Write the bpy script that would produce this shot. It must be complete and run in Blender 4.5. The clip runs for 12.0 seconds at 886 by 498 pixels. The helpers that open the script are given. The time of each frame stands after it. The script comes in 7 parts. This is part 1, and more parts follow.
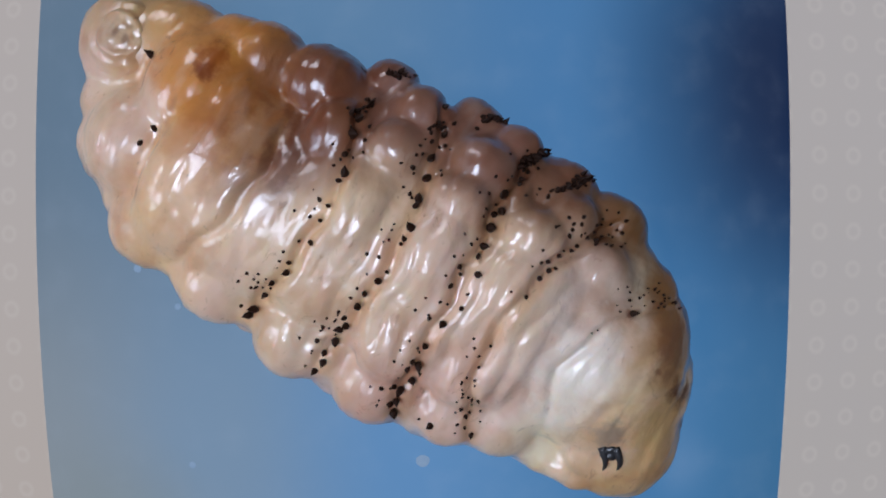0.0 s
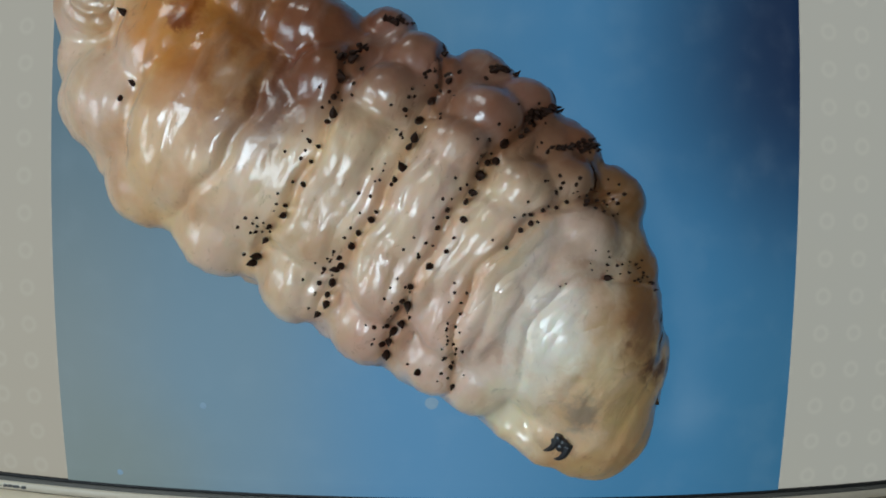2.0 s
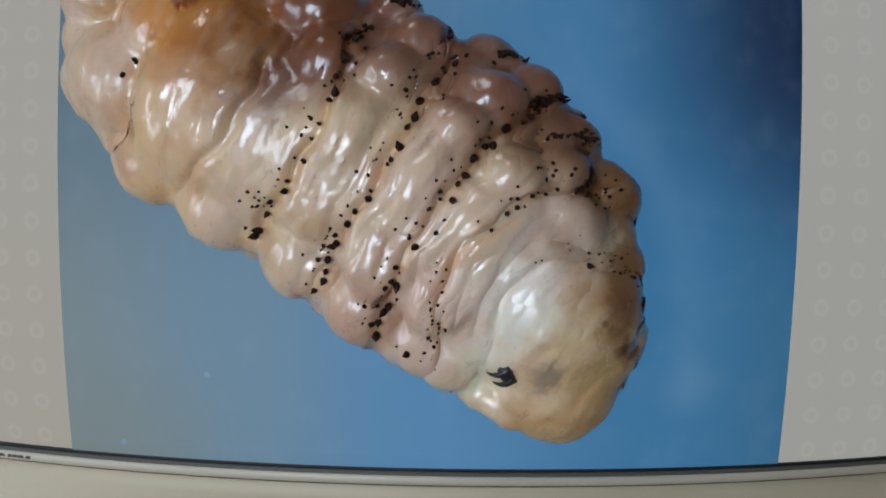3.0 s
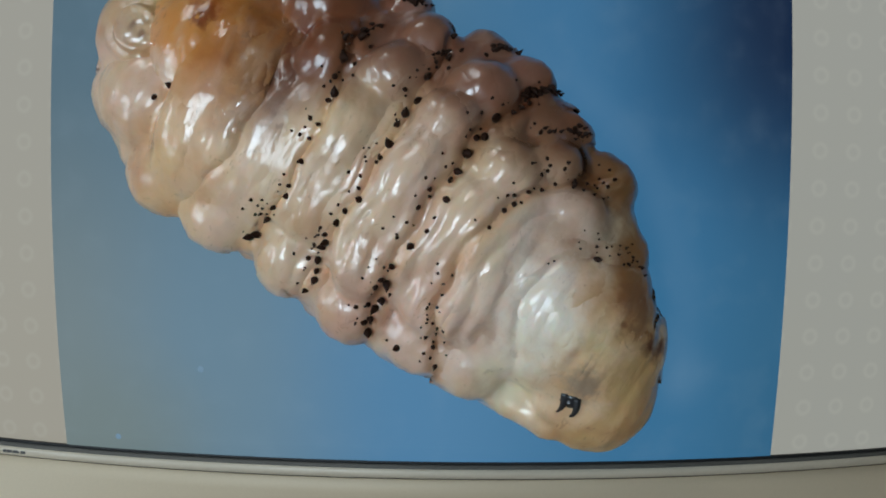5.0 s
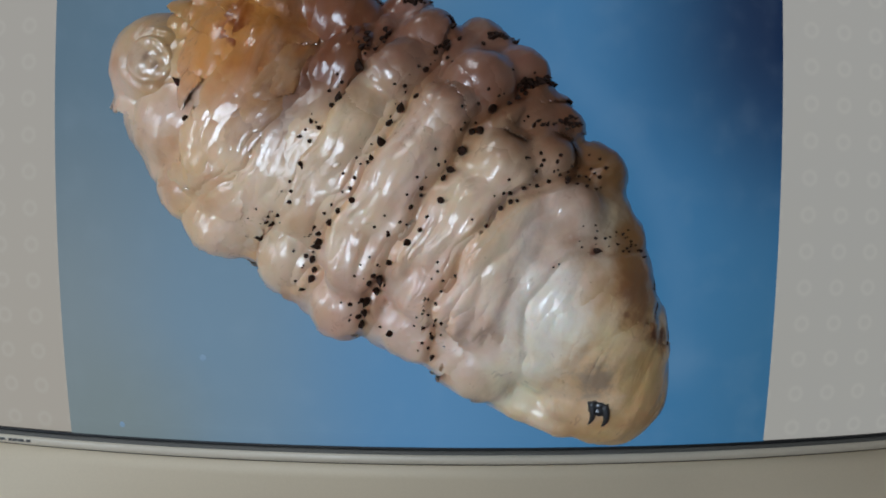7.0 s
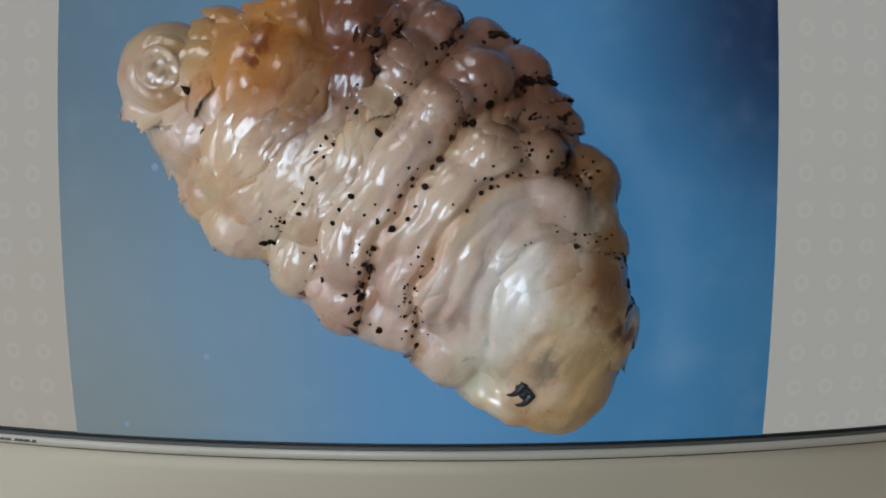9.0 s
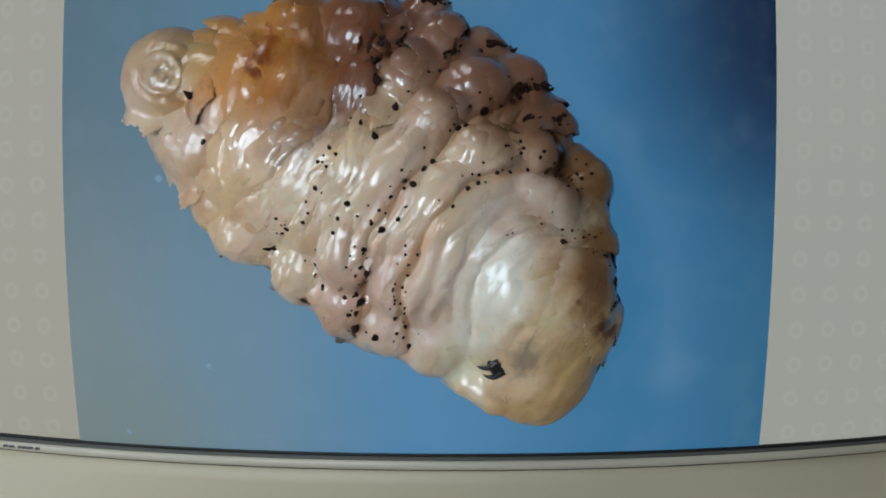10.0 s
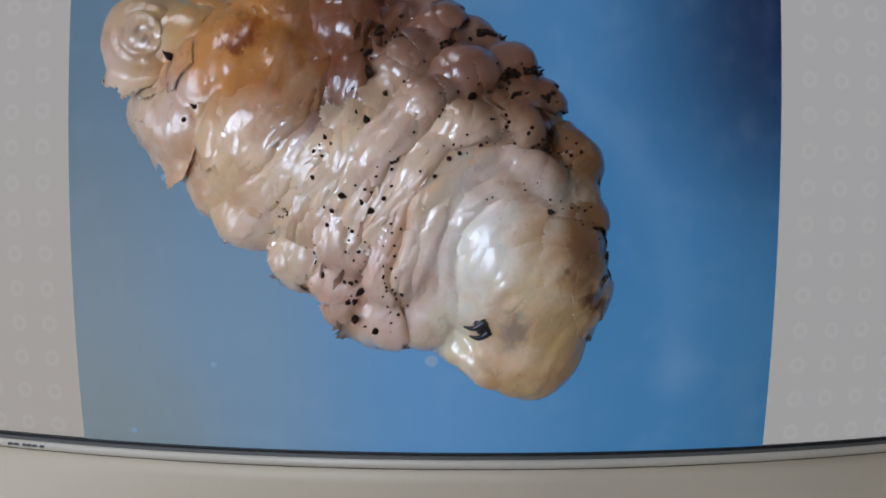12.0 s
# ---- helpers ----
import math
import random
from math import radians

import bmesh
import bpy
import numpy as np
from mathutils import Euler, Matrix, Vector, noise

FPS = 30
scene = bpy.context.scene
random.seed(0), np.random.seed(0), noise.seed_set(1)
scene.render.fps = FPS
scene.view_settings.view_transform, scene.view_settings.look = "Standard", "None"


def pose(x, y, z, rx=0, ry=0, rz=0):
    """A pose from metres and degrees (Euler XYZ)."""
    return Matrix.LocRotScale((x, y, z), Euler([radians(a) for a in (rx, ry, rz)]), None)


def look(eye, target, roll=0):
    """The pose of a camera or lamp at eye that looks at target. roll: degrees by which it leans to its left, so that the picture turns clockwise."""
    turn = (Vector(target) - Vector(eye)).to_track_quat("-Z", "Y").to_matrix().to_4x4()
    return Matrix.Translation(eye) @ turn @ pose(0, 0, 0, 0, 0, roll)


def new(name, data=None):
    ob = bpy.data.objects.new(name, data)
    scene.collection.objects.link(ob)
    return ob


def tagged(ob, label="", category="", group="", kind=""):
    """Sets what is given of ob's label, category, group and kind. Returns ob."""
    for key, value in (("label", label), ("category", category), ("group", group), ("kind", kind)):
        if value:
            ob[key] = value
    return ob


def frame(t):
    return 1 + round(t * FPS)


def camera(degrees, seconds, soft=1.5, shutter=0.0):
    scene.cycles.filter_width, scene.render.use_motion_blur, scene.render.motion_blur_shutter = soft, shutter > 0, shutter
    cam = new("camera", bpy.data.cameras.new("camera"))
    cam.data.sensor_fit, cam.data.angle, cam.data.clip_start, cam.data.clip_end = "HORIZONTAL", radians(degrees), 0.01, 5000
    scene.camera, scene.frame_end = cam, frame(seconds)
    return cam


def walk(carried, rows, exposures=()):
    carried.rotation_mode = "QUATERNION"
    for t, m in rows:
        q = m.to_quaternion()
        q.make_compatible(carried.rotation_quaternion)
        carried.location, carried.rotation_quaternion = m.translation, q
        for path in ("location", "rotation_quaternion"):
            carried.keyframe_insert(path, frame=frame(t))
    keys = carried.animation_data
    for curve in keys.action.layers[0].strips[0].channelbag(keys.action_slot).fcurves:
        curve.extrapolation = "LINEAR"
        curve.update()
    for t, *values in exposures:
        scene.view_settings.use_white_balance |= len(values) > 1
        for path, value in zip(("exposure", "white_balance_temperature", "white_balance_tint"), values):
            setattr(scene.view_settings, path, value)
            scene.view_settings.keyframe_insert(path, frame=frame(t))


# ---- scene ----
cam = camera(58, 12.0, soft=1.9)
# seconds, x, y, z, turn to the left, lean
CAMERA_WAY = [
    (0, 0.0143, -0.2625, -0.0167, 0.67, -0.17),
    (0.5, 0.0124, -0.2622, -0.0211, 0.66, 0.81),
    (1, 0.0109, -0.2638, -0.0256, 0.66, 0.73),
    (1.5, 0.0111, -0.2641, -0.0311, 0.68, 0.83),
    (2, 0.0107, -0.2650, -0.0356, 0.70, 0.61),
    (2.5, 0.0099, -0.2653, -0.0443, 0.74, 0.69),
    (3, 0.0099, -0.2668, -0.0455, 0.74, 0.95),
    (5, 0.0128, -0.2678, -0.0476, 0.76, 0.73),
    (5.5, 0.0136, -0.2684, -0.0529, 0.78, 0.58),
    (6, 0.0138, -0.2693, -0.0587, 0.75, 0.67),
    (6.5, 0.0138, -0.2706, -0.0589, 0.74, 0.63),
    (7, 0.0136, -0.2729, -0.0513, 0.73, 0.53),
    (9, 0.0135, -0.2756, -0.0520, 0.74, 0.01),
    (9.5, 0.0136, -0.2784, -0.0484, 0.76, 0.05),
    (10, 0.0134, -0.2784, -0.0477, 0.74, 0.25),
    (10.5, 0.0130, -0.2787, -0.0433, 0.74, 0.38),
    (11, 0.0127, -0.2789, -0.0421, 0.74, 0.28),
    (11.5, 0.0122, -0.2790, -0.0473, 0.72, 0.54),
    (12, 0.0114, -0.2790, -0.0479, 0.71, 0.45),
]
EXPOSURES = [
    (0, 0.2, 6350, 18),
    (0.3, 0.06, 6300, 15),
    (0.5, -0.02, 6200, 8),
    (1, 0.05, 6300, 12),
    (1.5, 0.05, 6300, 14),
    (2, 0.02, 6600, 1),
    (2.5, 0.01, 6400, 8),
    (3, -0.01, 6450, 7),
    (5, -0.07, 6550, 2),
    (5.5, -0.02, 6400, 7),
    (6, 0.0, 6450, 6),
    (6.5, 0.02, 6450, 7),
    (7, -0.06, 6450, 8),
    (9, -0.06, 6450, 8),
    (9.5, -0.02, 6450, 7),
    (10, 0.0, 6500, 2),
    (10.5, 0.03, 6400, 14),
    (11, -0.01, 6600, 0),
    (11.5, 0.05, 6350, 15),
    (12, 0.02, 6200, 14),
]
walk(cam, [(t, pose(x, y, z, 89.55, 0, yaw) @ pose(0, 0, 0, 0, 0, roll)) for t, x, y, z, yaw, roll in CAMERA_WAY], EXPOSURES)

# ---- light: a closed room with three unseen lights added to shape the larva's highlights ----
world = bpy.data.worlds.new("room_dark")
world.use_nodes = True
world.node_tree.nodes["Background"].inputs[0].default_value = (0.9, 0.85, 0.8, 1)
world.node_tree.nodes["Background"].inputs[1].default_value = 0.02
scene.world = world


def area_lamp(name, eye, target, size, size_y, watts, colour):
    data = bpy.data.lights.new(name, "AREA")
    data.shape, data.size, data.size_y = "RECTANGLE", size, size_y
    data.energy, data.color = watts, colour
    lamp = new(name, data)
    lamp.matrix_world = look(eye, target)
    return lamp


area_lamp("added_key_light", (-0.18, -0.58, -0.10), (0.0, 0.0, -0.04), 0.15, 0.30, 1.95, (0.77, 0.92, 1.12))
area_lamp("added_side_light", (-0.75, -0.45, -0.12), (0.0, 0.0, -0.03), 0.13, 0.45, 1.7, (0.77, 0.92, 1.12))
area_lamp("added_upper_light", (-0.55, -0.9, 1.3), (0.0, -0.05, -0.05), 0.5, 0.4, 3.6, (0.92, 0.97, 1.05))

R_TUBE = 0.5467      # radius of the tube face
Z_EDGE = -0.1245     # lower edge of the lit raster
HALF_W, HALF_H = 0.198, -Z_EDGE
PIC_W = 0.131


def sag(x, z):
    return (x * x + z * z) / (2 * R_TUBE)


# ---- materials ----
def material(name):
    m = bpy.data.materials.new(name)
    m.use_nodes = True
    nt = m.node_tree
    return m, nt, nt.nodes["Principled BSDF"]


def node(nt, kind, **settings):
    n = nt.nodes.new(kind)
    for key, value in settings.items():
        n.inputs[key].default_value = value
    return n


def math_node(nt, op, a, b=None, c=None, clamp=False):
    n = nt.nodes.new("ShaderNodeMath")
    n.operation, n.use_clamp = op, clamp
    for i, v in enumerate((a, b, c)):
        if v is None:
            continue
        if isinstance(v, (int, float)):
            n.inputs[i].default_value = v
        else:
            nt.links.new(v, n.inputs[i])
    return n.outputs[0]


def mix(nt, factor, a, b, blend="MIX"):
    n = nt.nodes.new("ShaderNodeMix")
    n.data_type, n.blend_type = "RGBA", blend
    for socket, v in ((n.inputs[0], factor), (n.inputs[6], a), (n.inputs[7], b)):
        if isinstance(v, (int, float)):
            socket.default_value = v
        elif isinstance(v, tuple):
            socket.default_value = (*v, 1) if len(v) == 3 else v
        else:
            nt.links.new(v, socket)
    return n.outputs[2]


def ramp(nt, factor, stops, ease="EASE"):
    n = nt.nodes.new("ShaderNodeValToRGB")
    n.color_ramp.interpolation = ease
    while len(n.color_ramp.elements) < len(stops):
        n.color_ramp.elements.new(0.5)
    for e, (at, colour) in zip(n.color_ramp.elements, stops):
        e.position, e.color = at, (*colour, 1)
    nt.links.new(factor, n.inputs[0])
    return n.outputs[0]


def coords(nt, scale=(1, 1, 1), shift=(0, 0, 0)):
    c = nt.nodes.new("ShaderNodeTexCoord")
    m = nt.nodes.new("ShaderNodeMapping")
    m.inputs["Scale"].default_value = scale
    m.inputs["Location"].default_value = shift
    nt.links.new(c.outputs["Object"], m.inputs["Vector"])
    return m.outputs[0]


def noise_out(nt, vector, scale, detail=3, rough=0.5, distortion=0.0):
    n = node(nt, "ShaderNodeTexNoise", Scale=scale, Detail=detail, Roughness=rough, Distortion=distortion)
    nt.links.new(vector, n.inputs["Vector"])
    return n.outputs["Fac"]


def spread(nt, value, low, high):
    n = nt.nodes.new("ShaderNodeMapRange")
    n.interpolation_type = "SMOOTHSTEP"
    n.inputs["From Min"].default_value, n.inputs["From Max"].default_value = low, high
    nt.links.new(value, n.inputs["Value"])
    return n.outputs[0]


def bump(nt, bsdf, height, strength, distance):
    b = node(nt, "ShaderNodeBump", Strength=strength, Distance=distance)
    nt.links.new(height, b.inputs["Height"])
    nt.links.new(b.outputs[0], bsdf.inputs["Normal"])
    if "Coat Normal" in bsdf.inputs:
        nt.links.new(b.outputs[0], bsdf.inputs["Coat Normal"])


def srgb(r, g, b):
    return tuple(((v / 255) / 12.92 if v <= 10 else ((v / 255 + 0.055) / 1.055) ** 2.4) for v in (r, g, b))


def skin(name):
    """Wet translucent skin over the whole body: tones change along it, with a darker brown upper flank, cloudy patches,
    faint vessels and pale film sheen painted on the folds.
    """
    m, nt, bsdf = material(name)
    here = coords(nt)
    across = coords(nt, (1, 0.42, 0.7))
    c = nt.nodes.new("ShaderNodeTexCoord")
    xyz = nt.nodes.new("ShaderNodeSeparateXYZ")
    nt.links.new(c.outputs["Object"], xyz.inputs[0])
    wide = noise_out(nt, here, 45, 4, 0.55)
    folds = noise_out(nt, across, 120, 3, 0.5, 0.4)
    veins = noise_out(nt, across, 300, 5, 0.65, 1.5)
    fine = noise_out(nt, here, 900, 2)
    off = math_node(nt, "MULTIPLY", math_node(nt, "SUBTRACT", wide, 0.5), 0.035)
    s = math_node(nt, "DIVIDE", math_node(nt, "ADD", math_node(nt, "ADD", xyz.outputs["X"], off), 0.13), 0.23, clamp=True)
    base = ramp(nt, s, BODY_TONES, "LINEAR")
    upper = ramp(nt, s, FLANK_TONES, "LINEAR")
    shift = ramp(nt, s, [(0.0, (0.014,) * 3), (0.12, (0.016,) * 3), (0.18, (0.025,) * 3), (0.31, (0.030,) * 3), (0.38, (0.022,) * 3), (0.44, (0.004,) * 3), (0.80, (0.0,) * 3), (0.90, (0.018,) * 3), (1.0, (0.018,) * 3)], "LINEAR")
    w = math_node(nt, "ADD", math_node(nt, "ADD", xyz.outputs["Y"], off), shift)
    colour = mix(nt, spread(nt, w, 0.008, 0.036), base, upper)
    colour = mix(nt, spread(nt, noise_out(nt, here, 70, 3), 0.42, 0.66), colour, mix(nt, 1.0, colour, (0.86, 0.77, 0.71), "MULTIPLY"))
    blush = noise_out(nt, across, 38, 3, 0.5)
    colour = mix(nt, spread(nt, blush, 0.35, 0.65), mix(nt, 1.0, colour, (1.06, 1.0, 0.84), "MULTIPLY"), mix(nt, 1.0, colour, (1.06, 0.94, 0.93), "MULTIPLY"))
    colour = mix(nt, math_node(nt, "MULTIPLY", spread(nt, veins, 0.58, 0.74), 0.5), colour, (0.24, 0.10, 0.05))
    # pale sheen of the wet film, painted on the fold crests
    colour = mix(nt, math_node(nt, "MULTIPLY", spread(nt, folds, 0.52, 0.74), 0.12), colour, (0.66, 0.62, 0.58))
    for mid, slant, bend in CREASE_SHADES:
        y = xyz.outputs["Y"]
        line = math_node(nt, "MULTIPLY_ADD", math_node(nt, "MULTIPLY_ADD", y, bend, slant), y, mid)
        d = math_node(nt, "ABSOLUTE", math_node(nt, "SUBTRACT", math_node(nt, "ADD", xyz.outputs["X"], math_node(nt, "MULTIPLY", off, 0.12)), line))
        band = math_node(nt, "SUBTRACT", 1.0, spread(nt, d, 0.0006, 0.0045))
        colour = mix(nt, math_node(nt, "MULTIPLY", band, 0.6), colour, mix(nt, 1.0, colour, (1.0, 0.84, 0.62), "MULTIPLY"))
    ragged = math_node(nt, "MULTIPLY", math_node(nt, "SUBTRACT", noise_out(nt, here, 240, 5, 0.65), 0.5), 1.9)
    for sx, sy, rx, ry, strength, tone in STAINS_AND_HIGHLIGHT:
        du = math_node(nt, "DIVIDE", math_node(nt, "SUBTRACT", xyz.outputs["X"], sx), rx)
        dv = math_node(nt, "DIVIDE", math_node(nt, "SUBTRACT", xyz.outputs["Y"], sy), ry)
        d = math_node(nt, "ADD", math_node(nt, "SQRT", math_node(nt, "ADD", math_node(nt, "MULTIPLY", du, du), math_node(nt, "MULTIPLY", dv, dv))), ragged)
        there = math_node(nt, "SUBTRACT", 1.0, spread(nt, d, 0.25, 1.1))
        colour = mix(nt, math_node(nt, "MULTIPLY", there, strength), colour, tone)
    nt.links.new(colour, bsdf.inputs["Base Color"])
    bsdf.inputs["Roughness"].default_value = 0.34
    bsdf.inputs["Subsurface Weight"].default_value = 0.18
    bsdf.inputs["Subsurface Radius"].default_value = (1.0, 0.45, 0.25)
    bsdf.inputs["Subsurface Scale"].default_value = 0.002
    wet = nt.nodes.new("ShaderNodeMapRange")
    wet.inputs["From Min"].default_value, wet.inputs["From Max"].default_value = 0.36, 0.60
    wet.inputs["To Min"].default_value, wet.inputs["To Max"].default_value = 0.45, 1.0
    nt.links.new(noise_out(nt, across, 95, 3, 0.6, 0.8), wet.inputs["Value"])
    nt.links.new(wet.outputs[0], bsdf.inputs["Coat Weight"])
    bsdf.inputs["Specular IOR Level"].default_value = 0.45
    gloss = nt.nodes.new("ShaderNodeMapRange")
    gloss.inputs["From Min"].default_value, gloss.inputs["From Max"].default_value = 0.40, 0.62
    gloss.inputs["To Min"].default_value, gloss.inputs["To Max"].default_value = 0.07, 0.22
    nt.links.new(noise_out(nt, across, 60, 2, 0.5), gloss.inputs["Value"])
    nt.links.new(gloss.outputs[0], bsdf.inputs["Coat Roughness"])
    bsdf.inputs["Coat IOR"].default_value = 1.52
    wrinkle = math_node(nt, "ADD", math_node(nt, "MULTIPLY", folds, 0.8), math_node(nt, "ADD", math_node(nt, "MULTIPLY", veins, 0.035), math_node(nt, "MULTIPLY", fine, 0.012)))
    grains = math_node(nt, "MULTIPLY", noise_out(nt, here, 1100, 2, 0.6), spread(nt, noise_out(nt, here, 85, 2), 0.5, 0.66))
    wrinkle = math_node(nt, "ADD", wrinkle, math_node(nt, "MULTIPLY", grains, 0.06))
    bump(nt, bsdf, wrinkle, 0.6, 0.0018)
    return m


def plain(name, colour, rough, bump_scale=0, bump_depth=0.0, metal=0.0, vary=0.12, coat=0.0):
    m, nt, bsdf = material(name)
    here = coords(nt)
    n = noise_out(nt, here, bump_scale or 30, 4)
    dark = tuple(v * (1 - vary) for v in colour)
    light = tuple(min(1, v * (1 + vary)) for v in colour)
    nt.links.new(mix(nt, n, dark, light), bsdf.inputs["Base Color"])
    bsdf.inputs["Roughness"].default_value, bsdf.inputs["Metallic"].default_value = rough, metal
    bsdf.inputs["Coat Weight"].default_value = coat
    if bump_depth:
        bump(nt, bsdf, n, 0.5, bump_depth)
    return m


def lit_screen(name, build):
    """A glowing phosphor area; build(nt, x, z) gives its colour."""
    m, nt, bsdf = material(name)
    c = nt.nodes.new("ShaderNodeTexCoord")
    xyz = nt.nodes.new("ShaderNodeSeparateXYZ")
    nt.links.new(c.outputs["Object"], xyz.inputs[0])
    bsdf.inputs["Base Color"].default_value = (0.02, 0.02, 0.02, 1)
    bsdf.inputs["Roughness"].default_value = 0.6
    bsdf.inputs["Specular IOR Level"].default_value = 0.1
    nt.links.new(build(nt, xyz.outputs["X"], xyz.outputs["Z"], c.outputs["Object"]), bsdf.inputs["Emission Color"])
    bsdf.inputs["Emission Strength"].default_value = 1.0
    return m


def page_colours(nt, x, z, here):
    """A warm grey page with a grid of faint rings."""
    u = math_node(nt, "PINGPONG", math_node(nt, "ADD", x, 0.0067), 0.0068)
    v = math_node(nt, "PINGPONG", math_node(nt, "ADD", z, -0.0003), 0.0067)
    r = math_node(nt, "SQRT", math_node(nt, "ADD", math_node(nt, "MULTIPLY", u, u), math_node(nt, "MULTIPLY", v, v)))
    ring = math_node(nt, "SUBTRACT", 1.0, math_node(nt, "DIVIDE", math_node(nt, "ABSOLUTE", math_node(nt, "SUBTRACT", r, 0.0024)), 0.0013), clamp=True)
    base = mix(nt, spread(nt, x, -0.16, 0.16), srgb(157, 151, 143), srgb(153, 152, 149))
    base = mix(nt, spread(nt, z, -0.12, 0.06), base, mix(nt, 0.5, base, srgb(157, 156, 155)))
    base = mix(nt, math_node(nt, "MULTIPLY", noise_out(nt, here, 60, 2), 0.25), base, srgb(158, 155, 146))
    return mix(nt, math_node(nt, "MULTIPLY", ring, 0.24), base, srgb(176, 174, 168))


def blue_colours(nt, x, z, here):
    """The blue ground of the picture: grey-blue on one side, deep navy in a corner."""
    soft = math_node(nt, "MULTIPLY", math_node(nt, "SUBTRACT", noise_out(nt, here, 22, 3), 0.5), 0.035)
    u = math_node(nt, "ADD", math_node(nt, "DIVIDE", math_node(nt, "ADD", x, PIC_W), 2 * PIC_W), soft)
    low = ramp(nt, u, [(0.0, srgb(113, 127, 135)), (0.25, srgb(101, 128, 150)), (0.5, srgb(79, 125, 166)), (0.82, srgb(57, 109, 150)), (1.0, srgb(51, 99, 135))])
    high = ramp(nt, u, [(0.0, srgb(82, 106, 124)), (0.4, srgb(78, 116, 147)), (0.7, srgb(60, 109, 151)), (0.85, srgb(48, 97, 139)), (1.0, srgb(38, 77, 116))])
    colour = mix(nt, spread(nt, z, -0.09, 0.03), low, high)
    du = math_node(nt, "DIVIDE", math_node(nt, "SUBTRACT", x, 0.140), 0.092)
    dv = math_node(nt, "DIVIDE", math_node(nt, "SUBTRACT", z, 0.040), 0.100)
    d = math_node(nt, "ADD", math_node(nt, "SQRT", math_node(nt, "ADD", math_node(nt, "MULTIPLY", du, du), math_node(nt, "MULTIPLY", dv, dv))), math_node(nt, "MULTIPLY", soft, 3.0))
    navy = math_node(nt, "SUBTRACT", 1.0, spread(nt, d, 0.15, 1.0))
    colour = mix(nt, navy, colour, srgb(17, 36, 66))
    # faint glow beside the larva, painted into the blue as an arc and a spot
    hx, hz, hr, bx, bz = -0.0140, -0.0785, 0.1077, 0.0947, -0.0942
    du, dv = math_node(nt, "SUBTRACT", x, hx), math_node(nt, "SUBTRACT", z, hz)
    ring = math_node(nt, "SQRT", math_node(nt, "ADD", math_node(nt, "MULTIPLY", du, du), math_node(nt, "MULTIPLY", dv, dv)))
    ring = math_node(nt, "SUBTRACT", 1.0, spread(nt, math_node(nt, "ABSOLUTE", math_node(nt, "SUBTRACT", ring, hr)), 0.0, 0.011))
    ring = math_node(nt, "MULTIPLY", ring, math_node(nt, "MULTIPLY", spread(nt, x, 0.02, 0.05), spread(nt, z, bz - 0.018, bz)))
    colour = mix(nt, math_node(nt, "MULTIPLY", ring, 0.08), colour, srgb(120, 150, 182))
    du, dv = math_node(nt, "SUBTRACT", x, bx), math_node(nt, "SUBTRACT", z, bz)
    ring = math_node(nt, "SQRT", math_node(nt, "ADD", math_node(nt, "MULTIPLY", du, du), math_node(nt, "MULTIPLY", dv, dv)))
    colour = mix(nt, math_node(nt, "MULTIPLY", math_node(nt, "SUBTRACT", 1.0, spread(nt, ring, 0.0, 0.016)), 0.09), colour, srgb(140, 165, 190))
    du = math_node(nt, "DIVIDE", math_node(nt, "ADD", x, 0.11), 0.05)
    dv = math_node(nt, "DIVIDE", math_node(nt, "ADD", z, 0.135), 0.055)
    d = math_node(nt, "ADD", math_node(nt, "SQRT", math_node(nt, "ADD", math_node(nt, "MULTIPLY", du, du), math_node(nt, "MULTIPLY", dv, dv))), math_node(nt, "MULTIPLY", soft, 12.0))
    colour = mix(nt, math_node(nt, "MULTIPLY", math_node(nt, "SUBTRACT", 1.0, spread(nt, d, 0.2, 1.2)), 0.6), colour, srgb(112, 124, 124))
    grain = noise_out(nt, here, 70, 4)
    return mix(nt, math_node(nt, "MULTIPLY", spread(nt, grain, 0.45, 0.8), 0.05), colour, srgb(150, 170, 190))


M_PAGE = lit_screen("lit_page", page_colours)
M_BLUE = lit_screen("lit_blue_picture", blue_colours)
M_SPECK = lit_screen("lit_pale_speck", lambda nt, x, z, here: mix(nt, noise_out(nt, here, 900, 2), srgb(104, 132, 160), srgb(116, 142, 166)))
M_GASKET = plain("black_rubber", (0.012, 0.012, 0.013), 0.6, 400, 0.0002)
M_BEAD = plain("silver_grey_plastic", (0.60, 0.51, 0.39), 0.38, 900, 0.0001, vary=0.06)
# lip plastic darkened to hold the shade beside the trim
M_LIP = plain("shaded_grey_plastic", (0.11, 0.10, 0.085), 0.7, 600, 0.0001)
M_CASE = plain("beige_plastic", (0.60, 0.48, 0.33), 0.55, 1400, 0.00012, vary=0.05)
M_GAP = plain("brown_gap", (0.07, 0.055, 0.04), 0.7)
M_MARK = plain("dark_print", (0.06, 0.055, 0.05), 0.6)
M_WALL = plain("painted_wall", (0.62, 0.58, 0.52), 0.85, 25, 0.001)
M_FLOOR = plain("floor_boards", (0.28, 0.20, 0.13), 0.5, 18, 0.001)
M_DESK = plain("desk_wood", (0.30, 0.20, 0.12), 0.45, 26, 0.0005)
M_SPINE = plain("black_chitin", (0.022, 0.009, 0.005), 0.5, 500, 0.0, vary=0.4)
M_SPINE.node_tree.nodes["Principled BSDF"].inputs["Specular IOR Level"].default_value = 0.12
M_HOOK = plain("black_mouth_hook", (0.014, 0.014, 0.016), 0.5, 400, 0.0, vary=0.3)
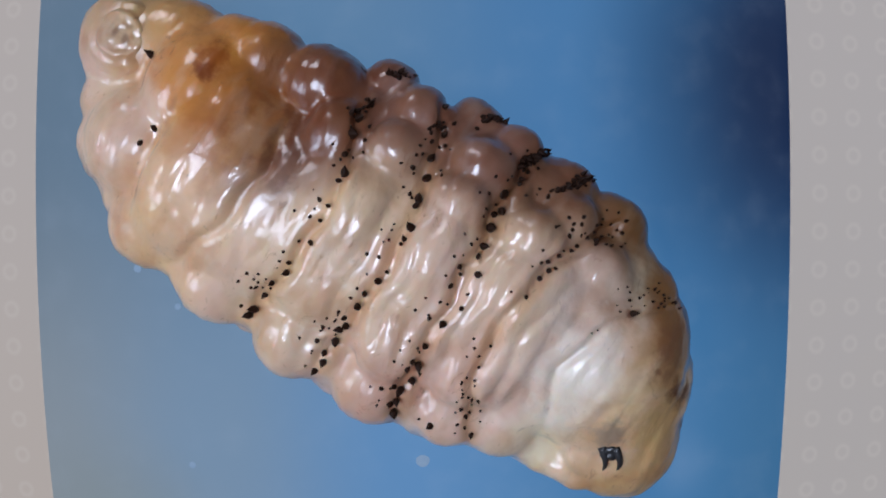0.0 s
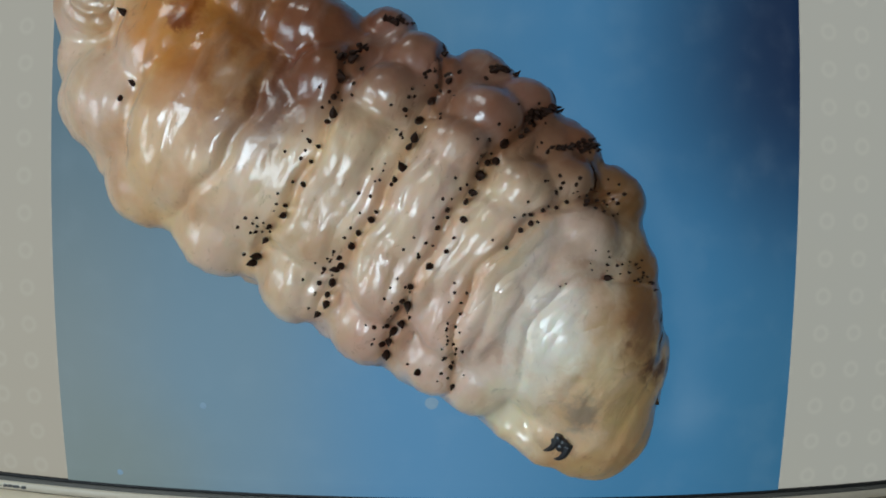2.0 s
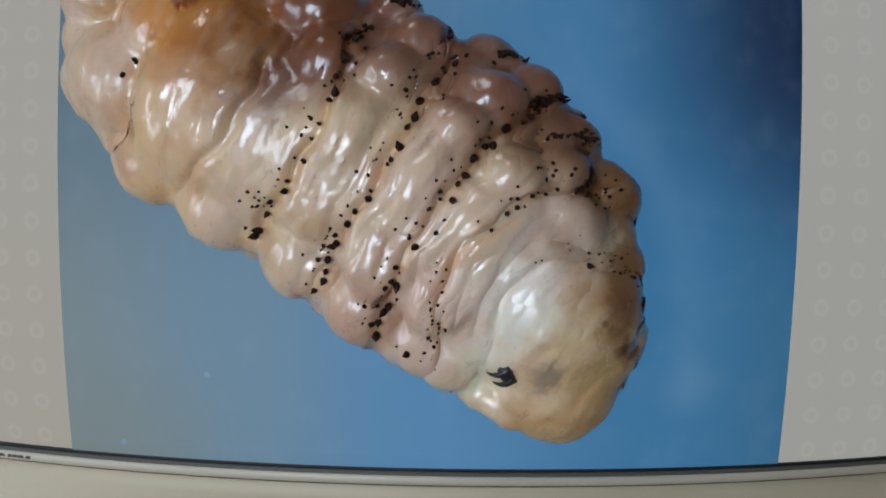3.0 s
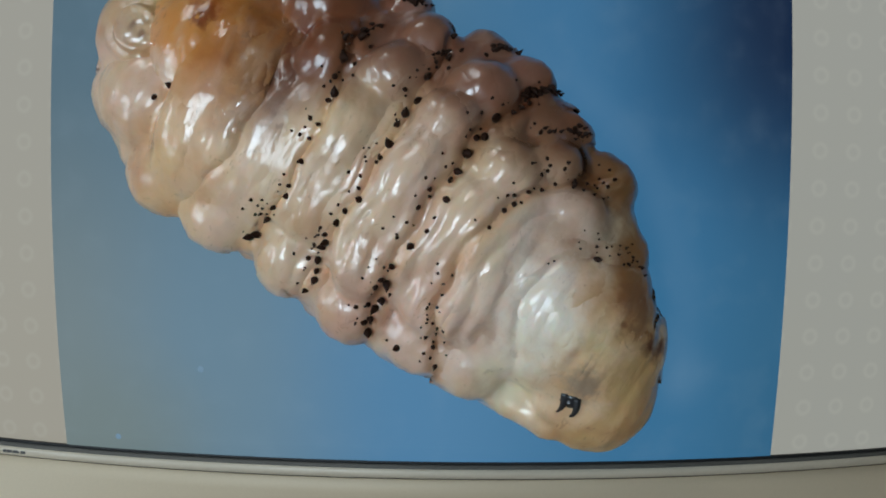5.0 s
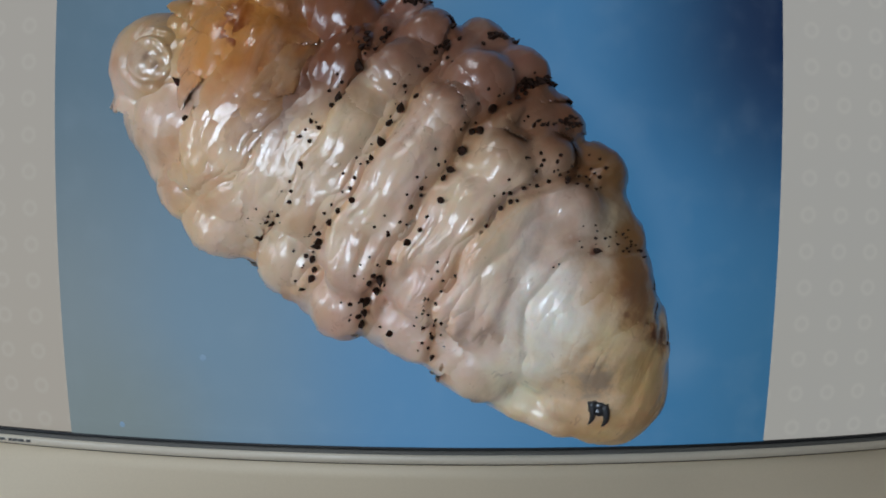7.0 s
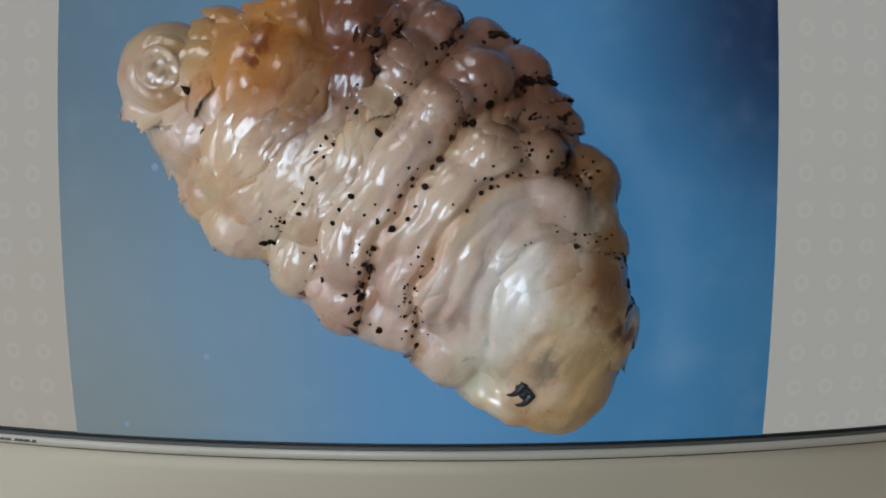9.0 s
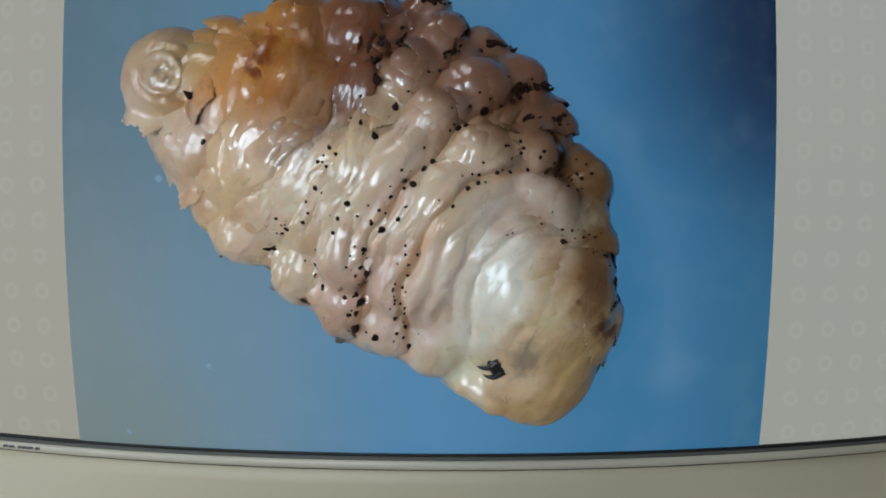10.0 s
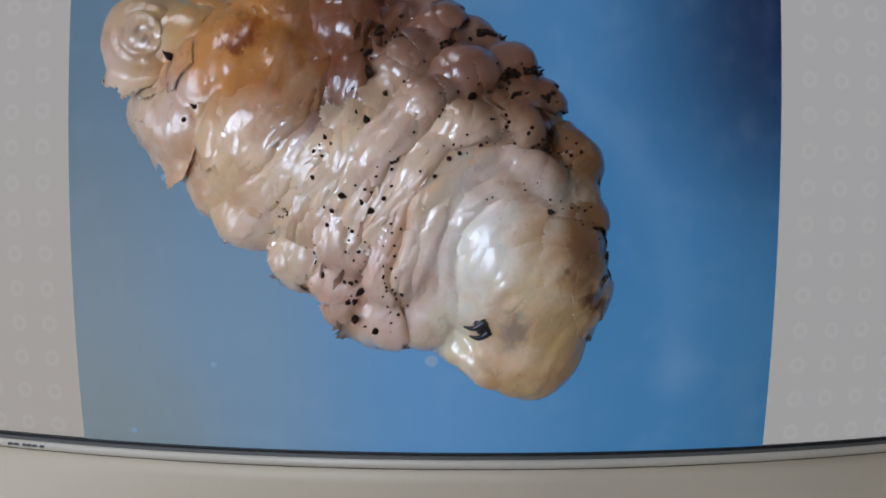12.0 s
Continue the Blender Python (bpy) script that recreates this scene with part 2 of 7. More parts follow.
M_HOOK.node_tree.nodes["Principled BSDF"].inputs["Coat Weight"].default_value = 0.6

# along the body, tail to head
# stops at 0.748 and 0.817: cream skin, paled further to imitate soft highlights
BODY_TONES = [(0.043, (0.70, 0.51, 0.38)), (0.152, (0.70, 0.50, 0.36)), (0.217, (0.73, 0.49, 0.28)), (0.287, (0.72, 0.51, 0.31)), (0.357, (0.73, 0.54, 0.395)), (0.457, (0.70, 0.51, 0.39)), (0.565, (0.70, 0.505, 0.385)), (0.674, (0.71, 0.515, 0.385)), (0.748, (0.77, 0.62, 0.48)), (0.817, (0.82, 0.72, 0.58)), (0.87, (0.77, 0.59, 0.37)), (0.922, (0.62, 0.42, 0.20))]
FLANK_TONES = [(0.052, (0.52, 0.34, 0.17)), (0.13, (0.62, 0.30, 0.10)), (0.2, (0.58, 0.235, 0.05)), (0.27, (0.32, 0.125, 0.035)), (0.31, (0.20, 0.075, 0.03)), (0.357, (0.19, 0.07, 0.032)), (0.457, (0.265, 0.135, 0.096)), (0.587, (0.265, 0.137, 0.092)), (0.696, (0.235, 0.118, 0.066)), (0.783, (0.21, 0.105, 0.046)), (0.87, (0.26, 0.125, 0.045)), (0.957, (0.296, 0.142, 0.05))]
# orange-brown crease shade put into the colour along the furrows under the rows of spines: where along the body, slant,
# bend
CREASE_SHADES = [(-0.0325, -0.035, -5.07), (-0.0095, -0.022, -2.73), (0.0116, 0.03, 1.07), (0.0283, 0.226, 8.98)]
# stains in the skin, and one painted highlight: along, across, half-sizes, strength, tone
STAINS_AND_HIGHLIGHT = [
    (-0.1174, 0.0128, 0.0015, 0.0024, 0.95, (0.2, 0.07, 0.02)),
    (-0.1135, 0.0117, 0.0014, 0.0020, 0.9, (0.22, 0.08, 0.02)),
    (-0.1144, 0.0155, 0.0017, 0.0014, 0.6, (0.3, 0.13, 0.04)),
    (-0.1154, 0.0125, 0.0081, 0.0081, 0.25, (0.6, 0.46, 0.33)),
    (-0.0858, 0.0199, 0.0059, 0.0079, 0.9, (0.36, 0.09, 0.01)),
    (-0.0854, 0.0160, 0.0036, 0.0042, 0.85, (0.22, 0.045, 0.006)),
    (-0.0613, 0.0141, 0.0023, 0.0056, 0.8, (0.3, 0.07, 0.01)),
    (-0.0628, 0.0064, 0.0097, 0.0178, 0.3, (0.64, 0.34, 0.13)),
    (-0.0491, 0.0066, 0.0055, 0.0130, 0.5, (0.16, 0.075, 0.05)),
    (-0.0708, 0.0309, 0.0100, 0.0117, 0.55, (0.26, 0.1, 0.04)),
    (-0.0886, 0.0010, 0.0016, 0.0049, 0.4, (0.3, 0.11, 0.05)),
    (-0.0745, -0.0049, 0.0019, 0.0064, 0.3, (0.36, 0.14, 0.06)),
    (0.0596, 0.0118, 0.0018, 0.0020, 0.9, (0.2, 0.06, 0.03)),
    (0.0740, 0.0004, 0.0013, 0.0016, 0.7, (0.2, 0.07, 0.03)),
    (0.0856, -0.0020, 0.0064, 0.0054, 1.0, (0.12, 0.035, 0.015)),
    (0.0767, 0.0093, 0.0083, 0.0132, 0.7, (0.22, 0.095, 0.04)),
    (0.0720, -0.0228, 0.0073, 0.0070, 0.55, (0.22, 0.2, 0.17)),
    (0.0828, -0.0159, 0.0084, 0.0110, 0.7, (0.6, 0.37, 0.15)),
    # broad highlight of the front fold, painted as a cream patch
    (0.0527, -0.0102, 0.0138, 0.0194, 0.45, (0.86, 0.76, 0.64)),
    (0.0464, 0.0029, 0.0065, 0.0032, 0.3, (0.3, 0.14, 0.08)),
    (0.0177, 0.0111, 0.0064, 0.0019, 0.25, (0.3, 0.12, 0.07)),
    (-0.0144, -0.0103, 0.0080, 0.0022, 0.2, (0.3, 0.12, 0.08)),
    (0.0264, 0.0032, 0.0022, 0.0047, 0.25, (0.3, 0.12, 0.07)),
]
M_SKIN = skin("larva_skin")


# ---- mesh helpers ----
def mesh_object(name, verts, faces, mat, parent=None, label="", smooth=True):
    me = bpy.data.meshes.new(name)
    me.from_pydata([tuple(map(float, v)) for v in verts], [], faces)
    me.update()
    if smooth:
        me.polygons.foreach_set("use_smooth", [True] * len(me.polygons))
    me.materials.append(mat)
    ob = new(name, me)
    if parent:
        ob.parent = parent
    if label:
        tagged(ob, label)
    return ob


def part(name, bm, mat, parent, label="", smooth=True):
    bmesh.ops.recalc_face_normals(bm, faces=bm.faces)
    me = bpy.data.meshes.new(name)
    bm.to_mesh(me)
    bm.free()
    if smooth:
        me.polygons.foreach_set("use_smooth", [True] * len(me.polygons))
    me.materials.append(mat)
    ob = new(name, me)
    ob.parent = parent
    if label:
        tagged(ob, label)
    return ob


def box(bm, x0, x1, y0, y1, z0, z1, bevel=0.0):
    made = bmesh.ops.create_cube(bm, size=1)["verts"]
    bmesh.ops.scale(bm, vec=(x1 - x0, y1 - y0, z1 - z0), verts=made)
    bmesh.ops.translate(bm, vec=((x0 + x1) / 2, (y0 + y1) / 2, (z0 + z1) / 2), verts=made)
    if bevel:
        edges = list({e for v in made for e in v.link_edges})
        bmesh.ops.bevel(bm, geom=edges, offset=bevel, segments=3, affect="EDGES", profile=0.5)


# ---- the room that closes the place: unseen, added for bounced light and reflections ----
DESK_Z = -0.232


def wall(name, *size):
    bm = bmesh.new()
    box(bm, *size)
    me = bpy.data.meshes.new(name)
    bm.to_mesh(me)
    bm.free()
    me.materials.append(M_FLOOR if name == "floor" else M_WALL)
    return tagged(new(name, me), "plain painted %s of the room" % name.split("_")[0], name.split("_")[0], kind="structure")


wall("wall_north", -1.7, 1.7, 0.9, 1.0, -0.96, 1.6)
wall("wall_south", -1.7, 1.7, -2.3, -2.2, -0.96, 1.6)
wall("wall_east", 1.6, 1.7, -2.2, 0.9, -0.96, 1.6)
wall("wall_west", -1.7, -1.6, -2.2, 0.9, -0.96, 1.6)
wall("ceiling", -1.7, 1.7, -2.3, 1.0, 1.6, 1.7)
wall("floor", -1.7, 1.7, -2.3, 1.0, -1.06, -0.96)

desk = tagged(new("desk"), "plain brown wooden desk under the monitor", "desk")
bm = bmesh.new()
box(bm, -0.6, 0.6, -0.12, 0.62, DESK_Z - 0.03, DESK_Z, 0.004)
part("desktop", bm, M_DESK, desk, smooth=False)
for lx in (-0.55, 0.55):
    for ly in (-0.07, 0.57):
        bm = bmesh.new()
        box(bm, lx - 0.025, lx + 0.025, ly - 0.025, ly + 0.025, -0.96, DESK_Z - 0.03, 0.003)
        part("leg", bm, M_DESK, desk, smooth=False)

# ---- the tube monitor ----
monitor = tagged(new("monitor"), "beige tube monitor with silver trim and convex lit screen", "monitor")


def tube_sheet(name, x0, x1, z0, z1, lift, nx, nz, mat, label):
    xs, zs = np.linspace(x0, x1, nx), np.linspace(z0, z1, nz)
    verts = [(x, sag(x, z) - lift, z) for z in zs for x in xs]
    n = len(verts)
    verts += [(x, sag(x, z) - lift + 0.0004, z) for z in zs for x in xs]
    faces = []
    for j in range(nz - 1):
        for i in range(nx - 1):
            a = j * nx + i
            faces.append((a, a + 1, a + nx + 1, a + nx))
            faces.append((n + a, n + a + nx, n + a + nx + 1, n + a + 1))
    rim = [i for i in range(nx)] + [j * nx + nx - 1 for j in range(1, nz)] + [(nz - 1) * nx + i for i in range(nx - 2, -1, -1)] + [j * nx for j in range(nz - 2, 0, -1)]
    for a, b in zip(rim, rim[1:] + rim[:1]):
        faces.append((a, n + a, n + b, b))
    return mesh_object(name, verts, faces, mat, monitor, label)


tube_sheet("screen_page", -HALF_W, HALF_W, Z_EDGE - 0.001, HALF_H + 0.001, 0.0, 60, 44, M_PAGE, "convex lit screen, warm grey page with faint rings")
tube_sheet("blue_picture", -PIC_W, PIC_W, Z_EDGE - 0.0004, HALF_H - 0.001, 0.0009, 60, 48, M_BLUE, "blue lit picture on the screen")


def rim_loop(offset, count=26, corner=9):
    """Points round the screen at a distance outside its lit edge."""
    a, b, r = HALF_W + offset, HALF_H + offset, 0.006 + max(offset, 0)
    pts = []
    for k, (cx, cz) in enumerate(((a - r, b - r), (-(a - r), b - r), (-(a - r), -(b - r)), (a - r, -(b - r)))):
        for i in range(corner):
            w = math.pi / 2 * (k + i / (corner - 1))
            pts.append((cx + r * math.cos(w), cz + r * math.sin(w)))
        nxt = ((-(a - r), b), (-a, -(b - r)), (a - r, -b), (a, b - r))[k]
        p = pts[-1]
        for i in range(1, count):
            f = i / count
            pts.append((p[0] + (nxt[0] - p[0]) * f, p[1] + (nxt[1] - p[1]) * f))
    return pts


def rim(name, profile, mat, label, flat=None):
    """A frame swept round the screen. profile: (offset outwards, forwards)."""
    verts, faces, loops = [], [], []
    for off, fwd in profile:
        pts = rim_loop(off)
        loops.append(len(pts))
        for x, z in pts:
            y = sag(x, z)
            if flat is not None:
                keep = max(0.0, 1 - max(0.0, off - 0.012) / 0.03)
                y = y * keep + flat * (1 - keep)
            verts.append((x, y - fwd, z))
    n = loops[0]
    for k in range(len(profile)):
        k2 = (k + 1) % len(profile)
        for i in range(n):
            faces.append((k * n + i, k * n + (i + 1) % n, k2 * n + (i + 1) % n, k2 * n + i))
    ob = mesh_object(name, verts, faces, mat, monitor, label)
    bm = bmesh.new()
    bm.from_mesh(ob.data)
    bmesh.ops.recalc_face_normals(bm, faces=bm.faces)
    bm.to_mesh(ob.data)
    bm.free()
    return ob


rim("gasket", [(0.0004, 0.0010), (0.0008, 0.0013), (0.0016, 0.0010), (0.0018, -0.004), (0.0002, -0.004)], M_GASKET, "black gap round the screen")
rim("inner_lip", [(0.0015, 0.0006), (0.0022, 0.0012), (0.0030, 0.0020), (0.0032, -0.004), (0.0015, -0.004)], M_LIP, "grey inner lip with shade in its colour")
bead = [(0.0029 + 0.0019 - 0.0019 * math.cos(w), 0.0012 + 0.0016 * math.sin(w)) for w in np.linspace(0.0, math.pi, 9)]
rim("trim_bead", bead + [(0.0067, -0.004), (0.0029, -0.004)], M_BEAD, "rounded silver grey trim")
rim("frame_gap", [(0.0065, 0.0006), (0.0073, 0.0006), (0.0073, -0.004), (0.0065, -0.004)], M_GAP, "dark brown gap under the trim")
rim("front_frame", [(0.0072, 0.0003), (0.0077, 0.0012), (0.0130, 0.0022), (0.0400, 0.0040), (0.0480, 0.0010), (0.0500, -0.020), (0.0480, -0.040), (0.0072, -0.040)], M_CASE, "beige plastic front frame", flat=0.032)

bm = bmesh.new()
verts = []
for dy, hw, z0, z1 in ((0.055, 0.228, -0.170, 0.170), (0.16, 0.222, -0.165, 0.166), (0.33, 0.165, -0.125, 0.135), (0.41, 0.120, -0.10, 0.10)):
    verts.append([bm.verts.new(v) for v in ((-hw, dy, z0), (hw, dy, z0), (hw, dy, z1), (-hw, dy, z1))])
for a, b in zip(verts, verts[1:]):
    for i in range(4):
        bm.faces.new((a[i], a[(i + 1) % 4], b[(i + 1) % 4], b[i]))
bm.faces.new(verts[0]), bm.faces.new(verts[-1])
bmesh.ops.bevel(bm, geom=list(bm.edges), offset=0.008, segments=3, affect="EDGES", profile=0.5)
part("rear_shell", bm, M_CASE, monitor)
bm = bmesh.new()
bmesh.ops.create_cone(bm, cap_ends=True, segments=40, radius1=0.10, radius2=0.075, depth=0.07, matrix=Matrix.Translation((0, 0.20, -0.19)))
part("stand_neck", bm, M_CASE, monitor)
bm = bmesh.new()
box(bm, -0.15, 0.15, 0.06, 0.34, DESK_Z, DESK_Z + 0.016, 0.006)
part("base", bm, M_CASE, monitor)

# small print on the trim, as plain bars
px = -0.1655
for width in (0.0022, 0.0036, 0.0012, 0.0020, 0.0030, 0.0018):
    z = Z_EDGE - 0.0048
    y = sag(px, z) - 0.0034
    bm = bmesh.new()
    box(bm, px, px + width, y, y + 0.0010, z - 0.0005, z + 0.0005)
    part("marking", bm, M_MARK, monitor, "small dark printed bar", smooth=False)
    px += width + 0.0006

# pale specks in the picture
for sx, sz, sr in ((-0.0757, -0.0932, 0.0012), (-0.1091, -0.12, 0.0011), (0.0041, -0.09, 0.0024), (-0.0784, -0.038, 0.0011), (-0.0925, -0.0251, 0.0014)):
    bm = bmesh.new()
    bmesh.ops.create_uvsphere(bm, u_segments=14, v_segments=8, radius=1, matrix=Matrix.Translation((sx, sag(sx, sz) - 0.0009, sz)) @ Matrix.Diagonal((sr, 0.0004, sr, 1)))
    part("speck", bm, M_SPECK, monitor, "pale speck in the blue picture")

# ---- the larva ----
# its own space: along the body to the head, across it, towards the viewer
larva = tagged(new("larva"), "plump wet cream and pink maggot larva with rows of black spines", "larva")
larva.matrix_basis = pose(0.0043, -0.0150, -0.0216, 90, 28.10, 0)

# bulges that make up the body: place and half-sizes in millimetres, squareness; the second word names the piece of skin
BULGES = {
    "tail": [(-115.8, 12.5, -8.1, 17.6, 18.0, 16.5, 2.2), (-119.6, 11.6, -7.3, 13.8, 15.4, 16.1, 2), (-96.9, -12.9, -4.9, 18.1, 19.2, 18.1, 2.2), (-105.1, -17.4, -7.6, 13.2, 14.0, 11.7, 2.2), (-113.2, -6.4, -10.1, 11.9, 12.7, 12.7, 2.2), (-103.0, 19.2, -6.3, 16.4, 15.3, 15.3, 2.2), (-92.6, -27.3, -9.3, 11.6, 11.6, 10.8, 2.2), (-86.4, 9.7, -1.7, 20.1, 22.6, 19.4, 2.3), (-76.0, 4.3, 0.5, 16.7, 19.3, 18.5, 2), (-86.0, 26.2, -2.5, 11.6, 11.9, 12.3, 2.2)],
    "rear": [(-69.2, -7.7, -0.6, 19.6, 31.5, 20.7, 4.0), (-81.5, -32.9, -6.1, 13.9, 14.3, 13.5, 2.2), (-75.8, 28.3, -1.6, 12.1, 12.8, 13.9, 2.2), (-51.8, -8.2, 0.1, 18.9, 30.6, 20.6, 4.0), (-53.8, -36.4, -4.2, 14.1, 14.8, 13.8, 2.2), (-63.1, -35.5, -5.8, 9.0, 10.8, 10.8, 2.2), (-55.0, 31.2, -1.1, 15.3, 13.2, 15.3, 2.2), (-41.6, 19.7, 9.6, 10.5, 11.8, 10.8, 2.2)],
    "one": [(-27.5, -3.5, 0.8, 19.5, 31.9, 20.8, 4.2), (-26.3, 2.1, 11.3, 12.2, 16.9, 13.2, 2.2), (-24.2, -19.7, 9.1, 10.8, 13.7, 9.4, 2.2), (-24.5, -39.1, -3.1, 13.1, 14.9, 13.8, 2.2), (-40.1, -43.3, -11.2, 5.4, 6.1, 6.5, 2.2), (-35.6, 41.4, -4.3, 9.4, 9.4, 10.1, 2.2), (-22.1, 37.8, 3.9, 10.4, 9.3, 11.0, 2.2), (-22.9, 24.4, 12.1, 9.6, 8.7, 9.3, 2.2), (-24.1, 29.3, -1.7, 12.6, 14.3, 14.3, 2.2), (-36.4, 27.7, -2.8, 11.0, 12.7, 13.8, 2.2)],
    "two": [(0.2, -3.1, 1.1, 19.3, 32.9, 21.3, 4.2), (0.2, 2.4, 12.0, 12.1, 17.5, 13.5, 2.2), (2.4, -25.2, 9.4, 10.7, 12.9, 9.7, 2.2), (2.7, -40.6, -2.9, 12.4, 14.1, 13.7, 2.2), (-8.2, -45.2, -10.6, 7.1, 8.2, 8.5, 2.2), (-5.8, 42.9, -3.8, 9.6, 9.3, 10.0, 2.2), (9.3, 40.8, 1.1, 9.4, 9.1, 10.4, 2.2), (2.7, 31.8, 10.8, 10.3, 8.7, 9.3, 2.2), (0.7, 19.5, 14.9, 9.7, 8.5, 8.2, 2.2), (4.6, 31.9, -1.1, 13.2, 14.2, 14.8, 2.2), (-10.9, 32.7, -2.6, 10.9, 13.3, 14.3, 2.2)],
    "three": [(25.3, -2.4, -0.1, 18.8, 32.2, 21.1, 4.2), (24.9, 2.7, 10.3, 11.5, 17.0, 13.3, 2.2), (25.5, -23.6, 7.5, 10.5, 12.4, 9.5, 2.2), (26.4, -37.8, -4.0, 12.1, 13.4, 12.8, 2.2), (21.6, -46.4, -11.2, 6.1, 6.4, 7.5, 2.2), (28.3, 38.7, -3.9, 10.6, 8.9, 10.6, 2.2), (32.8, 28.6, 6.5, 9.5, 8.9, 10.2, 2.2), (24.7, 19.9, 12.9, 9.9, 8.9, 8.6, 2.2), (32.0, 26.1, -2.2, 12.6, 13.6, 14.3, 2.2), (18.4, 32.8, -3.8, 10.9, 12.6, 13.7, 2.2)],
    "four": [(46.1, -1.4, -1.8, 17.0, 30.6, 20.1, 4.0), (43.2, -34.9, -5.2, 11.5, 12.5, 12.2, 2.2), (45.5, -24.2, 0.9, 10.5, 11.2, 10.2, 2.2), (54.0, -41.3, -11.5, 5.0, 5.0, 5.4, 2.2), (46.9, 34.6, -4.6, 11.4, 10.1, 11.8, 2.2), (47.0, 18.8, 6.2, 10.6, 10.2, 10.2, 2.2), (56.5, 22.9, -4.2, 9.7, 10.1, 11.4, 2.2), (52.0, 22.0, -5.3, 12.8, 13.9, 13.9, 2.2), (-39.7, -35.0, -8.0, 10.6, 10.6, 10.6, 2.2), (-11.9, -40.3, -8.0, 10.5, 10.5, 10.5, 2.2), (15.5, -40.7, -8.6, 10.5, 10.5, 10.5, 2.2), (36.7, -38.5, -9.5, 9.9, 9.9, 9.9, 2.2), (9.3, -36.2, 1.3, 7.7, 8.7, 9.4, 2.2), (-14.5, -38.6, 0.5, 7.1, 8.5, 9.2, 2.2), (-14.2, 28.9, 6.3, 8.2, 8.5, 9.8, 2.2), (-13.9, 19.0, 6.4, 6.5, 7.2, 9.2, 2.2), (12.4, 27.7, 5.8, 8.2, 9.2, 10.2, 2.2), (11.9, 24.3, 9.0, 6.8, 7.7, 7.4, 2.2), (11.6, 19.3, 9.0, 5.8, 6.8, 6.8, 2.2), (-12.6, 23.7, 8.8, 6.2, 7.1, 7.5, 2.2), (13.9, 19.7, 5.8, 6.5, 7.2, 9.1, 2.2), (23.6, 33.4, 0.1, 7.7, 8.4, 10.4, 2.2), (40.2, 23.2, 2.6, 7.4, 8.0, 10.0, 2.2), (-38.0, 28.0, 1.4, 7.8, 9.5, 11.2, 2.2), (-38.4, -38.1, -3.6, 7.3, 8.0, 9.1, 2.2), (-11.7, -39.8, -2.7, 7.2, 7.9, 8.9, 2.2), (14.0, -40.0, -3.9, 7.2, 7.6, 9.0, 2.2), (32.8, -35.4, -4.5, 6.9, 7.3, 8.6, 2.2), (-68.5, -36.4, -5.4, 7.9, 8.3, 9.7, 2.2)],
    "five": [(62.2, -4.6, -3.0, 24.2, 29.8, 21.8, 2.4), (60.2, -6.7, 2.8, 13.5, 18.6, 15.5, 2), (59.7, -37.0, -9.1, 9.3, 8.2, 8.6, 2.2), (63.7, 19.9, -5.2, 11.5, 10.8, 11.9, 2.2)],
    "head": [(54.5, -40.0, -6.5, 4.6, 4.2, 5.5, 2.2), (61.0, -41.2, -6.0, 4.0, 4.0, 5.0, 2.2), (66.5, -40.6, -5.0, 4.4, 4.4, 5.5, 2.2), (72.4, -41.2, -6.0, 5.0, 4.4, 6.0, 2.2), (69.5, -35.0, 0.5, 3.6, 3.2, 4.0, 2.2), (74.0, -12.9, -6.2, 19.2, 24.5, 17.7, 2.4), (79.0, -23.4, -8.3, 18.7, 20.2, 17.3, 2.3), (80.4, -23.6, -5.8, 13.9, 15.0, 15.0, 2), (70.2, -38.0, -11.2, 7.6, 6.5, 7.6, 2.2), (71.2, 13.0, -5.3, 10.9, 9.9, 11.3, 2.2), (79.2, 1.1, -6.7, 10.3, 10.7, 11.4, 2.2)],
}
BLOBS = [(np.array(b[:3]) / 1000, np.array(b[3:6]) / 1000, b[6]) for rows in BULGES.values() for b in rows]
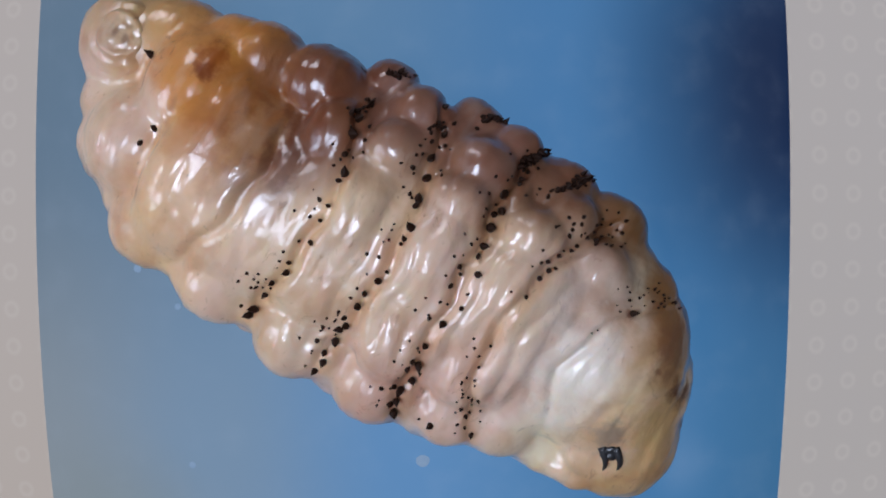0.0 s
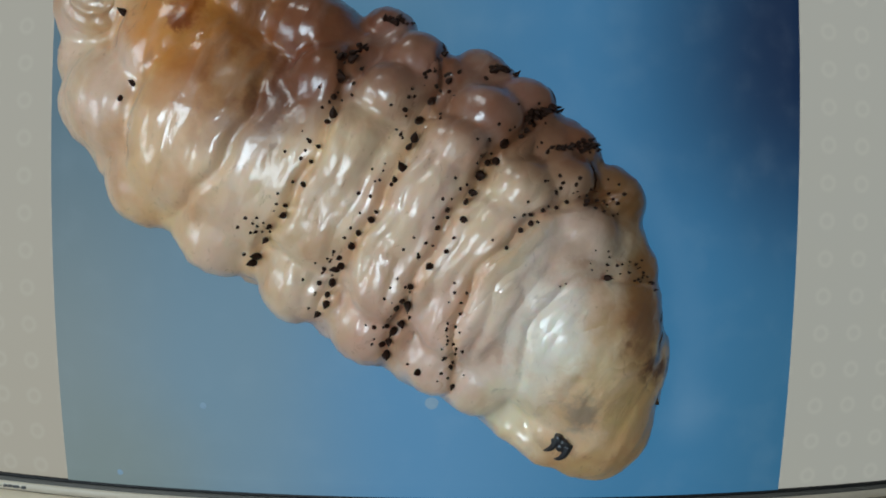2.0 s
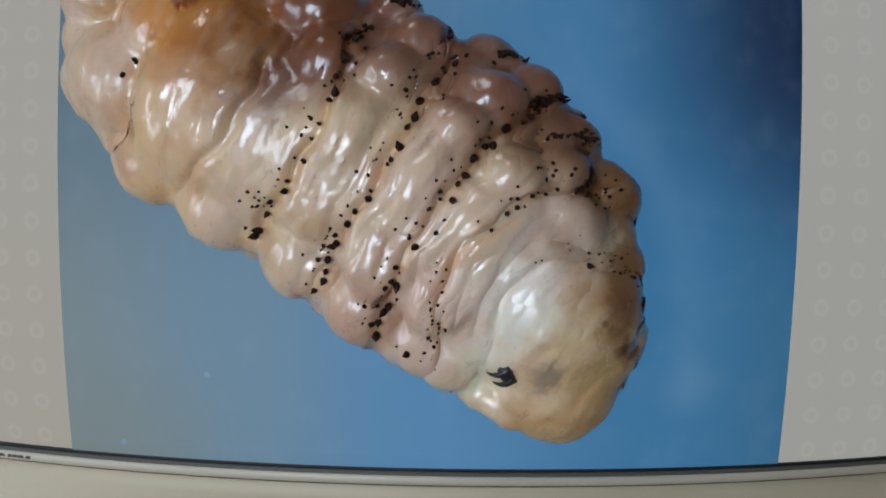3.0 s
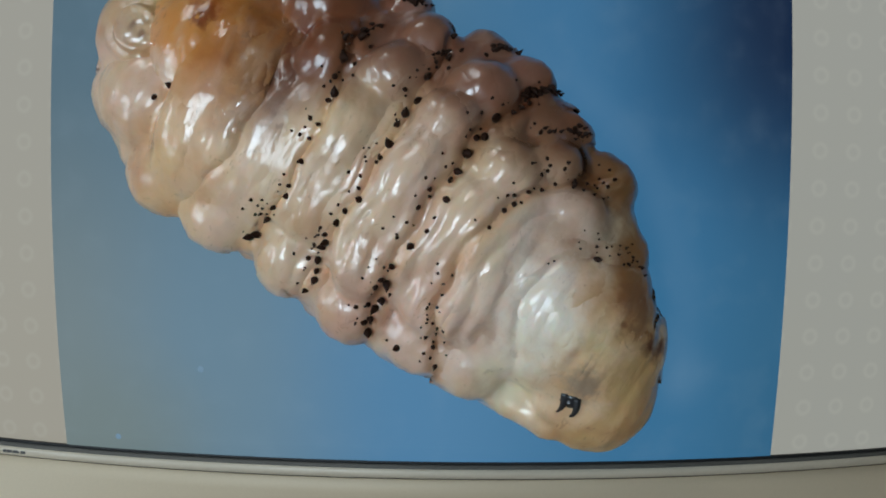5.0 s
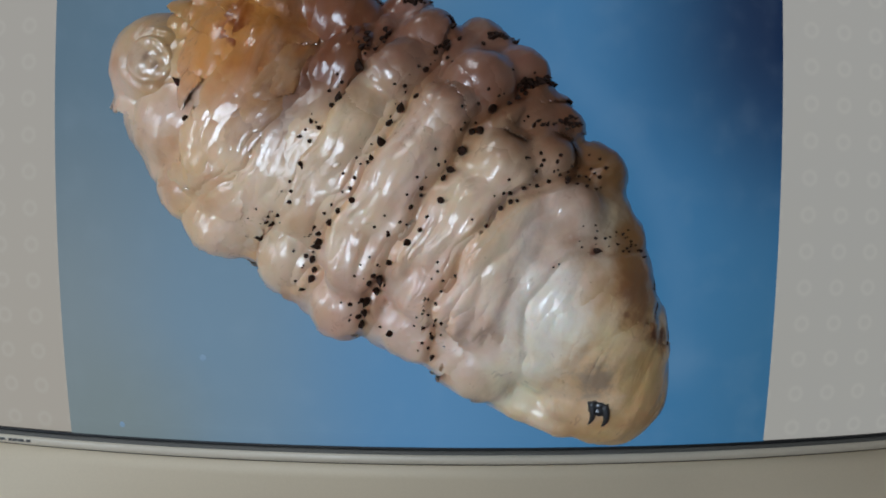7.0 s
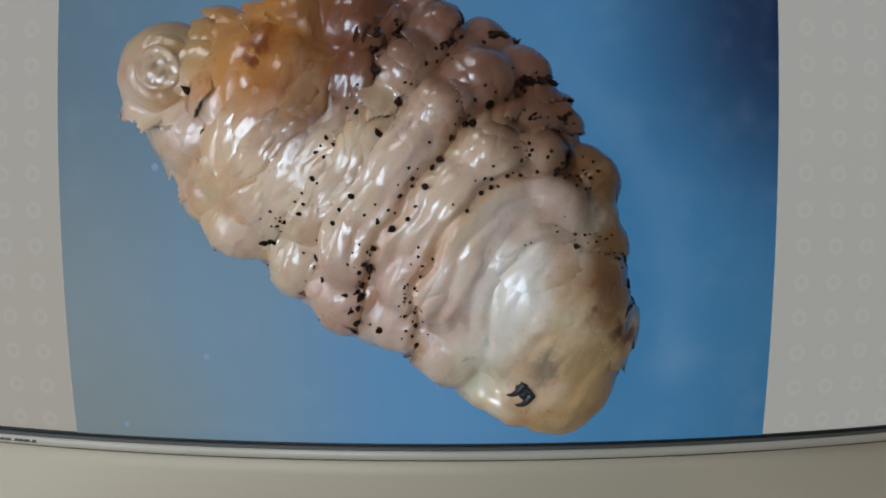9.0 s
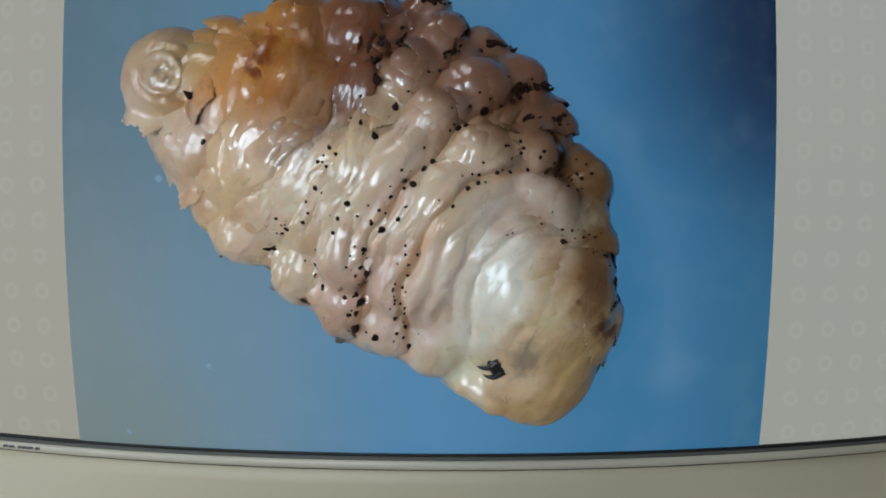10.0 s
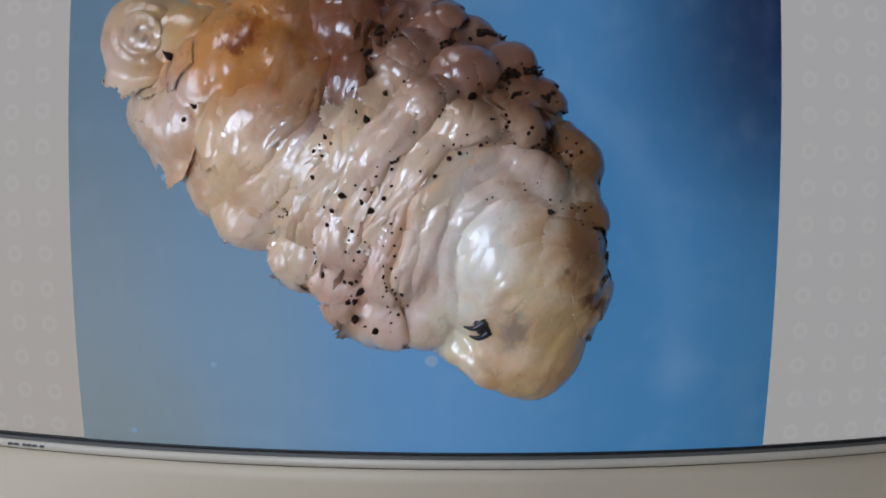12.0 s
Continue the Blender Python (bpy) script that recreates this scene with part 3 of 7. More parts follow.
# pieces of skin that move: name, middle and half-sizes in millimetres
PATCHES = {
    "tail_end": [(-116.1, 12.2, -7.5, 19.0, 18.0, 18.0)],
    "tail_fold": [(-93.7, -9.9, 7.0, 9.2, 8.8, 9.2), (-103.1, -17.6, -5.8, 15.9, 19.6, 16.8), (-93.8, -30.6, -9.6, 12.4, 12.8, 11.3), (-79.2, -22.2, -1.2, 13.4, 15.2, 15.2)],
    "amber_fold": [(-91.5, 11.2, -1.3, 14.4, 16.2, 18.1), (-86.0, 26.2, -2.5, 11.6, 11.9, 12.3), (-71.6, 4.1, 4.6, 12.9, 15.5, 14.6), (-75.5, 27.7, -1.6, 12.1, 12.8, 13.9), (-62.1, 13.5, 7.9, 9.3, 13.5, 12.6)],
    "back_fold": [(-68.8, -16.8, 2.4, 12.1, 13.9, 14.8), (-56.1, -12.1, 6.9, 11.8, 14.3, 14.3), (-56.3, -25.7, 1.1, 12.1, 12.1, 13.0), (-45.0, 1.3, 11.3, 11.7, 14.7, 13.0), (-44.2, -21.1, 3.7, 11.8, 12.7, 12.7), (-28.7, -0.2, 11.8, 12.2, 15.3, 13.2), (-24.2, -19.7, 9.1, 11.1, 13.7, 10.1), (-1.9, 1.2, 12.8, 12.0, 15.8, 13.5), (1.9, -24.5, 9.4, 11.0, 13.6, 10.0), (23.0, 2.6, 11.1, 11.8, 15.7, 13.3), (25.0, -22.6, 7.6, 10.8, 13.1, 9.8), (41.5, -0.8, 8.1, 11.4, 15.5, 13.9), (45.5, -24.2, 0.9, 10.5, 11.2, 10.2)],
    "belly_lobe": [(-81.8, -34.4, -7.9, 14.0, 14.0, 13.3), (-54.1, -38.4, -7.2, 14.0, 14.0, 13.6), (-24.7, -41.0, -6.4, 13.0, 14.7, 13.7), (-40.1, -43.3, -11.2, 5.4, 6.1, 6.5), (2.9, -42.5, -6.2, 12.2, 13.6, 13.6), (-8.0, -45.6, -10.6, 7.1, 8.2, 8.5), (26.8, -39.3, -6.8, 11.9, 12.9, 12.6), (21.8, -46.7, -11.2, 6.1, 6.4, 7.5), (43.8, -36.6, -7.7, 11.6, 11.6, 12.0), (54.0, -41.3, -11.5, 5.4, 5.4, 5.8), (59.7, -37.0, -9.1, 9.3, 8.2, 8.6)],
    "flank_lobe": [(-55.0, 31.2, -1.1, 15.3, 13.2, 15.3), (-41.6, 19.7, 9.6, 10.5, 11.8, 10.8), (-35.6, 41.4, -4.3, 9.4, 9.4, 10.1), (-22.1, 37.8, 3.9, 10.4, 9.3, 11.0), (-22.9, 24.4, 12.1, 9.6, 8.7, 9.3), (-5.8, 42.9, -3.8, 9.6, 9.3, 10.0), (9.3, 40.8, 1.1, 9.4, 9.1, 10.4), (2.7, 31.8, 10.8, 10.3, 8.7, 9.3), (0.7, 19.5, 14.9, 9.7, 8.5, 8.2), (28.3, 38.7, -3.9, 10.6, 8.9, 10.6), (32.8, 28.6, 6.5, 9.5, 8.9, 10.2), (24.7, 19.9, 12.9, 9.9, 8.9, 8.6), (46.9, 34.6, -4.6, 11.4, 10.1, 11.8), (47.0, 18.8, 6.2, 10.6, 10.2, 10.2), (59.6, 26.2, -4.5, 11.2, 11.2, 11.8)],
    "front_fold": [(53.0, 0.1, 10.5, 11.4, 14.7, 14.7), (55.7, -19.5, 1.1, 11.1, 12.8, 12.8), (66.8, -12.5, 5.3, 11.8, 11.8, 13.5), (60.2, 9.4, 6.6, 10.0, 11.7, 13.3), (66.2, 22.1, -5.5, 12.3, 11.6, 11.9)],
    "head": [(76.2, -26.8, -1.5, 12.6, 12.6, 14.0), (84.9, -19.0, -5.4, 12.9, 12.9, 14.3), (83.3, -36.0, -11.1, 12.9, 11.0, 12.9), (70.2, -38.0, -11.2, 8.4, 7.6, 8.4)],
    "cheek": [(71.2, 13.0, -5.3, 10.9, 9.9, 11.3), (81.7, 1.5, -7.0, 11.5, 11.8, 11.8)],
}
SEEDS = [(np.array(b[:3]) / 1000, np.array(b[3:6]) / 1000) for rows in PATCHES.values() for b in rows]
SEED_NAMES = [name for name, rows in PATCHES.items() for b in rows]
SOFT = 0.0011
# furrows across the body: where along it at its middle, slant, bend, depth, half-width, from and to across
GROOVES = [(-0.0546, -0.026, -8.98, 0.0018, 0.0018, -0.042, 0.021), (-0.0325, -0.035, -5.07, 0.0021, 0.0018, -0.045, 0.037), (-0.0095, -0.022, -2.73, 0.0021, 0.0018, -0.049, 0.051), (0.0116, 0.03, 1.07, 0.0021, 0.0018, -0.05, 0.046), (0.0283, 0.226, 8.98, 0.00195, 0.0018, -0.045, 0.041), (0.0517, 0.503, 20.03, 0.00126, 0.0013, -0.033, 0.025), (0.0877, 1.78, 31.18, 0.0004, 0.0021, -0.04, 0.002), (-0.0249, -0.0307, -4.2978, 0.00054, 0.0013, -0.033, 0.017), (-0.0164, -0.0259, -3.432, 0.00045, 0.0013, -0.033, 0.017), (-0.0025, -0.0048, -1.476, 0.00054, 0.0013, -0.037, 0.031), (0.0053, 0.0144, -0.07, 0.00045, 0.0013, -0.037, 0.031), (0.0171, 0.0947, 3.6803, 0.00054, 0.0013, -0.038, 0.026), (0.0233, 0.1672, 6.607, 0.00045, 0.0013, -0.038, 0.026), (0.036, 0.3174, 12.6265, 0.00054, 0.0013, -0.033, 0.021), (0.0447, 0.4199, 16.715, 0.00045, 0.0013, -0.033, 0.021)]


def blob_depth(p, c, r, e):
    """How deep points lie inside one bulge."""
    d = p - c
    q = np.abs(d / r)
    size = (q[..., 0] ** e + (q[..., 1] ** 2 + q[..., 2] ** 2) ** (e / 2)) ** (1 / e) + 1e-6
    return np.clip(np.sqrt((d * d).sum(-1)) * (1 / size - 1), -0.012, 0.03)


def depth(p):
    """How deep points lie inside the whole body."""
    total = math.exp(-0.012 / SOFT)
    for c, r, e in BLOBS:
        total = total + np.exp(blob_depth(p, c, r, e) / SOFT)
    return SOFT * np.log(total)


def seed_depth(p, c, r):
    q = (p - c) / r
    size = np.sqrt((q * q).sum(-1)) + 1e-6
    return (1 - size) * float(np.mean(r))


def skin_surface(step):
    """The whole skin as quads: a net drawn over the soft union of all bulges."""
    lo = np.min([c - r for c, r, e in BLOBS], axis=0) - 3 * step
    hi = np.max([c + r for c, r, e in BLOBS], axis=0) + 3 * step
    lo[2] = -0.016
    n = np.ceil((hi - lo) / step).astype(int) + 1
    axes = [lo[a] + step * np.arange(n[a]) for a in range(3)]
    total = np.full(n, math.exp(-0.012 / SOFT))
    for c, r, e in BLOBS:
        cut = []
        for a in range(3):
            i0 = max(0, int((c[a] - r[a] - 0.008 - lo[a]) / step))
            i1 = min(n[a], int((c[a] + r[a] + 0.008 - lo[a]) / step) + 2)
            cut.append(slice(i0, i1))
        grid = np.stack(np.meshgrid(*[axes[a][cut[a]] for a in range(3)], indexing="ij"), -1)
        total[tuple(cut)] += np.exp(blob_depth(grid, c, r, e) / SOFT)
    f = np.log(total)
    corners = [(i, j, k) for i in (0, 1) for j in (0, 1) for k in (0, 1)]
    cell = n - 1

    def at(c):
        return f[c[0]:c[0] + cell[0], c[1]:c[1] + cell[1], c[2]:c[2] + cell[2]]
    count, place = np.zeros(cell), np.zeros((*cell, 3))
    for a in corners:
        for b in corners:
            if sum(abs(x - y) for x, y in zip(a, b)) != 1 or a > b:
                continue
            fa, fb = at(a), at(b)
            crossing = (fa > 0) != (fb > 0)
            part_way = np.where(crossing, fa / np.where(crossing, fa - fb, 1), 0)
            count += crossing
            for k in range(3):
                place[..., k] += np.where(crossing, a[k] + (b[k] - a[k]) * part_way, 0)
    used = count > 0
    index = np.full(cell, -1)
    index[used] = np.arange(used.sum())
    spot = np.argwhere(used)
    verts = lo + step * (spot + place[used] / count[used][:, None])
    faces = []
    for a in range(3):
        b, c = (a + 1) % 3, (a + 2) % 3
        one = [slice(None)] * 3
        two = [slice(None)] * 3
        one[a], two[a] = slice(0, -1), slice(1, None)
        flip = (f[tuple(one)] > 0) != (f[tuple(two)] > 0)
        at_edge = np.argwhere(flip)
        at_edge = at_edge[(at_edge[:, b] > 0) & (at_edge[:, c] > 0) & (at_edge[:, b] < cell[b]) & (at_edge[:, c] < cell[c])]
        inside = f[tuple(at_edge.T)] > 0
        ring = []
        for db, dc in ((-1, -1), (0, -1), (0, 0), (-1, 0)):
            q = at_edge.copy()
            q[:, b] += db
            q[:, c] += dc
            ring.append(index[tuple(q.T)])
        quad = np.stack(ring, 1)
        quad[~inside] = quad[~inside][:, ::-1]
        faces.append(quad)
    return verts, np.concatenate(faces)


def slope(p):
    """Outward normal and depth at points of the skin."""
    e, f0 = 0.0004, depth(p)
    g = np.stack([depth(p + np.eye(3)[a] * e) - f0 for a in range(3)], -1) / e
    size = np.linalg.norm(g, axis=1, keepdims=True) + 1e-9
    return -g / size, f0 / size[:, 0]


def largest(faces, count):
    """The faces of the largest connected piece."""
    mark = np.arange(count)
    while True:
        low = mark[faces].min(1)
        before = mark.copy()
        for k in range(4):
            np.minimum.at(mark, faces[:, k], low)
        mark = mark[mark]
        if (mark == before).all():
            break
    if not len(faces):
        return faces
    kinds, sizes = np.unique(mark[faces[:, 0]], return_counts=True)
    return faces[mark[faces[:, 0]] == kinds[np.argmax(sizes)]]


skin_v, skin_f = skin_surface(0.0011)
skin_f = largest(skin_f, len(skin_v))
used = np.unique(skin_f)
skin_v, skin_f = skin_v[used], np.searchsorted(used, skin_f)
for _ in range(2):
    out, gap = slope(skin_v)
    skin_v = skin_v + out * np.clip(gap, -0.001, 0.001)[:, None]
out, gap = slope(skin_v)
for i, p in enumerate(skin_v):
    x, y, z = p
    fold = noise.noise(Vector((x * 150 + 3, y * 40, z * 60))) * 0.6 + 0.45 * noise.noise(Vector((x * 330, y * 110 + 7, z * 150))) + 0.2 * noise.noise(Vector((x * 700, y * 380, z * 400)))
    skin_v[i] = p + out[i] * 0.0008 * fold
for mid, slant, bend, deep, half, w0, w1 in GROOVES:
    x, y = skin_v[:, 0], skin_v[:, 1]
    line = mid + slant * y + bend * y * y + 0.0009 * np.sin(y * 310 + mid * 900)
    ends = np.clip((y - w0) / 0.008, 0, 1) * np.clip((w1 - y) / 0.008, 0, 1)
    skin_v = skin_v - out * (deep * np.exp(-((x - line) / half) ** 2) * ends * (skin_v[:, 2] > -0.012))[:, None]
# smooth normals of the whole skin
corner = skin_v[skin_f]
flat = np.cross(corner[:, 2] - corner[:, 0], corner[:, 3] - corner[:, 1])
normals = np.zeros_like(skin_v)
for k in range(4):
    np.add.at(normals, skin_f[:, k], flat)
normals /= np.linalg.norm(normals, axis=1, keepdims=True) + 1e-12
if (normals * out).sum() < 0:
    normals, skin_f = -normals, skin_f[:, ::-1]


# the skin is cut into many small rigid patches, so that it can creep and fold
TILE = 0.0078
order = np.random.RandomState(3).permutation(len(skin_v))
middles = np.empty((0, 3))
for i in order:
    if skin_v[i, 2] > -0.0155 and (len(middles) == 0 or ((middles - skin_v[i]) ** 2).sum(1).min() > TILE ** 2):
        middles = np.vstack([middles, skin_v[i]])
far = np.sqrt(((middles[:, None, :] - skin_v[None]) ** 2).sum(-1))
owner = np.argmin(far, axis=0)
family = np.argmax(np.stack([seed_depth(middles, c, r) for c, r in SEEDS], 1), axis=1)
edges = np.concatenate([skin_f[:, [k, (k + 1) % 4]] for k in range(4)])

LABELS = {
    "tail_end": "rounded peach tail end", "tail_fold": "pale peach fold of the tail", "amber_fold": "translucent amber fold",
    "back_fold": "glossy pink fold of the back", "flank_lobe": "greyish brown glossy flank lobe", "belly_lobe": "rosy bulging lobe",
    "front_fold": "pale cream wrinkled fold", "head": "yellow cream rounded head", "cheek": "brown bulging lobe beside the head",
}


def skin_piece(k):
    """One rigid patch of the skin, as thick as skin; its rim dips under its neighbours."""
    own = owner == k
    if own.sum() < 4:
        return None
    facing = normals[own].mean(0)
    facing /= np.linalg.norm(facing) + 1e-9
    middle = skin_v[own].mean(0)
    close = np.linalg.norm(skin_v - middle, axis=1) < 0.018
    own = own & (normals[:, 2] > -0.3)
    if own.sum() < 4:
        return None
    may = close & (own | ((normals @ facing) > 0.1)) & (normals[:, 2] > -0.45)
    near = edges[close[edges].all(1)]
    ring = np.where(own, 0, 99)
    for r in range(1, 7 if facing[2] > 0.4 else 4):
        mark = ring < r
        touched = np.concatenate([near[mark[near[:, 0]], 1], near[mark[near[:, 1]], 0]])
        touched = touched[may[touched]]
        ring[touched[ring[touched] == 99]] = r
    quads = largest(skin_f[(ring[skin_f] < 99).all(1)], len(skin_v))
    if not len(quads):
        return None
    keep = np.unique(quads)
    steps = ring[keep] * 0.0011
    dip = 0.05 * steps + 10.0 * steps ** 2
    pts = skin_v[keep] - normals[keep] * dip[:, None]
    new_index = np.full(len(skin_v), -1)
    new_index[keep] = np.arange(len(keep))
    quads = new_index[quads]
    ways = {(int(a), int(b)) for q in quads for a, b in zip(q, np.roll(q, -1))}
    rim = [(a, b) for a, b in ways if (b, a) not in ways]
    n = len(pts)
    faces = [tuple(int(i) for i in q) for q in quads] + [tuple(int(i) + n for i in q[::-1]) for q in quads] + [(b, a, a + n, b + n) for a, b in sorted(rim)]
    name = SEED_NAMES[family[k]] if family[k] else "tail_fold"
    ob = mesh_object(name, np.concatenate([pts, pts - normals[keep] * 0.0007]), faces, M_SKIN, larva, LABELS[name])
    ob.data.normals_split_custom_set_from_vertices([tuple(map(float, v)) for v in normals[keep]] * 2)
    return ob


BODY = {k: skin_piece(k) for k in range(len(middles))}
BODY = {k: ob for k, ob in BODY.items() if ob}


def flesh_piece(k):
    """The flesh under one fold or lobe, a little below its skin."""
    ring = np.where(family[owner] == k, 0, 99)
    if (ring == 0).sum() < 12 or k == 0:
        return None
    for r in range(1, 6):
        mark = ring < r
        touched = np.concatenate([edges[mark[edges[:, 0]], 1], edges[mark[edges[:, 1]], 0]])
        ring[touched[ring[touched] == 99]] = r
    quads = largest(skin_f[(ring[skin_f] < 99).all(1)], len(skin_v))
    keep = np.unique(quads)
    pts = skin_v[keep] - normals[keep] * (0.0016 + 0.00010 * ring[keep])[:, None]
    new_index = np.full(len(skin_v), -1)
    new_index[keep] = np.arange(len(keep))
    return mesh_object("flesh", pts, [tuple(int(i) for i in new_index[q]) for q in quads], M_SKIN, larva, "pink flesh under the skin")


def tail_knob():
    """The round tail end, with raised rings round its breathing slits; it rides over the fold behind it."""
    bm = bmesh.new()
    bmesh.ops.create_icosphere(bm, subdivisions=6, radius=1)
    slits = Vector((-0.1160, 0.0125, 0.0))
    for v in bm.verts:
        d = v.co.normalized()
        p = Vector((-0.1165 + 0.0158 * d.x, 0.0122 + 0.0163 * d.y, -0.0072 + 0.0172 * d.z))
        p += d * (0.0007 * noise.noise(p * 90) + 0.0004 * noise.noise(p * 260) + 0.00015 * noise.noise(p * 700))
        if d.z > 0:
            r = (Vector((p.x, p.y, 0)) - slits).length + 0.0006 * noise.noise(p * 300)
            p += d * (0.0008 * math.exp(-((r - 0.0062) / 0.0010) ** 2) + 0.0005 * math.exp(-((r - 0.0100) / 0.0012) ** 2) - 0.0007 * math.exp(-(r / 0.0032) ** 2) + 0.0004 * noise.noise(p * 520) * math.exp(-(r / 0.006) ** 2))
        v.co = p
    return part("tail_end", bm, M_SKIN, larva, LABELS["tail_end"])


KNOB = {0: tail_knob()}
FLESH = {k: flesh_piece(k) for k in range(len(SEEDS))}
FLESH = {k: ob for k, ob in FLESH.items() if ob}


def drop(s, w):
    """The place and normal on the skin, facing the viewer, at s along and w across the body, and the piece of skin there."""
    zs = np.linspace(0.045, -0.012, 300)
    f = depth(np.stack([np.full(300, s), np.full(300, w), zs], -1))
    hit = int(np.argmax(f > 0)) if (f > 0).any() else int(np.argmax(f))
    p = np.array([[s, w, zs[hit]]])
    n = slope(p)[0][0]
    near = np.argmin(((skin_v - p) ** 2).sum(1) + np.where(np.isin(owner, list(BODY)), 0, 1))
    return tuple(float(v) for v in p[0]), tuple(float(v) for v in n), BODY[int(owner[near])]


def spine_mesh():
    """A short bent thorn on a round foot, one unit wide."""
    bm = bmesh.new()
    rings = []
    for k, (r, h, lean) in enumerate(((1.0, -0.5, 0), (0.95, 0.25, 0.02), (0.72, 0.75, -0.10), (0.38, 1.25, -0.32), (0.10, 1.70, -0.62))):
        rings.append([bm.verts.new((lean + r * math.cos(a), r * math.sin(a) * 0.92, h)) for a in (2 * math.pi * i / 8 for i in range(8))])
    for a, b in zip(rings, rings[1:]):
        for i in range(8):
            bm.faces.new((a[i], a[(i + 1) % 8], b[(i + 1) % 8], b[i]))
    bm.faces.new(rings[-1]), bm.faces.new(rings[0][::-1])
    bmesh.ops.recalc_face_normals(bm, faces=bm.faces)
    me = bpy.data.meshes.new("spine")
    bm.to_mesh(me)
    bm.free()
    me.polygons.foreach_set("use_smooth", [True] * len(me.polygons))
    me.materials.append(M_SPINE)
    return me


SPINE = spine_mesh()
rng = random.Random(5)
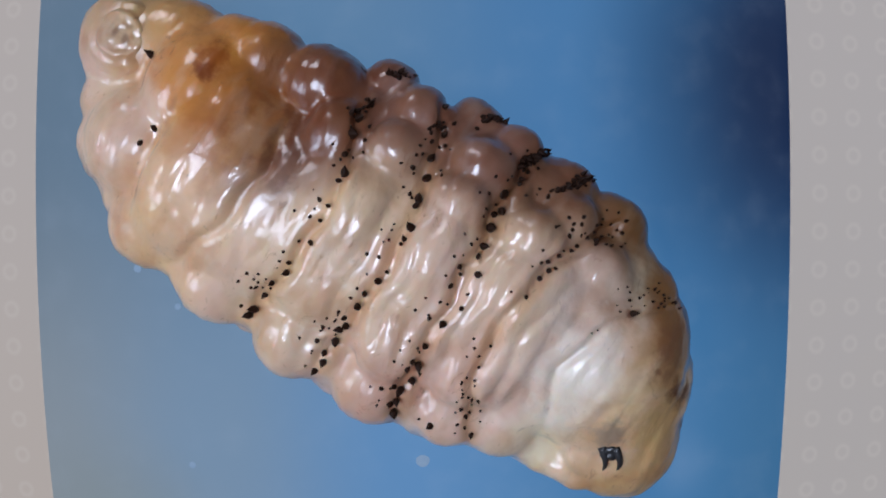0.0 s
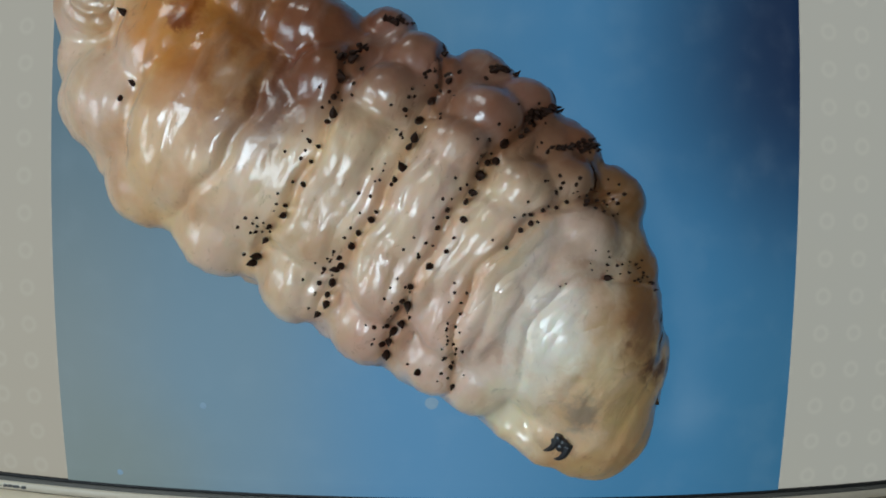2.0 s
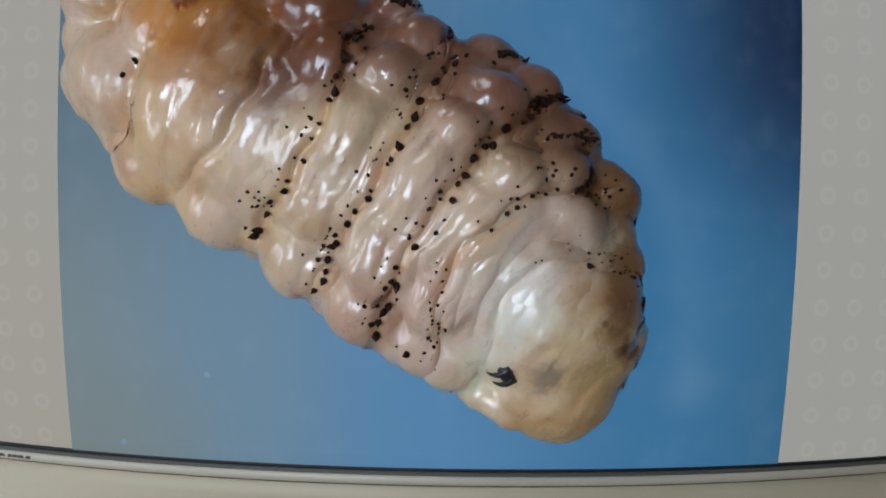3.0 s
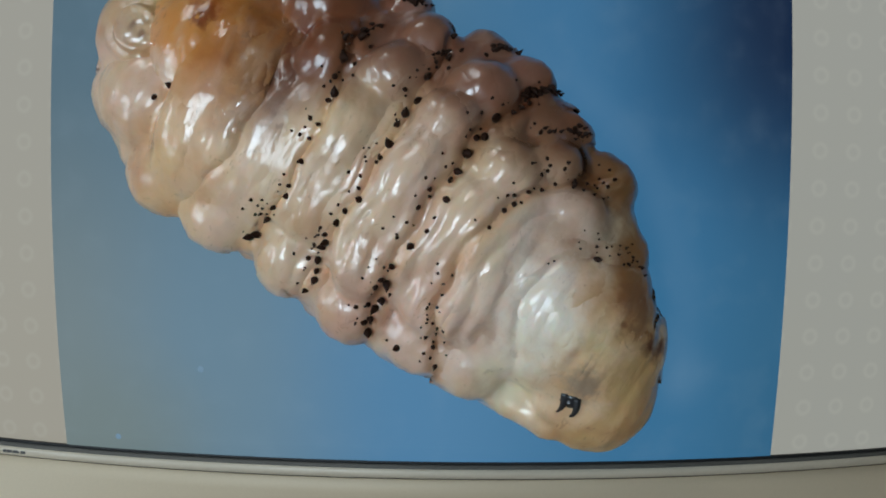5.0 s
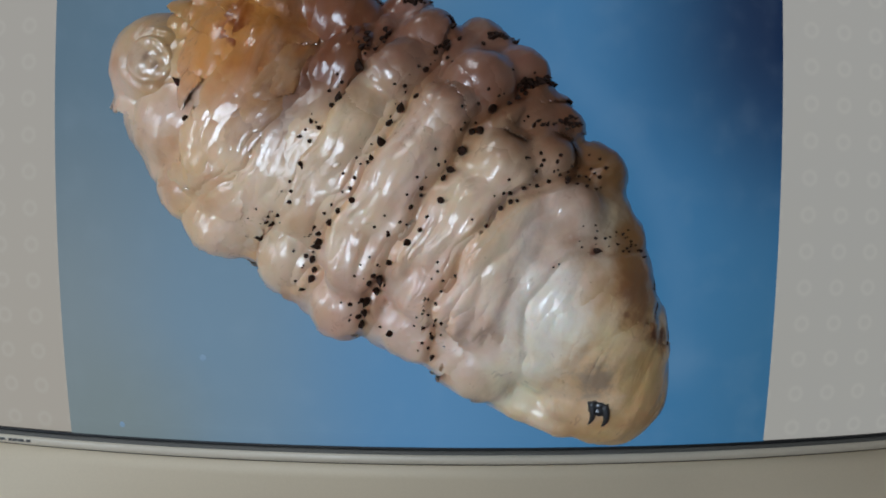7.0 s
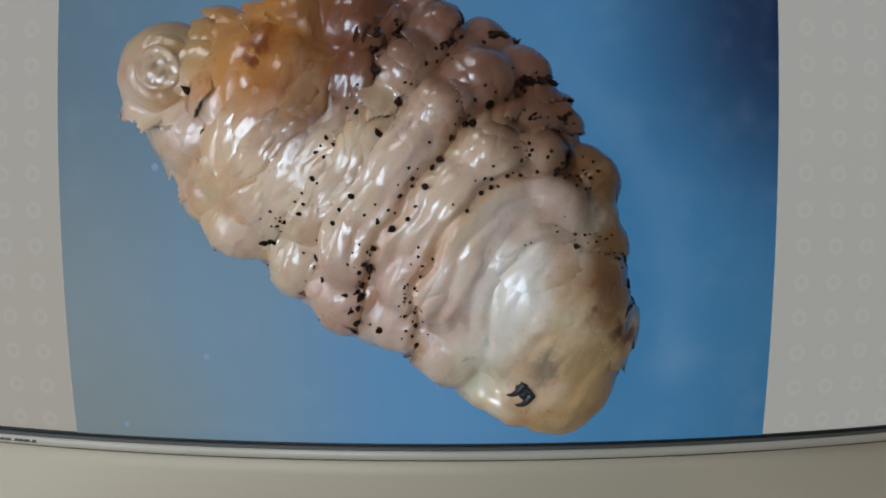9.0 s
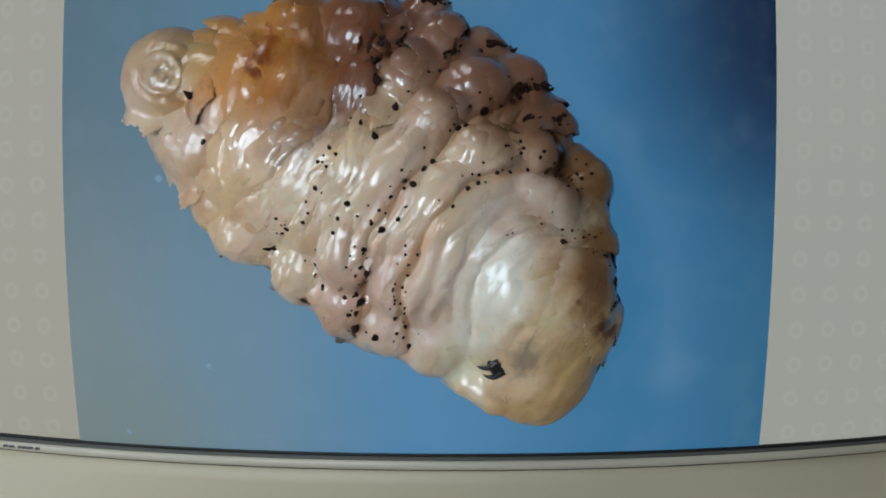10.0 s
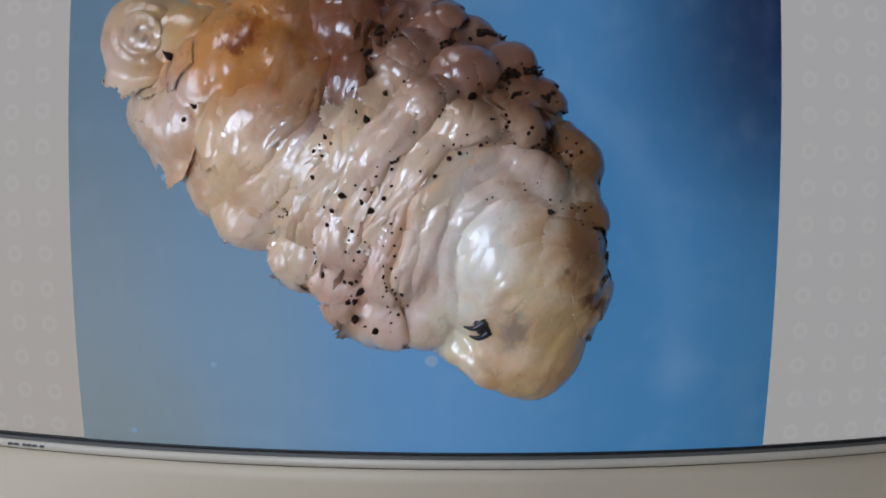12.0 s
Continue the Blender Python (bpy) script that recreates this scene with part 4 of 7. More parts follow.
# along the body, across it, radius, in millimetres
SPINES = {
    "tail": [-104.5, 11.6, 1.51, -91.2, -6.2, 1.31, -92.4, -12.1, 1.3],
    "upper_one": [-35.1, 44.9, 1.12, -33.8, 44.9, 1.26, -33.2, 46.6, 1.13, -16.3, 42.7, 0.96, -12.2, 35.2, 0.95, -16.4, 36.1, 0.68, -14.3, 31.7, 0.8, -38.7, 33.3, 1.09, -17.2, 28.3, 0.53],
    "upper_two": [-4.4, 42.1, 0.97, -1.4, 47.6, 1.27, 0.4, 47.9, 0.99, -3.0, 47.6, 0.98, 15.1, 41.9, 1.37, 14.0, 40.6, 1.23, 15.8, 43.8, 0.97, 14.1, 33.6, 0.94, 10.5, 31.2, 0.66, 7.0, 30.5, 0.53, 13.8, 38.5, 0.96],
    "crest": [23.8, 32.7, 0.96, 26.0, 35.8, 0.82, 27.7, 38.8, 0.97, 29.0, 40.6, 1.11, 30.8, 41.7, 1.12, 32.3, 43.0, 1.12, 33.3, 44.2, 0.99, 29.4, 42.3, 0.98, 30.9, 43.9, 0.98],
    "upper_four": [41.6, 34.0, 0.55, 42.0, 37.2, 0.56, 40.1, 31.1, 0.54, 44.7, 33.8, 0.56, 45.4, 38.1, 0.56, 48.5, 36.8, 0.69, 43.1, 29.0, 0.55, 45.4, 30.7, 0.55, 38.9, 26.6, 0.67, 47.0, 33.1, 0.56, 40.3, 28.9, 0.54],
    "row_one": [-37.1, 27.3, 1.46, -36.8, 21.9, 1.81, -35.8, 15.7, 1.09, -33.1, 10.7, 1.43, -33.5, 8.0, 1.07, -35.4, 0.5, 0.71, -32.2, 0.3, 0.71, -35.5, -5.0, 0.72, -32.3, -4.5, 0.71, -31.7, -11.4, 1.08, -34.9, -12.5, 0.54, -34.5, -19.6, 0.91, -33.9, -22.6, 1.09, -36.6, -27.7, 0.92, -37.2, -32.4, 1.13, -38.7, -38.6, 1.73, -39.2, -41.1, 1.54, -41.1, -27.0, 0.55, -41.6, -32.1, 0.56],
    "row_two": [-12.3, 27.1, 1.46, -11.3, 21.2, 1.64, -16.1, 21.8, 0.9, -10.3, 15.0, 1.45, -10.2, 12.6, 1.08, -8.5, 6.4, 1.43, -13.6, 14.5, 0.73, -8.7, 2.5, 0.89, -13.4, 4.9, 0.54, -12.5, 0.3, 0.54, -8.9, 0.9, 0.71, -12.7, -5.3, 0.89, -8.7, -8.1, 0.71, -9.5, -11.4, 1.25, -11.1, -16.6, 1.08, -11.2, -21.0, 1.27, -13.1, -26.0, 0.92, -11.7, -28.1, 1.3, -12.9, -30.0, 1.31, -12.5, -34.5, 1.51, -16.9, -36.6, 0.94, -17.4, -31.8, 0.75, -13.3, -38.7, 1.13, -12.3, -41.5, 1.32, -13.5, -45.5, 1.15],
    "row_three": [11.5, 27.1, 1.82, 13.0, 22.4, 1.46, 12.3, 16.8, 1.63, 11.4, 20.6, 1.09, 7.0, 30.5, 0.72, 7.4, 25.3, 0.72, 12.6, 11.0, 1.26, 12.4, 7.8, 1.08, 8.9, 9.9, 0.72, 14.6, 3.0, 1.25, 8.8, 2.7, 0.89, 9.0, -3.2, 1.07, 14.5, -3.1, 0.71, 14.7, -7.6, 0.9, 8.5, -8.6, 0.71, 12.5, -13.9, 1.26, 8.3, -13.9, 0.72, 10.8, -22.0, 1.09, 12.0, -28.1, 1.29, 9.9, -27.7, 1.1, 9.5, -30.3, 1.1, 12.2, -33.8, 1.31, 11.0, -38.0, 1.5, 9.0, -37.6, 0.94, 5.9, -39.8, 0.94, 10.0, -43.3, 1.32, 11.3, -41.5, 1.13, 12.2, -45.9, 1.53],
    "row_four": [33.9, 26.6, 0.73, 33.7, 24.6, 0.91, 36.5, 21.1, 0.74, 33.5, 18.0, 0.73, 32.5, 12.8, 0.9, 34.1, 14.2, 0.72, 30.9, 9.6, 0.89, 29.5, 3.1, 0.71, 27.1, -14.1, 0.54, 25.8, -18.1, 0.54, 27.2, -21.1, 0.55, 27.9, -25.1, 0.55, 30.1, -31.0, 0.55, 28.8, -35.5, 0.75, 31.4, -37.4, 0.76, 32.7, -40.8, 0.57, 35.5, -42.2, 0.96, 23.1, -44.6, 1.34],
    "row_five": [57.9, 15.5, 0.55, 60.6, 17.4, 0.56, 64.8, 18.1, 0.56, 67.8, 21.4, 0.57, 67.6, 18.7, 0.56, 72.4, 21.0, 0.76, 60.3, 12.5, 1.1, 52.5, 3.5, 0.36, 51.4, 2.0, 0.36],
    "small_four": [36.8, 26.4, 0.56, 31.5, 29.3, 0.77, 35.6, 29.2, 0.84, 42.2, 26.1, 0.62, 45.2, 27.4, 0.64, 46.7, 30.6, 0.45, 35.3, 31.3, 0.78, 41.8, 27.2, 0.8, 46.8, 27.7, 0.59, 51.0, 30.5, 0.46, 33.5, 28.2, 0.82, 37.6, 27.3, 0.57, 49.8, 28.6, 0.72, 37.3, 23.1, 0.83, 48.9, 33.0, 0.74, 41.8, 32.3, 0.44],
    "small_three": [20.5, 31.9, 0.5, 15.7, 39.9, 0.53, 14.2, 32.0, 0.78, 11.0, 32.8, 0.47, 17.6, 29.9, 0.57, 7.8, 38.6, 0.61, 12.2, 42.4, 0.48, 20.6, 33.7, 0.61, 13.7, 36.6, 0.71, 15.1, 36.8, 0.7, 17.6, 39.3, 0.63, 13.7, 41.8, 0.58],
    "small_two": [-8.7, 31.9, 0.59, -15.9, 37.5, 0.61, -11.7, 31.0, 0.63, -14.7, 38.2, 0.43, -7.3, 23.9, 0.48, -12.0, 28.3, 0.51, -15.0, 30.8, 0.66, -15.4, 26.6, 0.64, -16.2, 33.2, 0.67, -16.9, 30.6, 0.51, -10.4, 32.4, 0.69, -8.2, 25.1, 0.55],
    "small_one": [-41.8, 27.7, 0.57, -37.1, 29.7, 0.5, -32.9, 22.1, 0.67, -35.3, 17.4, 0.49, -38.0, 23.4, 0.53, -33.4, 16.0, 0.45, -36.2, 13.8, 0.68, -33.6, 26.3, 0.72, -31.7, 18.8, 0.62, -38.0, 26.3, 0.51],
    "small_five": [55.6, 18.7, 0.4, 59.0, 14.1, 0.28, 68.4, 19.9, 0.47, 68.8, 18.3, 0.4, 54.8, 12.4, 0.31, 61.7, 18.7, 0.47, 62.9, 20.0, 0.33, 65.7, 21.3, 0.32, 62.8, 16.0, 0.31, 67.1, 17.3, 0.44, 65.4, 24.2, 0.42, 57.1, 17.7, 0.38, 53.2, 16.9, 0.3, 56.3, 11.2, 0.45],
    "small_low": [26.0, -29.2, 0.41, 25.4, -25.4, 0.49, 26.8, -30.3, 0.51, 22.7, -19.7, 0.37, 28.8, -30.6, 0.53, 31.7, -35.7, 0.51, 30.8, -32.6, 0.44, 28.8, -26.5, 0.39, 25.0, -27.7, 0.44, 36.3, -37.3, 0.44, 34.6, -34.1, 0.41, 32.0, -30.7, 0.56],
    "small_low_three": [7.7, -29.6, 0.37, 5.4, -26.1, 0.38, 10.5, -24.2, 0.37, 13.5, -30.8, 0.48, 9.5, -23.4, 0.5],
    "small_low_two": [-15.6, -31.3, 0.4, -13.4, -32.4, 0.39, -15.2, -26.2, 0.4, -15.1, -27.7, 0.44, -17.3, -28.5, 0.45],
    "small_low_one": [-41.7, -29.2, 0.55, -38.5, -30.3, 0.37, -36.3, -29.2, 0.48, -38.6, -27.3, 0.47, -36.9, -22.6, 0.35],
}
# combs of thorns on the flank: from, to (along and across), how many, radius, in millimetres
for name, (s0, w0, s1, w1, count, size) in {"comb_one": (-38, 43.5, -31, 47.5, 11, 0.85), "comb_two": (-5, 45, 3, 49, 12, 0.9), "comb_three": (11, 37, 19, 46.5, 15, 0.9), "comb_upper": (-18, 33, -11, 40, 9, 0.75), "comb_rear": (-40, 26, -36, 34, 7, 0.8), "comb_four": (24, 34, 36, 45, 16, 0.85), "comb_five": (62, 22, 75, 20, 7, 0.5)}.items():
    SPINES[name] = [v for i in range(count) for v in (s0 + (s1 - s0) * (i + 0.5) / count + rng.uniform(-0.9, 0.9), w0 + (w1 - w0) * (i + 0.5) / count + rng.uniform(-0.9, 0.9), size * rng.uniform(0.6, 1.25))]
# small companions beside the large spines of the rows
for name in ("row_one", "row_two", "row_three", "row_four"):
    rows, more = SPINES[name], []
    for i in range(0, len(rows), 3):
        if rng.random() < 0.75:
            more += [rows[i] - rng.uniform(2.2, 5.2), rows[i + 1] + rng.uniform(-2.2, 2.2), rng.uniform(0.40, 0.72)]
    SPINES[name + "_small"] = more
for kind, rows in SPINES.items():
    tall = 1.35 if kind.startswith(("comb", "crest")) else 1.0
    for i in range(0, len(rows), 3):
        s, w, r = (v / 1000 * f for v, f in zip(rows[i:i + 3], (1, 1, 0.92)))
        place, normal, piece = drop(s, w)
        if s < -0.10:
            piece = KNOB[0]
        ob = new("spine", SPINE)
        ob.parent = piece
        turn = Vector(normal).to_track_quat("Z", "Y").to_matrix().to_4x4()
        ob.matrix_basis = Matrix.Translation(place) @ turn @ pose(0, 0, 0, rng.uniform(-14, 14), rng.uniform(-14, 14), rng.uniform(-50, 50)) @ Matrix.Diagonal((r, r * rng.uniform(0.75, 1.1), r * tall * rng.uniform(0.8, 1.3), 1))


# the mouth: a dark wet opening with two claws that reach out of it
bm = bmesh.new()
bmesh.ops.create_icosphere(bm, subdivisions=4, radius=1)
for v in bm.verts:
    v.co *= 1 + 0.35 * noise.noise(v.co * 1.3 + Vector((3, 0, 0))) + 0.12 * noise.noise(v.co * 3.0)
    v.co = Vector((v.co.x * 0.0026, v.co.y * 0.0030, v.co.z * 0.0016))
mouth = part("mouth", bm, M_HOOK, larva, "black wet mouth opening")

def mouth_hook(y, reach, bend):
    """A black claw, thick at its root and bent to a point."""
    bm = bmesh.new()
    rings = []
    for k in range(13):
        f = k / 12
        c = Vector((-0.002 + reach * f, y + bend * math.sin(f * 2.6), 0.0002 + 0.0010 * math.sin(f * 2.8)))
        ahead = Vector((reach, bend * 2.6 * math.cos(f * 2.6), 0)).normalized()
        side = Vector((-ahead.y, ahead.x, 0))
        r = 0.0013 * (1 - f) ** 0.6 + 0.00008
        rings.append([bm.verts.new(c + r * (math.cos(b) * side + math.sin(b) * Vector((0, 0, 0.8)))) for b in (2 * math.pi * i / 10 for i in range(10))])
    for p, q in zip(rings, rings[1:]):
        for i in range(10):
            bm.faces.new((p[i], p[(i + 1) % 10], q[(i + 1) % 10], q[i]))
    bm.faces.new(rings[0]), bm.faces.new(rings[-1])
    return part("mouth_hook", bm, M_HOOK, mouth, "black curved mouth hook")


mouth_hook(-0.0024, 0.0080, 0.0014)
mouth_hook(0.0016, 0.0074, 0.0016)


def creep_at(p, i):
    """How far the skin has crept at points of the body, at the i-th row of all spots."""
    away = p[:, None, :] - CREEP_SPOTS[None]
    near = np.exp(-(away[..., :2] ** 2).sum(-1) / (2 * 0.008 ** 2)) + 1e-9
    near /= near.sum(1, keepdims=True)
    row = CREEP_ROWS[:, i]
    a = np.radians(row[:, 4])
    x, y = away[..., 0], away[..., 1]
    dx = (np.cos(a) - 1) * x - np.sin(a) * y + row[:, 1] / 1000
    dy = np.sin(a) * x + (np.cos(a) - 1) * y + row[:, 2] / 1000
    return np.stack([(near * dx).sum(1), (near * dy).sum(1), (near * row[:, 3] / 1000).sum(1)], 1)


def creep_rows(spots):
    """The rows of patches of skin at these spots: each goes with the spots round it, and turns as they turn."""
    rows, e = [[] for _ in spots], 0.003
    for i, t in enumerate(CREEP_ROWS[0, :, 0]):
        u, ux, uy = creep_at(spots, i), creep_at(spots + (e, 0, 0), i), creep_at(spots + (0, e, 0), i)
        gx, gy = (ux - u) / e, (uy - u) / e
        turn = np.degrees(np.clip(np.arctan2(gx[:, 1] - gy[:, 0], 2 + gx[:, 0] + gy[:, 1]), -0.2, 0.2))
        for j in range(len(spots)):
            m = Matrix.Translation(spots[j])
            rows[j].append((float(t), Matrix.Translation(u[j]) @ m @ pose(0, 0, 0, 0, 0, turn[j]) @ m.inverted()))
    return rows


def motions():
    """The larva creeps: its patches of skin, the flesh under them, and its mouth."""
    for things, spots in ((BODY, middles), (FLESH, np.array([c for c, r in SEEDS])), (KNOB, np.array([SEEDS[0][0]]))):
        names = sorted(things)
        for k, rows in zip(names, creep_rows(spots[names])):
            walk(things[k], rows)
    for t, x, y, z, turn, nx, ny in MOUTH_WAY:
        lean = Vector((0, 0, 1)).rotation_difference(Vector((nx, ny, 1)).normalized()).to_matrix().to_4x4()
        MOUTH_ROWS.append((t, pose(x / 1000, y / 1000, z / 1000) @ lean @ pose(0, 0, 0, 0, 0, turn)))
    walk(mouth, MOUTH_ROWS)


# the mouth slides over the head: seconds, millimetres, turn, lean of the skin under it
MOUTH_ROWS = []
MOUTH_WAY = [
    (0, 77.2, -24.4, 9.5, 296.0, -0.01, -0.4),
    (0.5, 76.5, -29.9, 8.7, 293.0, -0.08, -0.41),
    (1, 75.9, -36.5, 8.2, 283.0, -0.1, -0.46),
    (1.5, 74.8, -42.3, 7.7, 268.0, -0.12, -0.5),
    (2, 70.4, -47.3, 6.8, 253.0, -0.17, -0.58),
    (2.5, 58.5, -50.4, 6.1, 240.0, -0.27, -0.7),
    (3, 49.7, -45.6, 9.4, 223.0, 0.08, -0.99),
    (5, 73.9, -44.0, 8.3, 273.0, -0.07, -0.58),
    (5.5, 81.2, -44.6, 9.0, 260.0, -0.06, -0.42),
    (6, 84.1, -44.5, 9.2, 269.0, -0.05, -0.38),
    (6.5, 85.6, -44.9, 9.1, 277.0, -0.05, -0.37),
    (7, 86.5, -45.7, 8.7, 286.0, -0.05, -0.4),
    (9, 64.5, -53.6, 7.4, 240.0, -0.17, -0.57),
    (9.5, 55.7, -50.1, 7.4, 231.0, -0.07, -0.86),
    (10, 51.1, -47.4, 8.3, 225.0, 0.05, -0.97),
    (10.5, 46.7, -42.5, 9.8, 218.0, 0.1, -0.94),
    (11, 43.6, -41.0, 10.3, 220.0, 0.09, -0.91),
    (11.5, 42.5, -40.5, 10.3, 221.0, 0.08, -0.92),
    (12, 39.7, -39.1, 10.7, 223.0, 0.07, -0.89),
]
